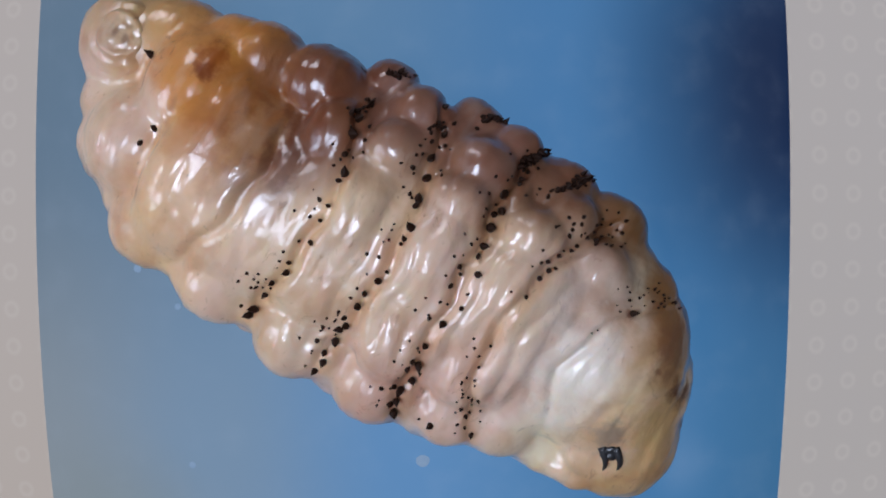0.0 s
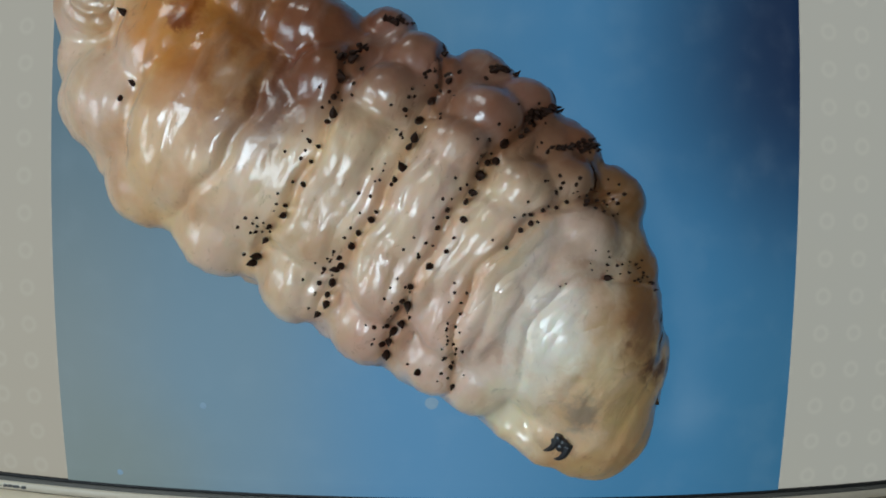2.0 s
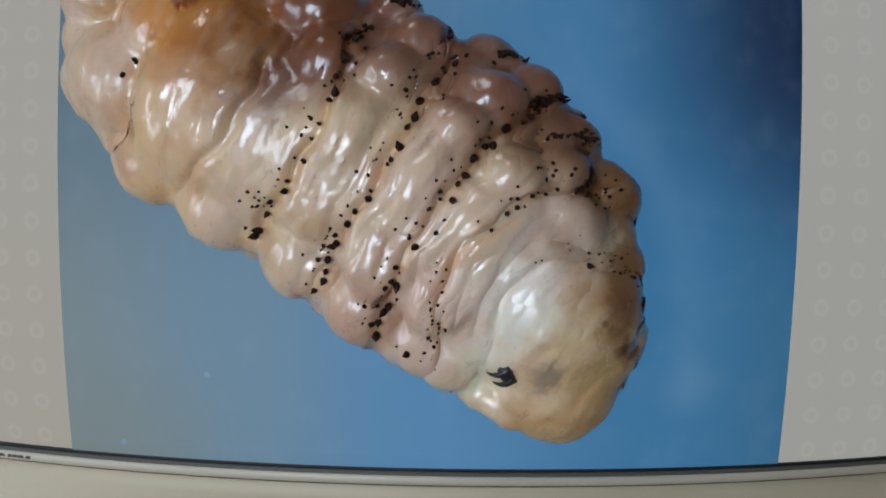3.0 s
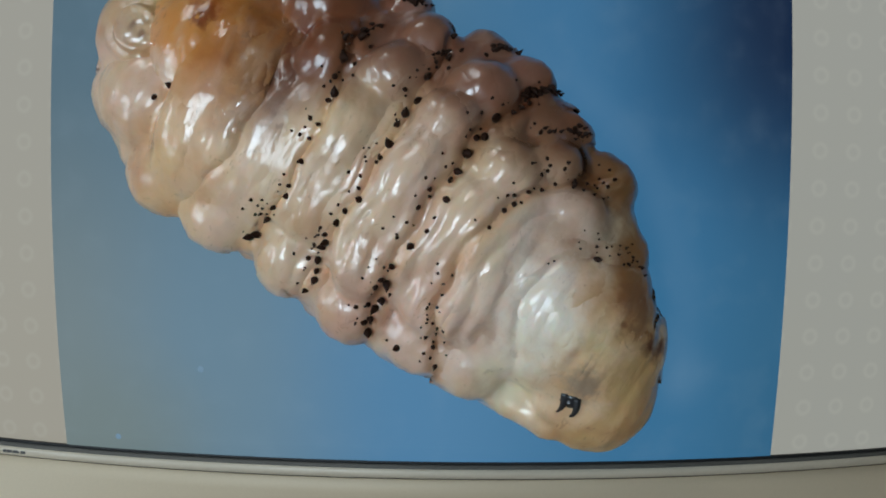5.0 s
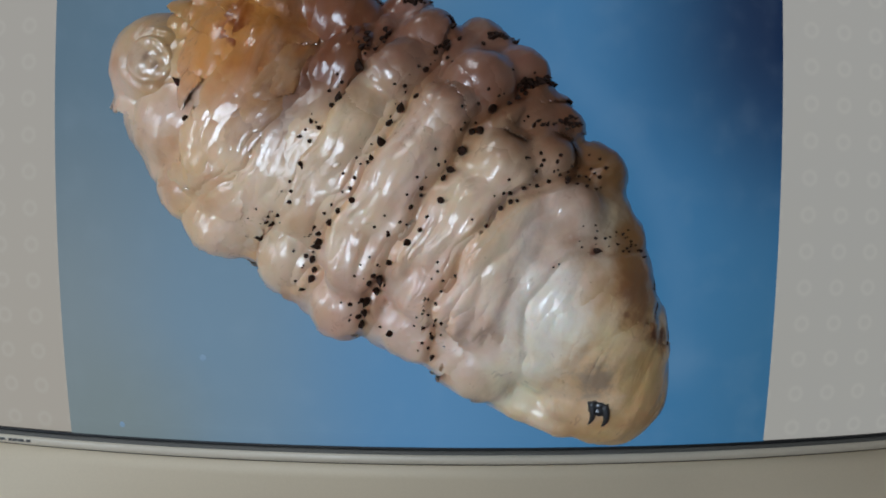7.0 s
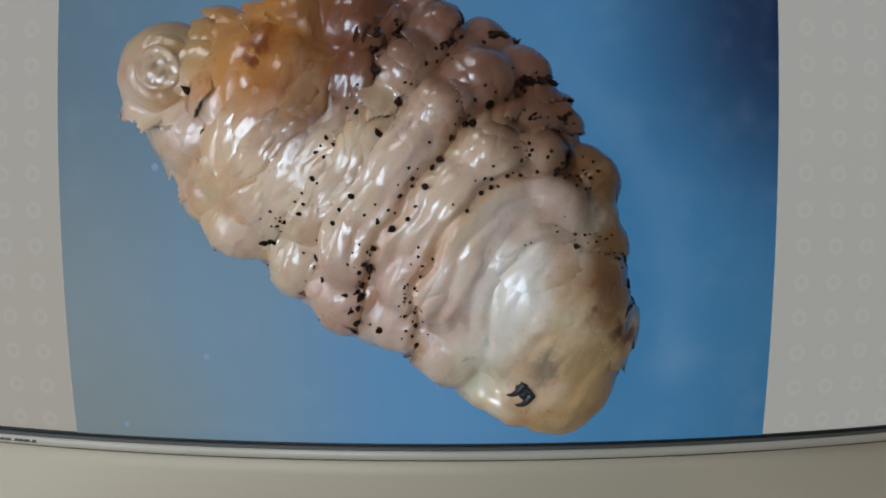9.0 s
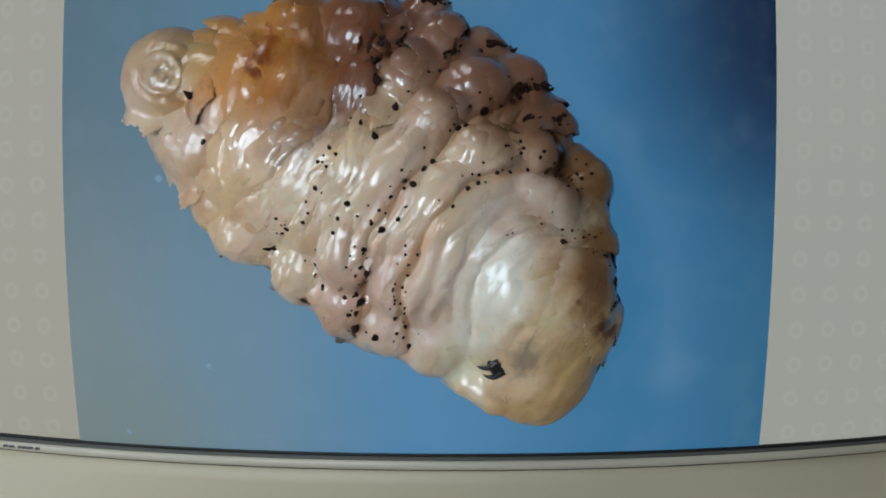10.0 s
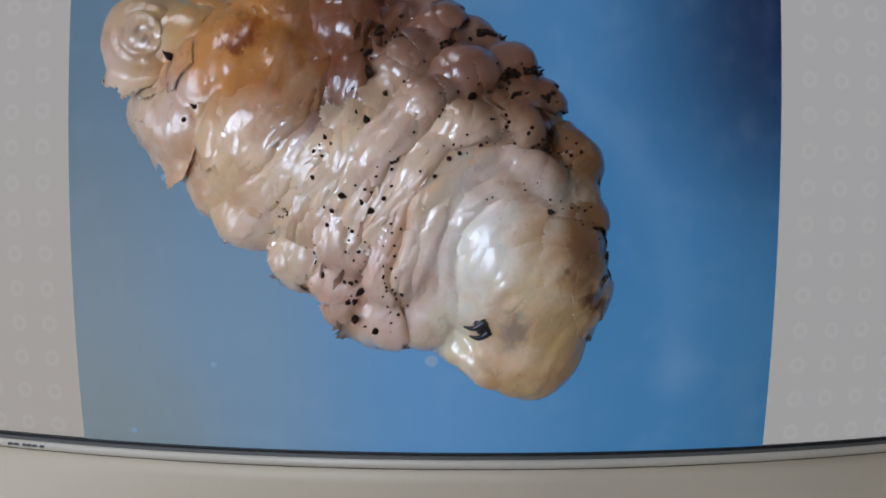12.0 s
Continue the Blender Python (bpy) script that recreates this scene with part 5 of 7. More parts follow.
# how the skin creeps at spots of the body: seconds, millimetres along, across and out, degrees of turn
CREEP = {
    0: [(0, 5.2, 5.3, 0, -1.5), (0.5, 0, 0, 0.1, 0), (1, -4.1, -3.5, 0.2, 0.8), (1.5, -4.1, -6.6, 0.2, 0.7), (2, -3.7, -7.5, 0.3, -0.3), (2.5, -2.5, -10.4, 0.4, -0.6), (3, -2.5, -11.7, 0.5, -0.4), (5, 20.2, -20.5, 2.5, -6), (5.5, 24.9, -24, 2.9, -6), (6, 27.1, -27.1, 3.2, -6), (6.5, 28.7, -29.5, 3.6, -6), (7, 29.2, -29.3, 4, -6), (9, 32.3, -30.2, 5, -6), (9.5, 31.7, -29, 5, -6), (10, 30.5, -27.8, 5, -6), (10.5, 26.3, -23.3, 5, -6), (11, 22.7, -21.3, 5, -6), (11.5, 20.2, -21.4, 5, -6), (12, 17.1, -21.3, 5, -6)],
    1: [(0, 4.1, 4.2, 0, -4.8), (0.5, 0, 0, 0, 0), (1, -3.1, -3, 0.1, 1.9), (1.5, -3.1, -6, 0.1, 2.3), (2, -3.2, -7.1, 0.1, 1), (2.5, -2.7, -9.5, 0.2, -0.6), (3, -2.9, -10.5, 0.2, -0.9), (5, 12.6, -11.5, 0.2, -6), (5.5, 17.6, -13, 0.2, -8.5), (6, 20.6, -15.3, 0.1, -8.5), (6.5, 23.1, -16.3, 0, -8.5), (7, 24.8, -15.4, 0, -7.6), (9, 30, -17.6, -0.5, 5.2), (9.5, 29.3, -17.1, -0.5, 4.4), (10, 28.1, -16.9, -0.5, 5.2), (10.5, 24.8, -15, -0.5, 5.5), (11, 21.7, -14.4, -0.5, 6.4), (11.5, 19.4, -15, -0.5, 7), (12, 16.8, -15, -0.5, 9)],
    2: [(0, 3.5, 4.9, 0, -4.8), (0.5, 0, 0, 0, 0), (1, -2.9, -3.1, 0.1, 1.9), (1.5, -2.9, -6, 0.1, 2.2), (2, -3.2, -6.8, 0.1, 0.6), (2.5, -3, -8.8, 0.2, -1), (3, -3.3, -9.7, 0.2, -1.2), (5, 10.8, -9.8, 0.2, -11.1), (5.5, 15.6, -10.5, 0.2, -14.9), (6, 18.8, -12.6, 0.1, -16.6), (6.5, 21.5, -13.4, 0, -18), (7, 23.3, -12.4, 0, -19), (9, 30.2, -13.5, -0.5, -14.3), (9.5, 29.4, -12.8, -0.5, -15.2), (10, 28.3, -12.4, -0.5, -14.6), (10.5, 25, -10.5, -0.5, -14.4), (11, 22, -9.8, -0.5, -13.3), (11.5, 19.8, -10.4, -0.5, -12.6), (12, 17.4, -10.8, -0.5, -10.8)],
    3: [(0, 2.2, 4.2, 0, -5), (0.5, 0, 0, 0, 0), (1, -1.6, -2.7, 0.1, 2.8), (1.5, -0.5, -5.4, 0.1, 4.5), (2, -0.3, -6.3, 0.1, 4.2), (2.5, 0.5, -8.2, 0.1, 4.3), (3, 1, -9, 0.2, 5.1), (5, 11.4, -10.6, 0.3, -4.9), (5.5, 15.3, -11.5, 0.4, -5.9), (6, 18.3, -13.5, 0.5, -4.3), (6.5, 20.9, -14.4, 0.5, -2.4), (7, 22.9, -13.4, 0.6, 0.5), (9, 30.7, -11.3, 0.8, -1.5), (9.5, 31, -10.3, 0.8, -0.3), (10, 31.2, -9.7, 0.8, 1.2), (10.5, 29.5, -7.8, 0.8, 3.8), (11, 28.1, -6.9, 0.8, 5.8), (11.5, 27.1, -7.2, 0.8, 7.2), (12, 25.1, -7.3, 0.8, 9.4)],
    4: [(0, 2.8, 3.1, 0, -3.5), (0.5, 0, 0, 0, 0), (1, -1.7, -2.3, 0, 3.4), (1.5, -0.8, -4.7, 0.1, 6.3), (2, -0.3, -5.8, 0.1, 8), (2.5, 0.5, -7.9, 0.1, 10.1), (3, 1, -8.6, 0.1, 12.2), (5, 11.5, -10.8, 0.3, 11.8), (5.5, 15, -12, 0.3, 10.8), (6, 17.5, -13.9, 0.4, 11.6), (6.5, 19.4, -14.5, 0.4, 12.2), (7, 20.7, -13.1, 0.5, 12.7), (9, 27.2, -12.4, 0.6, 15), (9.5, 27.6, -11.5, 0.6, 19.9), (10, 28, -11.1, 0.6, 23.8), (10.5, 26.7, -9.4, 0.6, 25.9), (11, 25.6, -8.7, 0.6, 28.2), (11.5, 24.8, -9, 0.6, 31.7), (12, 22.5, -8.6, 0.6, 32.1)],
    5: [(0, 5.4, 4.1, 0, -2.8), (0.5, 0, 0, 0.1, 0), (1, -3.5, -3.2, 0.1, 1.1), (1.5, -3.7, -6.2, 0.2, 2.1), (2, -3.5, -7.5, 0.2, 2.3), (2.5, -2.6, -10.5, 0.3, 3.1), (3, -2.6, -11.7, 0.3, 3.4), (5, 9.7, -15.2, 0.8, 19.6), (5.5, 15.2, -17.1, 0.9, 24.6), (6, 18.5, -19.5, 1, 27.9), (6.5, 21.3, -20.8, 1.1, 31.3), (7, 23.2, -19.9, 1.3, 33.3), (9, 28.7, -21.9, 1.6, 22.3), (9.5, 28.3, -21.2, 1.6, 22.1), (10, 27.3, -20.8, 1.6, 21.2), (10.5, 24, -18.5, 1.6, 18.8), (11, 21, -17.6, 1.6, 16.8), (11.5, 18.9, -18.2, 1.6, 16.4), (12, 15.9, -18.1, 1.6, 16.1)],
    6: [(0, 6, 3.8, 0, -3.6), (0.5, 0, 0, 0, 0), (1, -3.5, -2.5, 0.1, 2.4), (1.5, -3.8, -5, 0.1, 3.8), (2, -3.6, -5.8, 0.2, 4.1), (2.5, -2.7, -8.3, 0.2, 5.3), (3, -2.5, -8.9, 0.3, 5.8), (5, 6.5, -12.2, 0.7, 16.5), (5.5, 10.9, -13.8, 0.8, 20.7), (6, 13.3, -16.1, 0.9, 24.7), (6.5, 15.3, -17.1, 1, 29.1), (7, 16.8, -15.9, 1.1, 32.2), (9, 25.4, -16.9, 1.4, 33.1), (9.5, 25.1, -16.2, 1.4, 34.1), (10, 24.2, -15.9, 1.4, 33.9), (10.5, 21.8, -13.6, 1.4, 30.5), (11, 19.4, -12.8, 1.4, 27.3), (11.5, 17.5, -13.6, 1.4, 28), (12, 14.7, -13.3, 1.4, 27.1)],
    7: [(0, 4.4, 2.8, 0, -2.7), (0.5, 0, 0, 0, 0), (1, -2.9, -2, 0.1, 1.8), (1.5, -3.3, -4.5, 0.1, 3.2), (2, -3.4, -5.5, 0.1, 3.6), (2.5, -2.9, -7.8, 0.1, 4.1), (3, -2.9, -8.6, 0.1, 4.2), (5, 7.7, -8.2, 0.3, 8.5), (5.5, 11.8, -8.8, 0.4, 7.7), (6, 14.1, -10.1, 0.5, 7.4), (6.5, 15.9, -10.1, 0.5, 6.8), (7, 17.1, -8.2, 0.6, 5.6), (9, 27.1, -9.7, 0.7, 6.8), (9.5, 27.3, -8.8, 0.7, 7.3), (10, 27, -8.5, 0.7, 7.1), (10.5, 25.2, -7.2, 0.7, 5.5), (11, 23.7, -7.2, 0.7, 4.1), (11.5, 22.4, -7.6, 0.7, 4.4), (12, 20.1, -7.4, 0.7, 4.3)],
    8: [(0, 5.9, 3, 0, -4.6), (0.5, 0, 0, 0, 0), (1, -3.4, -1.9, 0.1, 2.7), (1.5, -3.6, -4, 0.1, 3.7), (2, -3.3, -4.6, 0.2, 3.7), (2.5, -2.4, -6.7, 0.2, 4.6), (3, -2.1, -7.1, 0.3, 4.9), (5, 6.2, -8.2, 0.6, 19.5), (5.5, 10.1, -9.3, 0.7, 22.3), (6, 11.9, -11.2, 0.8, 25.3), (6.5, 13.4, -11.7, 0.9, 28.8), (7, 14.5, -10.3, 1, 30.7), (9, 22.8, -11.5, 1.3, 37.5), (9.5, 22.3, -10.7, 1.3, 39.1), (10, 21.5, -10.4, 1.3, 38.8), (10.5, 19.5, -8.7, 1.3, 34.5), (11, 17.5, -8.4, 1.3, 30.3), (11.5, 15.5, -9, 1.3, 31.5), (12, 12.9, -8.8, 1.3, 30.1)],
    9: [(0, 4.6, 2.3, 0, -1.7), (0.5, 0, 0, 0, 0), (1, -2.9, -1.6, 0, 0.1), (1.5, -3.3, -3.8, 0.1, -0.1), (2, -3.5, -4.7, 0.1, -1.1), (2.5, -2.9, -6.9, 0.1, -2.1), (3, -2.7, -7.5, 0.1, -3.3), (5, 5.4, -6.4, 0.3, 3.2), (5.5, 9.2, -7.3, 0.3, 2.7), (6, 11.3, -8.8, 0.4, 2.4), (6.5, 13, -8.8, 0.4, 1.8), (7, 14.2, -7.2, 0.5, 0), (9, 24, -7.8, 0.6, 11.9), (9.5, 24.1, -6.8, 0.6, 13.8), (10, 23.8, -6.6, 0.6, 14.5), (10.5, 22.4, -5.7, 0.6, 13.3), (11, 21.2, -6.2, 0.6, 12.8), (11.5, 19.9, -6.6, 0.6, 13.7), (12, 17.8, -6.5, 0.6, 13.1)],
    10: [(0, 3, 2.6, 0, -2.6), (0.5, 0, 0, 0, 0), (1, -2, -1.8, 0, 2.3), (1.5, -1.5, -4, 0, 4.1), (2, -1.3, -4.9, 0.1, 5), (2.5, -0.8, -6.7, 0.1, 5.7), (3, -0.6, -7.2, 0.1, 6.1), (5, 8.2, -9.2, 0.2, 4.7), (5.5, 11.4, -10.7, 0.2, 2.8), (6, 13.5, -12.8, 0.3, 1.8), (6.5, 15.1, -13.7, 0.3, 0.5), (7, 16.2, -12.6, 0.4, -1.1), (9, 22, -11.4, 0.4, -1.8), (9.5, 22.1, -10.2, 0.4, -0.3), (10, 22.1, -9.5, 0.4, 1.1), (10.5, 20.9, -7.8, 0.4, 1.7), (11, 19.8, -7.1, 0.4, 2.1), (11.5, 18.8, -7.1, 0.4, 3.8), (12, 16.7, -6.7, 0.4, 4)],
    11: [(0, 3, 2.2, 0, -2.6), (0.5, 0, 0, 0, 0), (1, -2.1, -1.4, 0, 1.9), (1.5, -1.8, -3.4, 0, 3.2), (2, -1.8, -4.3, 0, 3.6), (2.5, -1.4, -6.1, 0.1, 3.3), (3, -1.3, -6.7, 0.1, 3.1), (5, 5.8, -8.5, 0.1, 4), (5.5, 8.5, -10.2, 0.1, 3.1), (6, 10, -12.4, 0.2, 3.5), (6.5, 11.1, -13.5, 0.2, 4.1), (7, 11.9, -12.7, 0.2, 4.3), (9, 18.2, -11.3, 0.3, -4), (9.5, 18.3, -9.9, 0.3, -4.5), (10, 18.4, -9.2, 0.3, -4.7), (10.5, 17.6, -7.6, 0.3, -4.6), (11, 16.8, -7.1, 0.3, -5.2), (11.5, 15.9, -6.9, 0.3, -5.2), (12, 14.1, -6.4, 0.3, -4.8)],
    12: [(0, 2.2, 2.2, 0, -2.8), (0.5, 0, 0, 0, 0), (1, -1.5, -1.4, 0, 2.2), (1.5, -0.8, -3.3, 0, 3.3), (2, -0.7, -4.1, 0, 3.4), (2.5, -0.4, -5.8, 0, 2.7), (3, -0.2, -6.4, 0, 2.4), (5, 5.8, -8.9, 0.1, -1.2), (5.5, 8, -11, 0.1, -2.6), (6, 9.4, -13.5, 0.1, -2.8), (6.5, 10.5, -14.9, 0.2, -3), (7, 11.1, -14.5, 0.2, -3.3), (9, 15.8, -12.5, 0.2, -6.5), (9.5, 16, -11.1, 0.2, -6.1), (10, 16.3, -10.3, 0.2, -5.3), (10.5, 15.7, -8.6, 0.2, -3.7), (11, 15.1, -7.9, 0.2, -2.4), (11.5, 14.5, -7.7, 0.2, -1.1), (12, 12.9, -7.1, 0.2, 0)],
    13: [(0, 3.3, 1.8, 0, -1.4), (0.5, 0, 0, 0, 0), (1, -2.2, -1.2, 0, 0.4), (1.5, -2.3, -3.2, 0, 1.1), (2, -2.5, -4.3, 0, 0.9), (2.5, -2.1, -6.6, 0, -0.5), (3, -2, -7.5, 0, -1.5), (5, 2.4, -8, 0.1, 2.9), (5.5, 4.8, -9.4, 0.1, 1.9), (6, 5.8, -11.1, 0.1, 1.4), (6.5, 6.4, -11.6, 0.1, 0.3), (7, 6.6, -10.4, 0.1, -1), (9, 14.6, -11.2, 0.2, -13), (9.5, 14.7, -10.1, 0.2, -13.3), (10, 14.8, -9.9, 0.2, -13.3), (10.5, 14, -8.9, 0.2, -12.7), (11, 13.5, -9.1, 0.2, -12.6), (11.5, 12.7, -9.4, 0.2, -12.1), (12, 11, -9.3, 0.2, -13.1)],
    14: [(0, 2.3, 1.7, 0, -2.1), (0.5, 0, 0, 0, 0), (1, -1.7, -1, 0, 1.5), (1.5, -1.2, -2.9, 0, 2.3), (2, -1.2, -3.7, 0, 2.2), (2.5, -1, -5.7, 0, 1.4), (3, -0.8, -6.4, 0, 0.5), (5, 5.1, -8.3, 0.1, 2.6), (5.5, 7.1, -10.2, 0.1, 2.6), (6, 8.4, -12.5, 0.1, 3.6), (6.5, 9.1, -13.6, 0.1, 4.5), (7, 9.6, -13.1, 0.1, 4.9), (9, 13.7, -12.5, 0.2, -10.3), (9.5, 13.5, -11.1, 0.2, -11.2), (10, 13.6, -10.2, 0.2, -11.7), (10.5, 12.8, -8.4, 0.2, -12), (11, 12, -7.7, 0.2, -12.7), (11.5, 11.1, -7.3, 0.2, -13.2), (12, 9.5, -6.7, 0.2, -12.9)],
    15: [(0, 3, 1.5, 0, -1.6), (0.5, 0, 0, 0, 0), (1, -1.8, -1, 0, 0.8), (1.5, -1.9, -2.8, 0, 1.4), (2, -2.1, -3.8, 0, 1.4), (2.5, -1.8, -6.4, 0, 0.4), (3, -1.7, -7.5, 0, -0.3), (5, 1.1, -8.6, 0, -4.6), (5.5, 2.7, -10.1, 0, -5.2), (6, 3.2, -12, 0, -5.1), (6.5, 3, -12.7, 0.1, -5.9), (7, 2.7, -11.9, 0.1, -6.6), (9, 8.6, -14.2, 0.1, -6.8), (9.5, 8, -13.1, 0.1, -8.2), (10, 7.8, -12.8, 0.1, -8.5), (10.5, 6.7, -11.6, 0.1, -8.6), (11, 5.8, -11.7, 0.1, -9), (11.5, 4.8, -11.9, 0.1, -9.4), (12, 3.2, -11.9, 0.1, -9.1)],
    16: [(0, 2.1, 1.4, 0, -2.3), (0.5, 0, 0, 0, 0), (1, -1.3, -0.9, 0, 1.2), (1.5, -1.1, -2.8, 0, 2.1), (2, -1.2, -3.9, 0, 2.4), (2.5, -1, -6.4, 0, 1.4), (3, -0.9, -7.8, 0, 1.2), (5, 0.2, -8.6, 0, -0.6), (5.5, 1.2, -10.1, 0, -1.8), (6, 1.4, -12, 0, -1.9), (6.5, 1, -12.8, 0, -1.6), (7, 0.4, -12.1, 0, -1.5), (9, 3.4, -13.7, 0, 2.7), (9.5, 3, -13, 0, 1.8), (10, 3.1, -13, 0, 0.8), (10.5, 2.4, -12.1, 0, 0), (11, 2, -12.2, 0, -1.2), (11.5, 1.3, -12.7, 0, -2.6), (12, -0.1, -12.4, 0, -2.2)],
    17: [(0, 2.7, 1.2, 0, 0.7), (0.5, 0, 0, 0, 0), (1, -1.5, -1.1, 0, -0.9), (1.5, -1.7, -3.1, 0, -1.2), (2, -2.2, -4.4, 0, -1.7), (2.5, -2.2, -7.9, 0, -3.4), (3, -2.5, -9.6, 0, -4.6), (5, -2.6, -10.9, 0, -5.1), (5.5, -1.4, -12.8, 0, -4.3), (6, -1.3, -14.7, 0, -3.5), (6.5, -2.2, -15.4, 0, -3.1), (7, -3.1, -14.7, 0, -4), (9, -5.8, -13.2, 0, -8.9), (9.5, -8, -11.5, 0, -11.5), (10, -9.4, -10.5, 0, -12.6), (10.5, -11.4, -8.6, 0, -14.1), (11, -13, -8.1, 0, -15.6), (11.5, -14.7, -7.9, 0, -16.8), (12, -16.5, -7.7, 0, -16.3)],
    18: [(0, 2.4, 0.9, 0, -0.5), (0.5, 0, 0, 0, 0), (1, -1.7, -0.7, 0, -0.2), (1.5, -2, -2.3, 0, 0.1), (2, -2.9, -3.4, 0, -0.2), (2.5, -3.7, -6.9, 0, -2.4), (3, -4.4, -8.7, 0, -2.8), (5, -4.3, -11.3, 0, -2.6), (5.5, -3.2, -12.9, 0, -3), (6, -3, -14.7, 0, -2.7), (6.5, -3.7, -15.7, 0, -2.5), (7, -4.7, -15.2, 0, -2), (9, -8.9, -14, 0, -0.7), (9.5, -10.7, -12.8, 0, 1.7), (10, -11.6, -12, 0, 4.4), (10.5, -12.8, -10.3, 0, 8.3), (11, -13.7, -10, 0, 11.4), (11.5, -14.8, -10.1, 0, 16.1), (12, -16.3, -9.7, 0, 16.9)],
    19: [(0, 2.6, 1.8, 0, 2.7), (0.5, 0, 0, 0, 0), (1, -1.5, -1.8, 0, -2.5), (1.5, -2.1, -4.1, 0, -3.9), (2, -2.9, -5.7, 0, -5), (2.5, -3.9, -10.1, 0, -7.8), (3, -4.8, -12.1, 0, -9.1), (5, -2.8, -12.7, 0, -4.7), (5.5, -0.9, -14.5, 0, -2.7), (6, -0.4, -16, 0, -1), (6.5, -0.8, -16.4, 0, 0.1), (7, -1.5, -15.8, 0, -0.2), (9, -7.7, -15.2, 0, -2.2), (9.5, -11.2, -13.5, 0, -2.6), (10, -13.9, -12.3, 0, -1.8), (10.5, -17.1, -10.1, 0, -1.1), (11, -19.5, -9.6, 0, 0.2), (11.5, -21.8, -9.2, 0, 2.3), (12, -24.2, -8.6, 0, 2.9)],
    20: [(0, 3, 1.8, 0, 2.2), (0.5, 0, 0, 0, 0), (1, -1.7, -1.6, 0, -0.7), (1.5, -2.2, -3.7, 0, -0.2), (2, -3.3, -5.3, 0, 0.7), (2.5, -5.4, -9.7, 0, 1.2), (3, -6.7, -11.7, 0, 3.1), (5, -3.4, -12.8, 0, -2.5), (5.5, -1.4, -14.1, 0, -3.6), (6, -0.7, -15.3, 0, -4.1), (6.5, -1, -15.8, 0, -4.8), (7, -1.9, -15.1, 0, -6.5), (9, -9.2, -14.9, 0, -7.2), (9.5, -12.6, -13.8, 0, -5.8), (10, -14.7, -13, 0, -4.1), (10.5, -17, -11.4, 0, -2.5), (11, -18.7, -11.2, 0, -0.9), (11.5, -20.3, -11.2, 0, 0.5), (12, -22.3, -10.9, 0, 1.5)],
    21: [(0, 2.7, 2.6, 0, 1.5), (0.5, 0, 0, 0, 0), (1, -2.1, -2.6, 0, -0.6), (1.5, -3.5, -5.3, 0, -0.6), (2, -5.4, -7.2, 0, -1.5), (2.5, -8, -11.8, 0, -3.9), (3, -10.5, -13.4, 0, -3.3), (5, -3.6, -13.2, 0, 1.5), (5.5, -0.5, -14.8, 0, 1.8), (6, 1, -16.1, 0, 2.8), (6.5, 1.4, -16.5, 0, 3.4), (7, 1.4, -16.2, 0, 2.4), (9, -8.3, -15.4, 0, 1.5), (9.5, -13.2, -13.4, 0, 1.6), (10, -17, -11.7, 0, 2.1), (10.5, -21.1, -9.1, 0, 3.2), (11, -24.3, -8.2, 0, 3.9), (11.5, -27.4, -7.5, 0, 4.6), (12, -29.9, -6.5, 0, 4.8)],
    22: [(0, 2.8, 2.9, 0, 1.2), (0.5, 0, 0, 0, 0), (1, -1.1, -3.3, 0, -1.8), (1.5, -1.5, -6.4, 0, -2.8), (2, -3, -8.6, 0, -3.8), (2.5, -7.3, -13.1, 0, -4.4), (3, -10.1, -14.8, 0, -2.7), (5, -0.6, -14.7, 0, -0.2), (5.5, 2.9, -16.3, 0, -0.4), (6, 4.5, -17.2, 0, -0.2), (6.5, 5, -17.6, 0, 0.2), (7, 4.9, -17.4, 0, -0.4), (9, -5.6, -18.8, 0, -2), (9.5, -10.4, -17, 0, -0.4), (10, -13.6, -15.4, 0, 1.5), (10.5, -16.8, -12.9, 0, 4.1), (11, -19.3, -11.9, 0, 6.2), (11.5, -21.2, -11.2, 0, 8.2), (12, -23.5, -10.4, 0, 9.3)],
    23: [(0, 1.9, 3.3, 0, -4.4), (0.5, 0, 0, 0, 0), (1, -1.2, -2.2, 0, 2.1), (1.5, 0.1, -4.6, 0.1, 3.6), (2, 0.6, -5.6, 0.1, 3.4), (2.5, 1.5, -7.5, 0.1, 3.5), (3, 2.2, -8.2, 0.1, 4.5), (5, 11.4, -9.7, 0.3, -0.2), (5.5, 14.9, -10.3, 0.3, -0.8), (6, 18, -11.8, 0.4, 2.1), (6.5, 20.5, -12, 0.4, 5.5), (7, 22.5, -10.2, 0.5, 10.1), (9, 27.1, -8.7, 0.6, -12.5), (9.5, 27.9, -7.8, 0.6, -13), (10, 28.5, -7.2, 0.6, -13.2), (10.5, 27.5, -5.3, 0.6, -12.6), (11, 26.6, -4.5, 0.6, -12.5), (11.5, 26.1, -4.6, 0.6, -12.1), (12, 24.3, -4.3, 0.6, -7)],
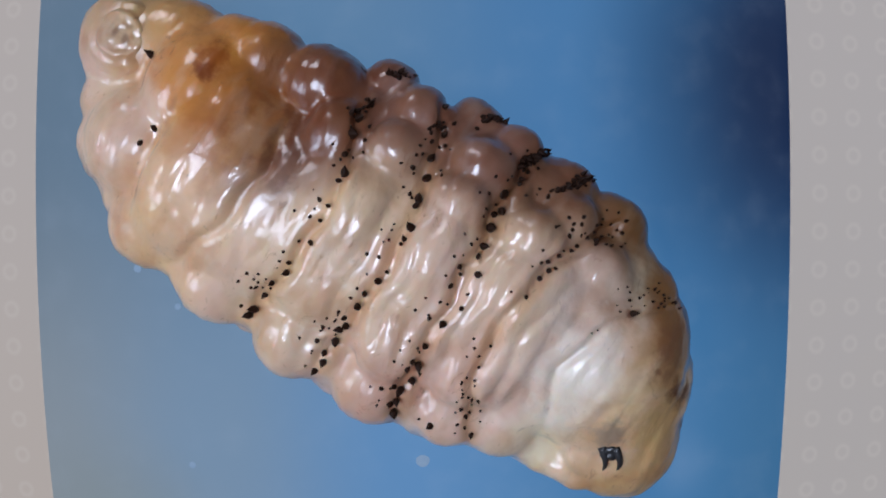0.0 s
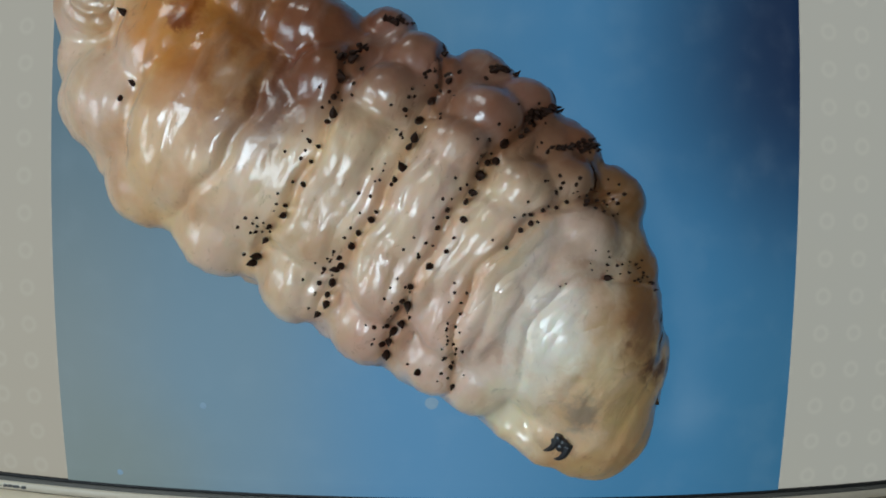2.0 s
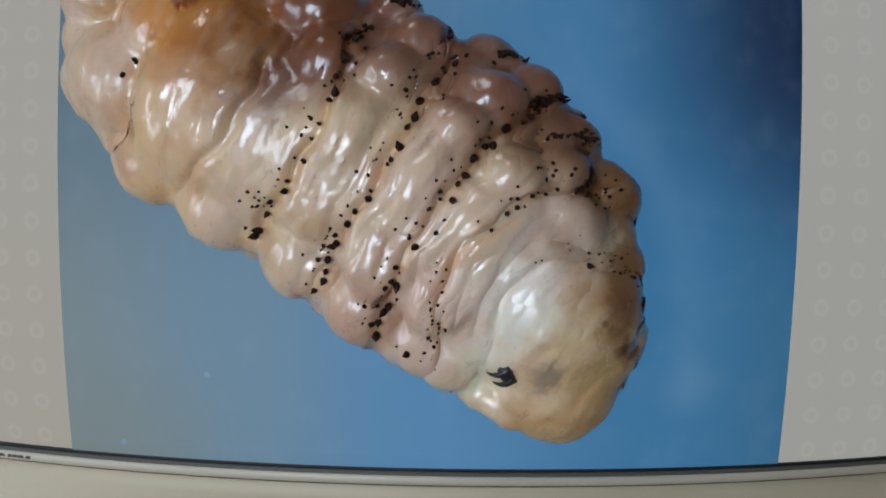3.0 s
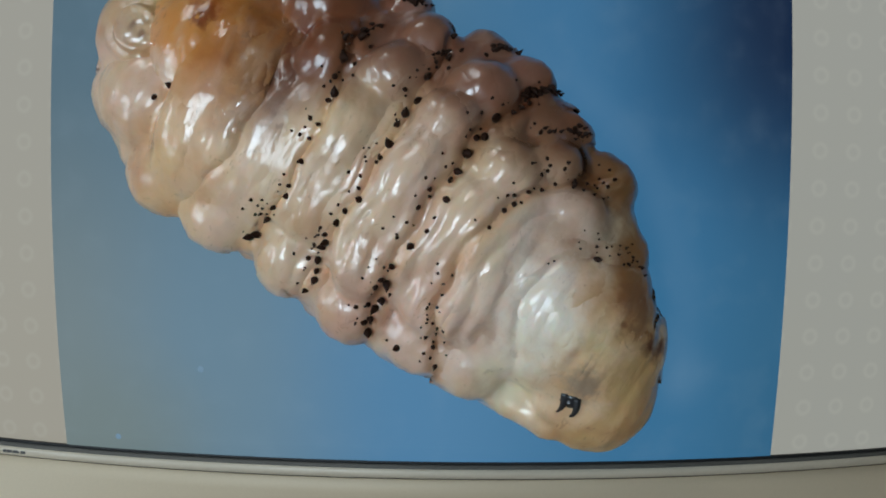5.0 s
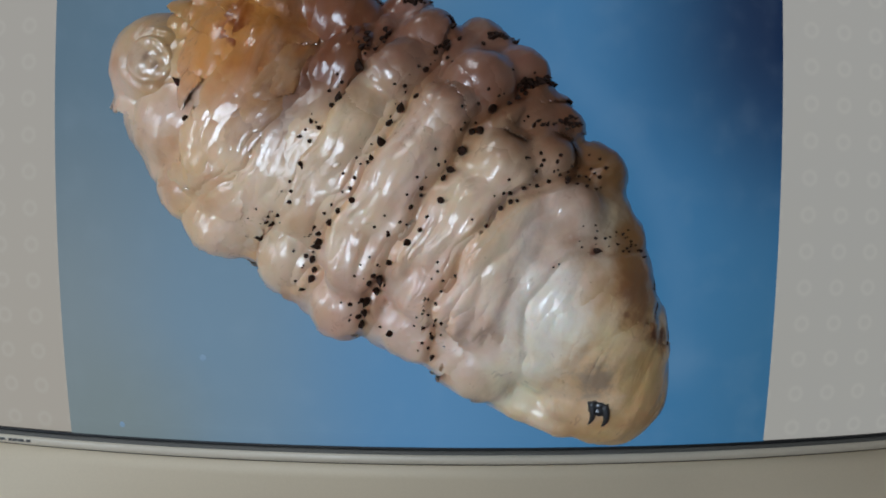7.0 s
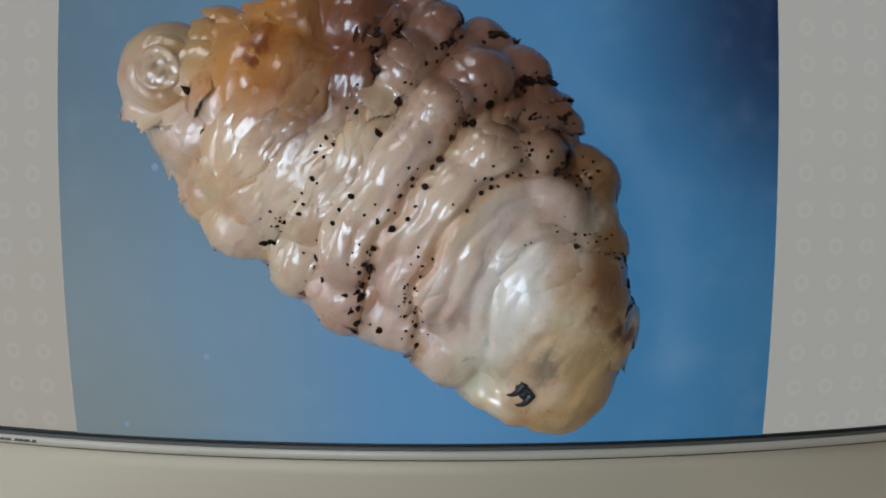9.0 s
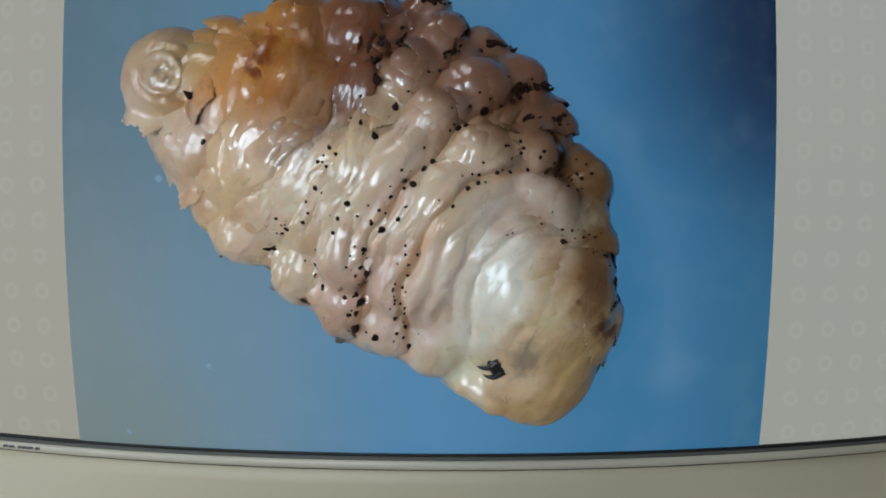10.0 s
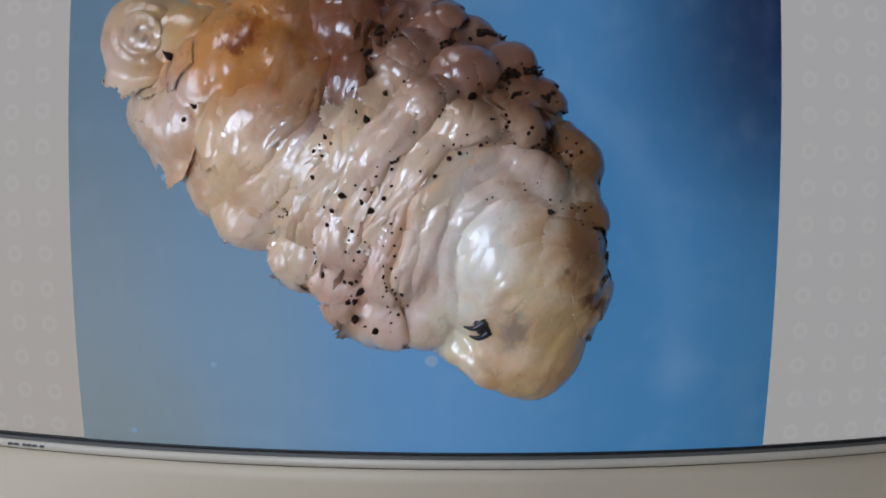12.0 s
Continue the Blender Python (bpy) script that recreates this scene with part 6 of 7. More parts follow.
    24: [(0, 1.4, 2.2, 0, -2.9), (0.5, 0, 0, 0, 0), (1, -1, -1.3, 0, 1.9), (1.5, 0, -3.3, 0, 2.6), (2, 0.1, -4.1, 0, 2.3), (2.5, 0.1, -5.8, 0, 1.3), (3, 0.2, -6.4, 0, 0.6), (5, 4.4, -8.3, 0.1, -2.2), (5.5, 5.9, -10.2, 0.1, -2.6), (6, 7, -12.7, 0.1, -1.7), (6.5, 7.6, -14, 0.1, -0.9), (7, 7.9, -13.5, 0.1, -0.4), (9, 12.6, -11.5, 0.1, -2.1), (9.5, 12.4, -10.1, 0.1, -3.3), (10, 12.6, -9.4, 0.1, -4.2), (10.5, 12.1, -7.7, 0.1, -4.3), (11, 11.6, -6.9, 0.1, -4.4), (11.5, 10.9, -6.7, 0.1, -4.9), (12, 9.7, -6.1, 0.1, -3.5)],
    25: [(0, 1.2, 1, 0, -2), (0.5, 0, 0, 0, 0), (1, -0.7, -0.5, 0, 1), (1.5, 0.3, -1.9, 0, 2.3), (2, 0.4, -2.5, 0, 2.5), (2.5, 0.2, -4.4, 0, 0.7), (3, 0.5, -5.3, 0, -0.4), (5, 1, -6.8, 0, -0.2), (5.5, 2, -7.8, 0, -0.5), (6, 2.6, -9.3, 0, -0.5), (6.5, 2.6, -9.8, 0, -0.7), (7, 2.3, -8.9, 0, -2), (9, 6.4, -9.7, 0, 3.4), (9.5, 5.9, -8.5, 0, 2), (10, 5.9, -7.7, 0, 0.2), (10.5, 5.3, -6.2, 0, -0.7), (11, 4.7, -5.3, 0, -1.9), (11.5, 4, -4.9, 0, -3), (12, 2.9, -4.5, 0, -3.4)],
    26: [(0, 1.1, 1.6, 0, -2.5), (0.5, 0, 0, 0, 0), (1, -0.7, -0.8, 0, 2.1), (1.5, 0.4, -2.6, 0, 3.6), (2, 0.5, -3.4, 0, 4.4), (2.5, 0.4, -5.1, 0, 4.4), (3, 0.6, -5.8, 0, 4.2), (5, 3.2, -6.9, 0, 0.9), (5.5, 4.3, -8.1, 0, 0.6), (6, 5.1, -9.7, 0, 0.6), (6.5, 5.4, -10.2, 0, 0.1), (7, 5.3, -9.1, 0, -1.5), (9, 9.5, -8.9, 0, -4.1), (9.5, 9, -7.5, 0, -5.9), (10, 8.7, -6.7, 0, -7.3), (10.5, 7.9, -5, 0, -8.9), (11, 7, -4.1, 0, -9.8), (11.5, 6, -3.7, 0, -10.6), (12, 4.9, -3.1, 0, -10.6)],
    27: [(0, 2.1, 0.7, 0, -0.1), (0.5, 0, 0, 0, 0), (1, -1.5, -0.5, 0, 0.3), (1.5, -1.4, -1.9, 0, 0.9), (2, -2.1, -2.8, 0, 0.9), (2.5, -3.3, -6.1, 0, -2), (3, -3.8, -7.8, 0, -2.4), (5, -2.2, -10.2, 0, 3.4), (5.5, -1.2, -11.8, 0, 3.6), (6, -0.7, -13.6, 0, 4.8), (6.5, -1.3, -14.6, 0, 5.6), (7, -2, -14.3, 0, 6.6), (9, -4.2, -12.8, 0, 6.9), (9.5, -5.6, -11.1, 0, 6.9), (10, -6.2, -9.7, 0, 6.7), (10.5, -7.3, -7.6, 0, 6.1), (11, -8.3, -6.8, 0, 3.5), (11.5, -9.3, -6.4, 0, 2), (12, -10.5, -6, 0, 2.1)],
    28: [(0, 1.8, 0.7, 0, -0.3), (0.5, 0, 0, 0, 0), (1, -1.1, -0.5, 0, 0.6), (1.5, -0.6, -1.9, 0, 1.6), (2, -0.9, -2.8, 0, 1.9), (2.5, -1.8, -5.5, 0, -0.7), (3, -2, -7, 0, -1.1), (5, -1.2, -8.7, 0, -2.2), (5.5, -0.3, -10.1, 0, -3.1), (6, 0.1, -11.9, 0, -2.9), (6.5, -0.5, -12.7, 0, -3.3), (7, -1.2, -12.4, 0, -3.4), (9, -0.8, -10.3, 0, -4.6), (9.5, -1.8, -9.2, 0, -0.7), (10, -2.1, -8.4, 0, 2.7), (10.5, -2.9, -6.9, 0, 5.8), (11, -3.8, -6.2, 0, 5.9), (11.5, -4.6, -6.1, 0, 7), (12, -5.8, -5.7, 0, 7.3)],
    29: [(0, 3.3, 1.8, 0, 2.6), (0.5, 0, 0, 0, 0), (1, -1.1, -1.5, 0, -1.4), (1.5, -0.8, -3.4, 0, -1.1), (2, -1.1, -4.8, 0, -0.3), (2.5, -2.5, -9.2, 0, 0.9), (3, -2.7, -11.1, 0, 2.9), (5, -3.1, -11.9, 0, -3.5), (5.5, -1.9, -12.8, 0, -5.3), (6, -1.8, -13.4, 0, -5.8), (6.5, -2.9, -13.4, 0, -6.6), (7, -4.5, -12.4, 0, -7.9), (9, -8.9, -13.4, 0, 2.4), (9.5, -11, -12.9, 0, 6), (10, -11.7, -12.5, 0, 9.7), (10.5, -12.6, -11.4, 0, 13.2), (11, -13, -11.8, 0, 16.1), (11.5, -13.3, -12.3, 0, 18.7), (12, -15, -11.9, 0, 19.6)],
    30: [(0, 3.5, 1.5, 0, 2.6), (0.5, 0, 0, 0, 0), (1, -1.4, -1.2, 0, -1.8), (1.5, -1, -2.9, 0, -2.1), (2, -1.3, -4.2, 0, -2.1), (2.5, -2.6, -8.4, 0, -2), (3, -2.7, -10.3, 0, -1), (5, -3, -10.9, 0, -1.6), (5.5, -2.1, -11.9, 0, -1.9), (6, -2, -12.7, 0, -1), (6.5, -3.2, -12.8, 0, -0.4), (7, -4.9, -11.9, 0, -0.2), (9, -7.6, -13.8, 0, 10.2), (9.5, -9.1, -13.4, 0, 11.8), (10, -9.3, -13.1, 0, 13.5), (10.5, -9.8, -12, 0, 15), (11, -9.9, -12.4, 0, 16), (11.5, -9.9, -13, 0, 16.8), (12, -11.4, -12.6, 0, 17.5)],
    31: [(0, 3, 2.8, 0, 1.2), (0.5, 0, 0, 0, 0), (1, -1.2, -3, 0, -2.6), (1.5, -1.6, -5.9, 0, -4.4), (2, -3.1, -8, 0, -6.1), (2.5, -7.1, -12.6, 0, -6.1), (3, -9.4, -14.7, 0, -3.7), (5, -0.7, -14.5, 0, -0.9), (5.5, 2.5, -16, 0, -2.7), (6, 3.9, -16.8, 0, -3.7), (6.5, 4.1, -17, 0, -4.7), (7, 3.6, -16.7, 0, -6.6), (9, -5.7, -18.2, 0, -8.7), (9.5, -9.9, -16.6, 0, -6), (10, -12.6, -15.2, 0, -2.7), (10.5, -15.1, -12.9, 0, 2), (11, -17, -12.1, 0, 6.3), (11.5, -18.2, -11.4, 0, 11), (12, -20.3, -10.7, 0, 12.1)],
    32: [(0, 2.9, 3, 0, 1), (0.5, 0, 0, 0, 0), (1, -1.6, -3.7, 0, -3.9), (1.5, -2.5, -7.1, 0, -6.8), (2, -4.8, -9.7, 0, -9.4), (2.5, -9.8, -14.2, 0, -8.8), (3, -12.7, -15.8, 0, -5.2), (5, 0.1, -14.7, 0, -0.4), (5.5, 3.9, -16.4, 0, -0.3), (6, 5.7, -17.4, 0, 0.2), (6.5, 6.4, -17.8, 0, 0.8), (7, 6.4, -17.9, 0, 0.3), (9, -5.4, -20.6, 0, -5.3), (9.5, -10.3, -18.5, 0, -4.2), (10, -13.5, -16.5, 0, -3.6), (10.5, -16.3, -13.5, 0, -1.4), (11, -18.7, -12, 0, -0.8), (11.5, -20.1, -10.7, 0, -0.5), (12, -22.2, -9.9, 0, 0.3)],
    33: [(0, 2.6, 3.1, 0, 1), (0.5, 0, 0, 0, 0), (1, -1.3, -4.2, 0, -4.1), (1.5, -2.1, -8, 0, -7), (2, -4.4, -10.8, 0, -9.6), (2.5, -9.9, -15.3, 0, -8.9), (3, -13.3, -16.4, 0, -5.4), (5, 0.6, -14.7, 0, -1.5), (5.5, 4.6, -16.4, 0, -0.4), (6, 6.5, -17.3, 0, 1), (6.5, 7.3, -17.5, 0, 2.5), (7, 7.4, -17.7, 0, 2.9), (9, -5.3, -21.4, 0, -2.7), (9.5, -10.5, -19.1, 0, -2.6), (10, -13.9, -17.1, 0, -3.3), (10.5, -17, -13.9, 0, -2.4), (11, -19.5, -12.4, 0, -3.4), (11.5, -21, -11.2, 0, -4.7), (12, -23.2, -10.3, 0, -4)],
    34: [(0, 4.1, 1.7, 0, -0.6), (0.5, 0, 0, 0, 0), (1, -2.1, -1.1, 0, -1.4), (1.5, -2.2, -3.1, 0, -3), (2, -2, -4, 0, -5.2), (2.5, -0.9, -6, 0.1, -7.3), (3, 0, -6.7, 0.1, -9.9), (5, 4.2, -4.1, 0.1, -12.4), (5.5, 7.5, -5.8, 0.2, -10), (6, 9.2, -8, 0.2, -6.8), (6.5, 10.8, -8.8, 0.2, -4.1), (7, 12.3, -8, 0.2, -2.4), (9, 16.2, -7.7, 0.3, 7.7), (9.5, 15.7, -6.5, 0.3, 7.8), (10, 15, -6.3, 0.3, 7.2), (10.5, 13.6, -5.5, 0.3, 5.9), (11, 12.4, -5.9, 0.3, 5.2), (11.5, 10.8, -6.4, 0.3, 4.6), (12, 9, -6.4, 0.3, 3.8)],
    35: [(0, 3.5, 1.5, 0, -0.7), (0.5, 0, 0, 0, 0), (1, -2, -1.3, 0, 0.3), (1.5, -2.2, -3.6, 0, 0.9), (2, -2.3, -5, 0, 0.8), (2.5, -1.5, -7.6, 0, 0.2), (3, -1, -8.9, 0, -0.4), (5, 1.7, -9.3, 0.1, -6.2), (5.5, 4.5, -10.6, 0.1, -7.7), (6, 5.9, -12.1, 0.1, -9), (6.5, 7, -12.3, 0.1, -11), (7, 8.1, -11.1, 0.1, -14), (9, 13.3, -11.5, 0.1, -2.2), (9.5, 13, -10.4, 0.1, -0.6), (10, 12.7, -10.5, 0.1, 1.1), (10.5, 11.5, -9.9, 0.1, 2.4), (11, 10.6, -10.5, 0.1, 3.9), (11.5, 9.4, -11.1, 0.1, 5.1), (12, 7.7, -11.2, 0.1, 4.9)],
    36: [(0, 2.6, 1, 0, 0.3), (0.5, 0, 0, 0, 0), (1, -1.3, -0.6, 0, -0.7), (1.5, -1.4, -2.4, 0, -0.7), (2, -1.4, -3.5, 0, -0.9), (2.5, -0.1, -5.6, 0, -2.4), (3, 0.7, -6.5, 0, -3.2), (5, 7.5, -4.4, 0, -4.9), (5.5, 9, -5.6, 0, -2.6), (6, 9.3, -7.1, 0, 0.1), (6.5, 9.5, -7.2, 0, 3), (7, 10.1, -6.2, 0, 5.5), (9, 12.2, -1.5, 0, 4), (9.5, 12.5, 0.6, 0, 3.2), (10, 12.6, 1.5, 0, 3.8), (10.5, 11.9, 3, 0, 4.1), (11, 11.7, 3.4, 0, 4.1), (11.5, 10.9, 3.7, 0, 4.6), (12, 9.3, 3.5, 0, 4.5)],
    37: [(0, 2.4, 0.9, 0, -0.1), (0.5, 0, 0, 0, 0), (1, -1.3, -0.8, 0, -1.4), (1.5, -1.5, -2.7, 0, -2.1), (2, -1.7, -3.9, 0, -2.8), (2.5, -0.7, -6.4, 0, -4.7), (3, -0.1, -7.5, 0, -5.8), (5, 5.4, -6.5, 0, -11.8), (5.5, 6.5, -7.3, 0, -10.7), (6, 6.5, -8.3, 0, -8.5), (6.5, 6.3, -7.8, 0, -6.2), (7, 6.5, -6.4, 0, -4.7), (9, 8.5, -3.3, 0, -13.7), (9.5, 8.5, -1.7, 0, -16.9), (10, 8.3, -1.1, 0, -18.7), (10.5, 7.4, 0.2, 0, -21.1), (11, 6.9, 0.3, 0, -23.7), (11.5, 5.9, 0.3, 0, -26), (12, 4.2, 0.1, 0, -25.6)],
    38: [(0, 2.6, 1, 0, 0.5), (0.5, 0, 0, 0, 0), (1, -1.8, -1, 0, -1), (1.5, -2.2, -3, 0, -1.4), (2, -2.7, -4.3, 0, -1.6), (2.5, -2.1, -7, 0, -3.2), (3, -1.9, -8.3, 0, -4.1), (5, 2.5, -8.1, 0, -7.6), (5.5, 3.7, -9.2, 0, -7.6), (6, 3.8, -10.6, 0, -7.3), (6.5, 3.8, -10.6, 0, -7.1), (7, 3.9, -9.4, 0, -7.7), (9, 6.4, -7.9, 0, -5.9), (9.5, 6.2, -6.4, 0, -6.8), (10, 6, -5.8, 0, -6.7), (10.5, 5.1, -4.7, 0, -6.8), (11, 4.6, -4.7, 0, -7.1), (11.5, 3.6, -4.8, 0, -7.2), (12, 2, -4.9, 0, -6.9)],
    39: [(0, 1.5, 0.7, 0, 1), (0.5, 0, 0, 0, 0), (1, -0.1, -0.7, 0, -0.2), (1.5, 0.5, -2.3, 0, 0.2), (2, 1, -3.2, 0, 0.5), (2.5, 2.9, -5.9, 0, -0.6), (3, 4, -6.9, 0, -0.7), (5, 4.8, -6.5, 0, -3.2), (5.5, 5.4, -7.2, 0, -3.3), (6, 5.1, -7.8, 0, -2.7), (6.5, 4.3, -6.8, 0, -2.5), (7, 4.2, -5.1, 0, -2.6), (9, 4.5, -4.6, 0, -3.9), (9.5, 3.6, -3.4, 0, -5.1), (10, 2.7, -2.9, 0, -5.9), (10.5, 1.2, -1.8, 0, -6.5), (11, 0, -2, 0, -7.1), (11.5, -1.6, -2.2, 0, -7.7), (12, -3.5, -2.1, 0, -7.2)],
    40: [(0, 1.3, 1, 0, 1.7), (0.5, 0, 0, 0, 0), (1, 0.5, -0.7, 0, -1.7), (1.5, 1.5, -2.1, 0, -2.8), (2, 2.4, -2.9, 0, -4.1), (2.5, 4.6, -5.9, 0, -6.8), (3, 6.1, -6.9, 0, -8.7), (5, 6.3, -5.7, 0, -11.6), (5.5, 7.2, -6.6, 0, -11.7), (6, 7.1, -7.3, 0, -11.6), (6.5, 6.6, -6.6, 0, -11.9), (7, 6.8, -5.1, 0, -12.6), (9, 7.8, -4.9, 0, -15), (9.5, 6.6, -3.7, 0, -14.8), (10, 5.5, -3.2, 0, -14.6), (10.5, 3.9, -2, 0, -14.1), (11, 2.5, -2.1, 0, -13.7), (11.5, 0.8, -2.2, 0, -13.1), (12, -1.2, -1.9, 0, -12.6)],
    41: [(0, 1.6, 0.9, 0, 1.7), (0.5, 0, 0, 0, 0), (1, -0.2, -0.8, 0, -2.4), (1.5, 0.2, -2.4, 0, -4.1), (2, 0.5, -3.3, 0, -5.7), (2.5, 2, -6.3, 0, -8.7), (3, 2.8, -7.4, 0, -10.7), (5, 2.1, -6.5, 0, -10.4), (5.5, 3, -7.5, 0, -10.1), (6, 3, -8.2, 0, -9.7), (6.5, 2.4, -7.6, 0, -9.6), (7, 2.5, -6, 0, -10.2), (9, 1.8, -5.7, 0, -12.8), (9.5, 0.4, -4.8, 0, -13.2), (10, -1, -4.5, 0, -13.3), (10.5, -2.8, -3.6, 0, -13.3), (11, -4.3, -3.9, 0, -13.3), (11.5, -6.2, -4.4, 0, -13), (12, -8.1, -4.2, 0, -12.7)],
    42: [(0, 2.1, 1, 0, 2.2), (0.5, 0, 0, 0, 0), (1, -1, -1, 0, -2.4), (1.5, -1.1, -2.7, 0, -3.7), (2, -1.4, -3.8, 0, -5.1), (2.5, -0.8, -7, 0, -7.8), (3, -0.6, -8.3, 0, -9.6), (5, -0.7, -8.1, 0, -4.8), (5.5, 0.2, -9.6, 0, -4.2), (6, 0.2, -10.9, 0, -3.8), (6.5, -0.5, -10.9, 0, -3.8), (7, -0.8, -9.8, 0, -4.7), (9, -2.8, -9.3, 0, -6), (9.5, -4.4, -8.1, 0, -6.4), (10, -5.6, -7.7, 0, -6), (10.5, -7.4, -6.5, 0, -5.6), (11, -8.8, -6.6, 0, -5.1), (11.5, -10.4, -7, 0, -4.1), (12, -12.3, -6.8, 0, -3.7)],
    43: [(0, 1, 1.7, 0, 2.3), (0.5, 0, 0, 0, 0), (1, 0.5, -1.5, 0, -6), (1.5, 1.4, -3.6, 0, -10.7), (2, 2, -5.1, 0, -14.6), (2.5, 3.6, -9.3, 0, -19.3), (3, 4.4, -11.2, 0, -22.5), (5, 5.8, -11.6, 0, -24.9), (5.5, 6.6, -12.7, 0, -23.4), (6, 6.3, -13.5, 0, -22), (6.5, 5.4, -13.2, 0, -21.3), (7, 5.2, -12.2, 0, -21), (9, 4.4, -12.1, 0, -31.8), (9.5, 2.3, -10, 0, -32.7), (10, 0.4, -8.6, 0, -33.2), (10.5, -1.9, -6.5, 0, -33.8), (11, -3.7, -5.8, 0, -34.1), (11.5, -5.9, -5, 0, -34), (12, -8.2, -4.5, 0, -34.1)],
    44: [(0, 1.4, 1.9, 0, 2.2), (0.5, 0, 0, 0, 0), (1, -0.7, -2.2, 0, -3.8), (1.5, -0.9, -4.9, 0, -6.4), (2, -1.3, -6.9, 0, -8.8), (2.5, -0.9, -11.7, 0, -12.1), (3, -1.2, -14, 0, -14), (5, 0.4, -13.9, 0, -12.3), (5.5, 1.6, -15.2, 0, -10.8), (6, 1.6, -16.1, 0, -9.3), (6.5, 1, -16, 0, -8.6), (7, 0.9, -15.2, 0, -8.6), (9, -3.1, -15.4, 0, -17), (9.5, -5.6, -13.4, 0, -18.4), (10, -7.8, -12, 0, -19.4), (10.5, -10.4, -9.9, 0, -20.2), (11, -12.5, -9.3, 0, -21), (11.5, -14.9, -8.5, 0, -21.3), (12, -17.2, -8, 0, -21.2)],
    45: [(0, 1.8, 1.7, 0, 2.4), (0.5, 0, 0, 0, 0), (1, -1.4, -2, 0, -1.9), (1.5, -2, -4.6, 0, -3), (2, -2.9, -6.5, 0, -3.9), (2.5, -3.2, -11.1, 0, -6.4), (3, -4, -13.4, 0, -7.5), (5, -1.9, -13.2, 0, -6.6), (5.5, -0.4, -14.8, 0, -5.7), (6, -0.1, -16, 0, -4.7), (6.5, -0.7, -16, 0, -4.6), (7, -0.8, -15.3, 0, -5.6), (9, -6.7, -14.5, 0, -12.1), (9.5, -9.8, -12.6, 0, -13.5), (10, -12.5, -11.2, 0, -14.2), (10.5, -15.5, -9.1, 0, -15.1), (11, -18.1, -8.5, 0, -15.8), (11.5, -20.8, -7.9, 0, -15.7), (12, -23.1, -7.4, 0, -15.8)],
    46: [(0, 1.2, 2.4, 0, 2.5), (0.5, 0, 0, 0, 0), (1, 0.6, -2.5, 0, -4.9), (1.5, 1.5, -5.3, 0, -8.6), (2, 2.2, -7.6, 0, -12.9), (2.5, 3.8, -13.1, 0, -18.1), (3, 4.2, -15.5, 0, -21.9), (5, 5.1, -13.9, 0, -14.5), (5.5, 6.2, -14.8, 0, -12.1), (6, 5.9, -15.4, 0, -9.9), (6.5, 4.9, -15, 0, -8.5), (7, 4.5, -14.3, 0, -8.1), (9, 3.5, -16.7, 0, -18.7), (9.5, 1.7, -15.2, 0, -20.8), (10, 0, -14.2, 0, -22), (10.5, -2.1, -12.3, 0, -22.6), (11, -3.5, -11.9, 0, -23.2), (11.5, -5.2, -11.4, 0, -23.6), (12, -7.5, -10.8, 0, -23.3)],
    47: [(0, 2, 2.5, 0, 2.5), (0.5, 0, 0, 0, 0), (1, -1.4, -2.5, 0, -4.7), (1.5, -2, -5.1, 0, -8.3), (2, -3, -7.2, 0, -13.1), (2.5, -3.6, -12.3, 0, -19.4), (3, -5, -14.3, 0, -24.5), (5, -1.3, -13, 0, -13.8), (5.5, 0.9, -14.5, 0, -10.5), (6, 1.5, -15.5, 0, -7.6), (6.5, 1.2, -15.5, 0, -5.5), (7, 1.1, -15.2, 0, -4.6), (9, -4.4, -15.4, 0, -17.8), (9.5, -7.7, -13.5, 0, -21.7), (10, -10.4, -12, 0, -24.4), (10.5, -13.5, -9.6, 0, -26.4), (11, -15.8, -8.8, 0, -28.3), (11.5, -18.1, -8, 0, -29.6), (12, -20.4, -7.3, 0, -29.6)],
    48: [(0, 1.7, 2.9, 0, 2.4), (0.5, 0, 0, 0, 0), (1, -0.1, -3.3, 0, -5.6), (1.5, 0.3, -6.6, 0, -9.7), (2, 0.5, -9.7, 0, -14.7), (2.5, 1.1, -16.1, 0, -19.9), (3, 0.4, -18.9, 0, -24.1), (5, 3.3, -16, 0, -17.6), (5.5, 5.1, -16.7, 0, -14.6), (6, 5, -16.8, 0, -11.9), (6.5, 4.1, -16.2, 0, -9.6), (7, 3.5, -15.4, 0, -8.2), (9, 1.5, -19.9, 0, -25), (9.5, -1.2, -18.3, 0, -27.1), (10, -3.2, -17, 0, -28.1), (10.5, -5.7, -14.5, 0, -28.7), (11, -7.4, -13.7, 0, -29.2), (11.5, -9.1, -13, 0, -29.2), (12, -11.3, -12.2, 0, -29)],
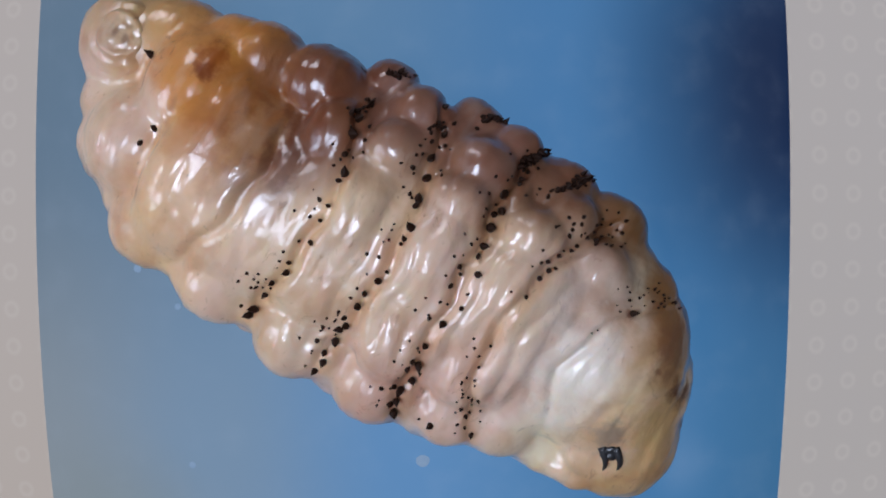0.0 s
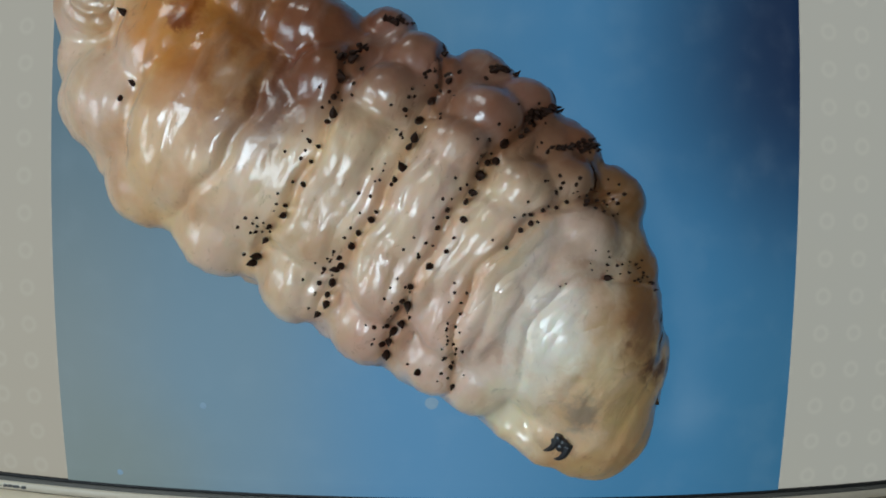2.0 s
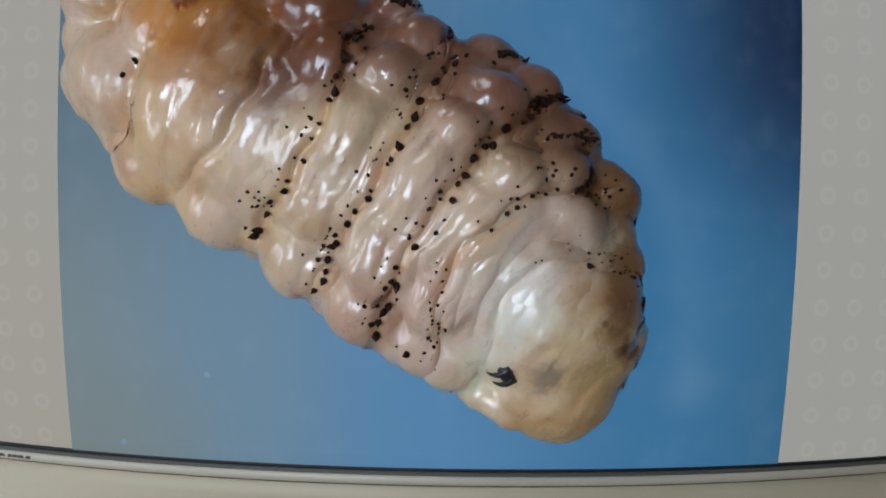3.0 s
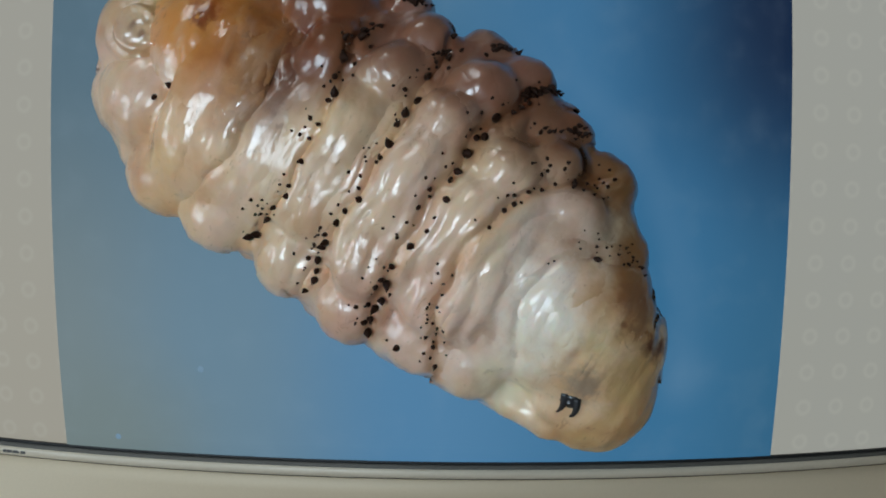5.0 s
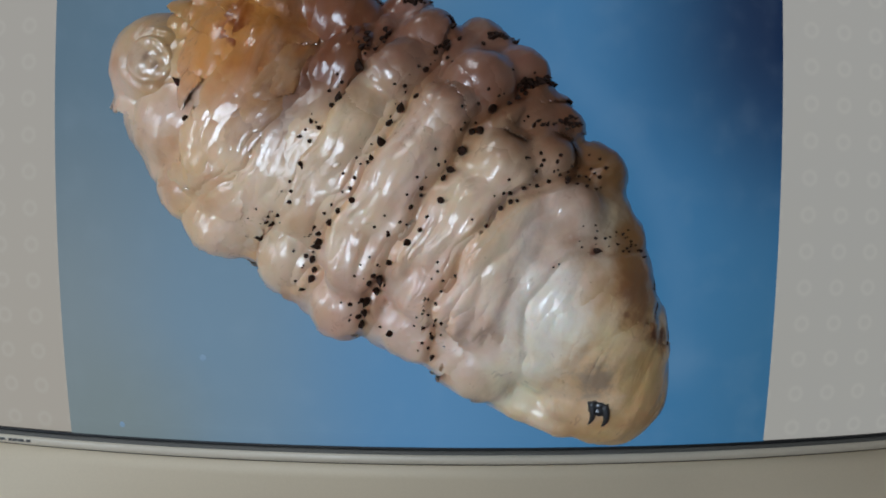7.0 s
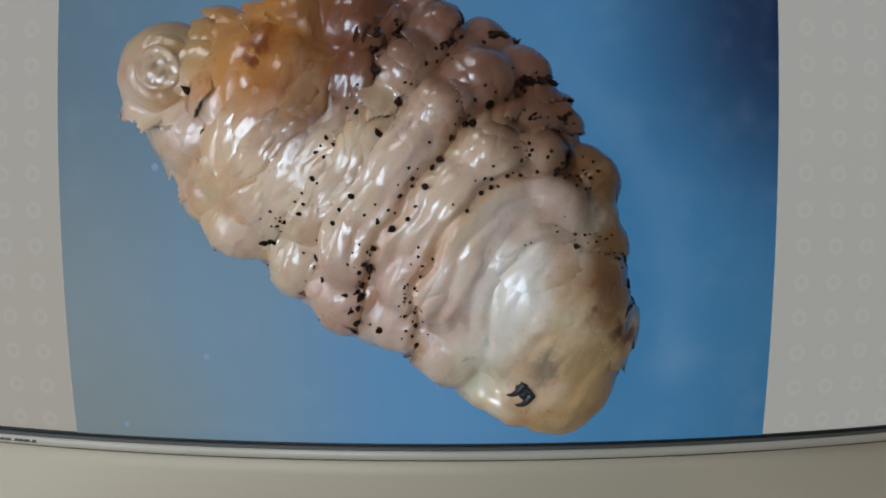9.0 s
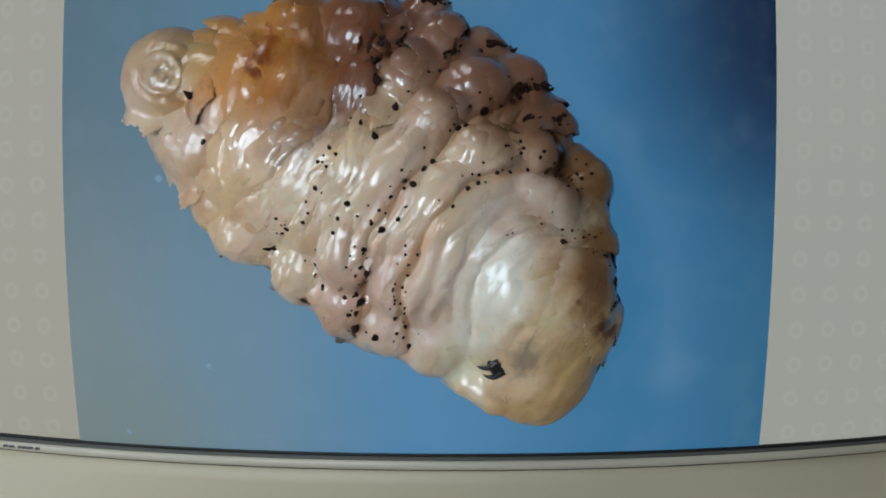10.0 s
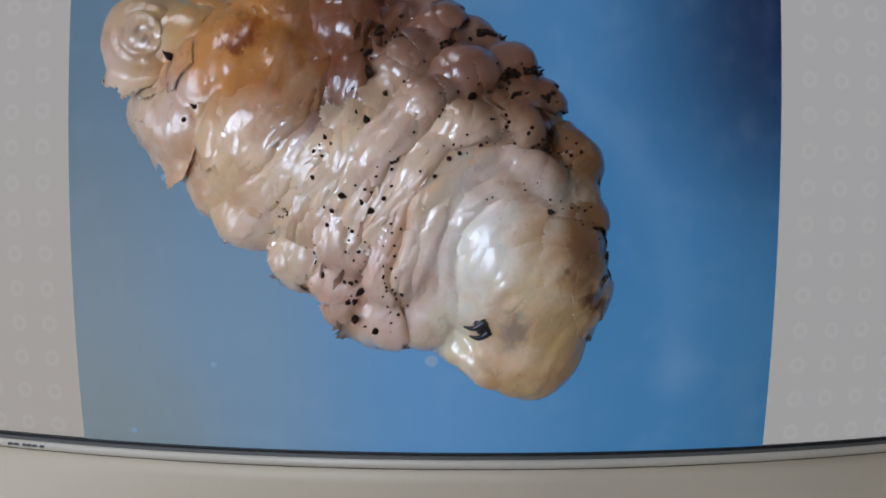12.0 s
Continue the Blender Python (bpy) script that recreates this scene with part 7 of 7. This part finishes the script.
    49: [(0, 2.6, 2.9, 0, 1.4), (0.5, 0, 0, 0, 0), (1, -2.4, -2.8, 0, -0.7), (1.5, -4, -5.6, 0, -1.2), (2, -6.3, -7.7, 0, -2.8), (2.5, -9.2, -12.6, 0, -6.4), (3, -12.4, -14.1, 0, -6.9), (5, -4.9, -13.1, 0, -1.5), (5.5, -1.6, -14.7, 0, -0.2), (6, -0.1, -15.9, 0, 1.6), (6.5, 0.3, -16.1, 0, 3.1), (7, 0.5, -16, 0, 3.2), (9, -10.3, -15.1, 0, -4.7), (9.5, -15, -13, 0, -5.5), (10, -18.7, -11.1, 0, -5.8), (10.5, -22.6, -8.3, 0, -5.5), (11, -25.7, -7.1, 0, -5.5), (11.5, -28.5, -6.3, 0, -5.3), (12, -30.9, -5.3, 0, -5.5)],
    50: [(0, 2.6, 3.1, 0, 0.8), (0.5, 0, 0, 0, 0), (1, -1, -3.9, 0, -1.4), (1.5, -1.4, -7.5, 0, -2.4), (2, -3.2, -10.2, 0, -3.8), (2.5, -7.8, -14.8, 0, -5.5), (3, -11.1, -16.1, 0, -4.4), (5, 0.2, -15.1, 0, 2.4), (5.5, 3.9, -16.5, 0, 3.9), (6, 5.5, -17.2, 0, 5.5), (6.5, 6, -17.2, 0, 7.2), (7, 6, -17, 0, 8), (9, -6.1, -19.8, 0, 1.5), (9.5, -11.1, -17.7, 0, 1.3), (10, -14.5, -15.9, 0, 1.2), (10.5, -17.9, -13, 0, 1.9), (11, -20.6, -11.8, 0, 1.8), (11.5, -22.4, -11, 0, 1.9), (12, -24.9, -10, 0, 2.7)],
    51: [(0, 2.4, 3.3, 0, -0.2), (0.5, 0, 0, 0, 0), (1, -0.8, -4.4, 0, 1.2), (1.5, -1.1, -8.3, 0, 1.5), (2, -2.9, -11.5, 0, 0.8), (2.5, -7.4, -16.2, 0, -1.9), (3, -10.9, -17.2, 0, -1.1), (5, 0.9, -14.9, 0, 7.5), (5.5, 4.6, -15.9, 0, 9.1), (6, 6.1, -16.1, 0, 10.8), (6.5, 6.4, -15.6, 0, 12.5), (7, 6.4, -15.1, 0, 13.3), (9, -6.6, -20, 0, 1.6), (9.5, -11.5, -18, 0, 0.6), (10, -14.9, -16.4, 0, -0.2), (10.5, -18.3, -13.5, 0, 0), (11, -20.8, -12.6, 0, -0.5), (11.5, -22.4, -12, 0, -0.2), (12, -25.1, -10.9, 0, 0.1)],
    52: [(0, 2.4, 3, 0, 2), (0.5, 0, 0, 0, 0), (1, -2.1, -3, 0, -4.8), (1.5, -3.4, -5.9, 0, -8.5), (2, -5.3, -8.6, 0, -13.6), (2.5, -7.1, -14.3, 0, -19.3), (3, -9.8, -16.1, 0, -23.2), (5, -3.6, -14.4, 0, -17.2), (5.5, -0.7, -15.8, 0, -14), (6, 0.3, -16.5, 0, -10.6), (6.5, 0.2, -16.3, 0, -7.5), (7, 0.2, -15.9, 0, -5.5), (9, -8.2, -16.8, 0, -24.2), (9.5, -12.3, -14.7, 0, -26.3), (10, -15.4, -12.9, 0, -27.6), (10.5, -18.9, -10.1, 0, -28.5), (11, -21.5, -8.9, 0, -29.3), (11.5, -23.9, -8, 0, -29.8), (12, -26.2, -7, 0, -29.7)],
    53: [(0, 1.9, 3.2, 0, 2.3), (0.5, 0, 0, 0, 0), (1, -0.4, -3.8, 0, -5.5), (1.5, -0.1, -7.3, 0, -9.5), (2, -0.2, -10.8, 0, -14.5), (2.5, 0.1, -17.7, 0, -19.6), (3, -1, -20.6, 0, -23.7), (5, 2.9, -17.6, 0, -17.2), (5.5, 4.8, -18.1, 0, -14.2), (6, 4.9, -18, 0, -11.4), (6.5, 3.9, -17.1, 0, -9), (7, 3.2, -16.1, 0, -7.5), (9, 0.3, -22, 0, -25.3), (9.5, -2.7, -20.3, 0, -27.5), (10, -4.9, -18.8, 0, -28.6), (10.5, -7.5, -16.1, 0, -29.5), (11, -9.2, -15.1, 0, -30.2), (11.5, -10.8, -14.3, 0, -30.4), (12, -13.1, -13.4, 0, -30.2)],
    54: [(0, 1.9, 3.4, 0, -0.1), (0.5, 0, 0, 0, 0), (1, 0.1, -5.3, 0, -0.4), (1.5, 0.2, -9.9, 0, -1.1), (2, -1.7, -13.6, 0, -2.7), (2.5, -8.2, -17.8, 0, -5.9), (3, -12.5, -18, 0, -6.7), (5, 3.1, -15.4, 0, -2.6), (5.5, 7.2, -16.3, 0, -1.5), (6, 9, -16.2, 0, -0.7), (6.5, 9.6, -15.4, 0, 0.1), (7, 9.7, -14.9, 0, 0.3), (9, -6.5, -22.1, 0, -2.5), (9.5, -11.6, -20.1, 0, -3.5), (10, -14.9, -18.8, 0, -3.9), (10.5, -17.9, -15.8, 0, -3.5), (11, -20.2, -15.1, 0, -3.7), (11.5, -20.8, -14.7, 0, -3.1), (12, -23.2, -13.6, 0, -1.5)],
    55: [(0, 1.8, 3.4, 0, -1.1), (0.5, 0, 0, 0, 0), (1, 0.3, -5.1, 0, 1.1), (1.5, 0.6, -9.7, 0, 0.9), (2, -1, -13.6, 0, -0.8), (2.5, -6.9, -18.4, 0, -6.6), (3, -11.1, -18.9, 0, -9.1), (5, 4, -15.3, 0, -1.1), (5.5, 7.9, -15.9, 0, 0.5), (6, 9.5, -15.6, 0, 1.5), (6.5, 10, -14.7, 0, 2.6), (7, 10, -14.1, 0, 3.1), (9, -5.5, -22, 0, -7), (9.5, -10.4, -20.4, 0, -8.6), (10, -13.7, -19.2, 0, -9.1), (10.5, -16.7, -16.3, 0, -9.1), (11, -18.9, -15.7, 0, -9.2), (11.5, -19.5, -15.3, 0, -8.2), (12, -22.2, -14, 0, -5.5)],
    56: [(0, 1.9, 3.4, 0, 0.3), (0.5, 0, 0, 0, 0), (1, 0, -5.4, 0, -1.5), (1.5, -0.1, -10.1, 0, -2.7), (2, -2.3, -13.8, 0, -4.3), (2.5, -9.2, -18, 0, -6), (3, -13.5, -17.9, 0, -5.5), (5, 2.2, -15.5, 0, -4.6), (5.5, 6.5, -16.4, 0, -3.9), (6, 8.3, -16.4, 0, -3.3), (6.5, 9, -15.8, 0, -2.8), (7, 9.1, -15.4, 0, -2.8), (9, -7, -22, 0, -1.7), (9.5, -12.1, -20.2, 0, -2.1), (10, -15.4, -18.9, 0, -2.3), (10.5, -18.1, -15.8, 0, -1.5), (11, -20.3, -15.2, 0, -1.6), (11.5, -20.7, -14.9, 0, -1.5), (12, -22.9, -13.6, 0, -0.3)],
    57: [(0, 2.2, 3.3, 0, 1), (0.5, 0, 0, 0, 0), (1, -0.8, -5, 0, -3.3), (1.5, -1.4, -9.4, 0, -5.7), (2, -3.7, -12.7, 0, -7.7), (2.5, -10, -16.8, 0, -7.1), (3, -13.9, -17.1, 0, -4.2), (5, 1.4, -15, 0, -4), (5.5, 5.7, -16.3, 0, -2.4), (6, 7.6, -16.7, 0, -0.7), (6.5, 8.5, -16.5, 0, 1.1), (7, 8.6, -16.4, 0, 1.9), (9, -6.2, -21.9, 0, 0.1), (9.5, -11.4, -19.8, 0, -0.8), (10, -14.9, -18.1, 0, -2.4), (10.5, -17.9, -14.9, 0, -2.6), (11, -20.3, -13.9, 0, -4.4), (11.5, -21.3, -13.2, 0, -6.5), (12, -23.5, -12.2, 0, -5.6)],
    58: [(0, 2.2, 3.4, 0, 2.2), (0.5, 0, 0, 0, 0), (1, -1.2, -3.9, 0, -4.1), (1.5, -1.5, -7.4, 0, -7.1), (2, -2.4, -11, 0, -11.3), (2.5, -3, -17.6, 0, -15.4), (3, -4.8, -20.2, 0, -18.4), (5, 0.7, -17.7, 0, -12.4), (5.5, 3.1, -18.3, 0, -9.7), (6, 3.5, -18.3, 0, -7.3), (6.5, 2.9, -17.4, 0, -5.2), (7, 2.3, -16.5, 0, -4), (9, -3.3, -21.8, 0, -18.9), (9.5, -6.8, -19.9, 0, -21.2), (10, -9.3, -18.3, 0, -22.6), (10.5, -12.2, -15.5, 0, -23.6), (11, -14.2, -14.3, 0, -24.5), (11.5, -15.9, -13.5, 0, -24.9), (12, -18.1, -12.5, 0, -24.6)],
    59: [(0, 2.3, 3.8, 0, 1.2), (0.5, 0, 0, 0, 0), (1, -0.6, -3.4, 0, 2.5), (1.5, -0.4, -6.5, 0, 4), (2, -1.2, -9.9, 0, 3.3), (2.5, -2.7, -16.3, 0, -5.3), (3, -4.9, -18, 0, -8.9), (5, 3.5, -14.9, 0, 7.3), (5.5, 6.2, -15.9, 0, 8.4), (6, 6.8, -16, 0, 9.6), (6.5, 6.2, -15.5, 0, 10.5), (7, 5.6, -15.1, 0, 10.1), (9, -1, -19.4, 0, 0.7), (9.5, -4.8, -17.9, 0, -2.4), (10, -7.5, -16.7, 0, -4.9), (10.5, -10.2, -14, 0, -5.4), (11, -12.1, -13.2, 0, -7), (11.5, -13.3, -12.8, 0, -6), (12, -16, -11.6, 0, -10.3)],
}
CREEP_SPOTS = np.array([SEEDS[key][0] for key in CREEP])
CREEP_ROWS = np.array([rows for rows in CREEP.values()])
motions()
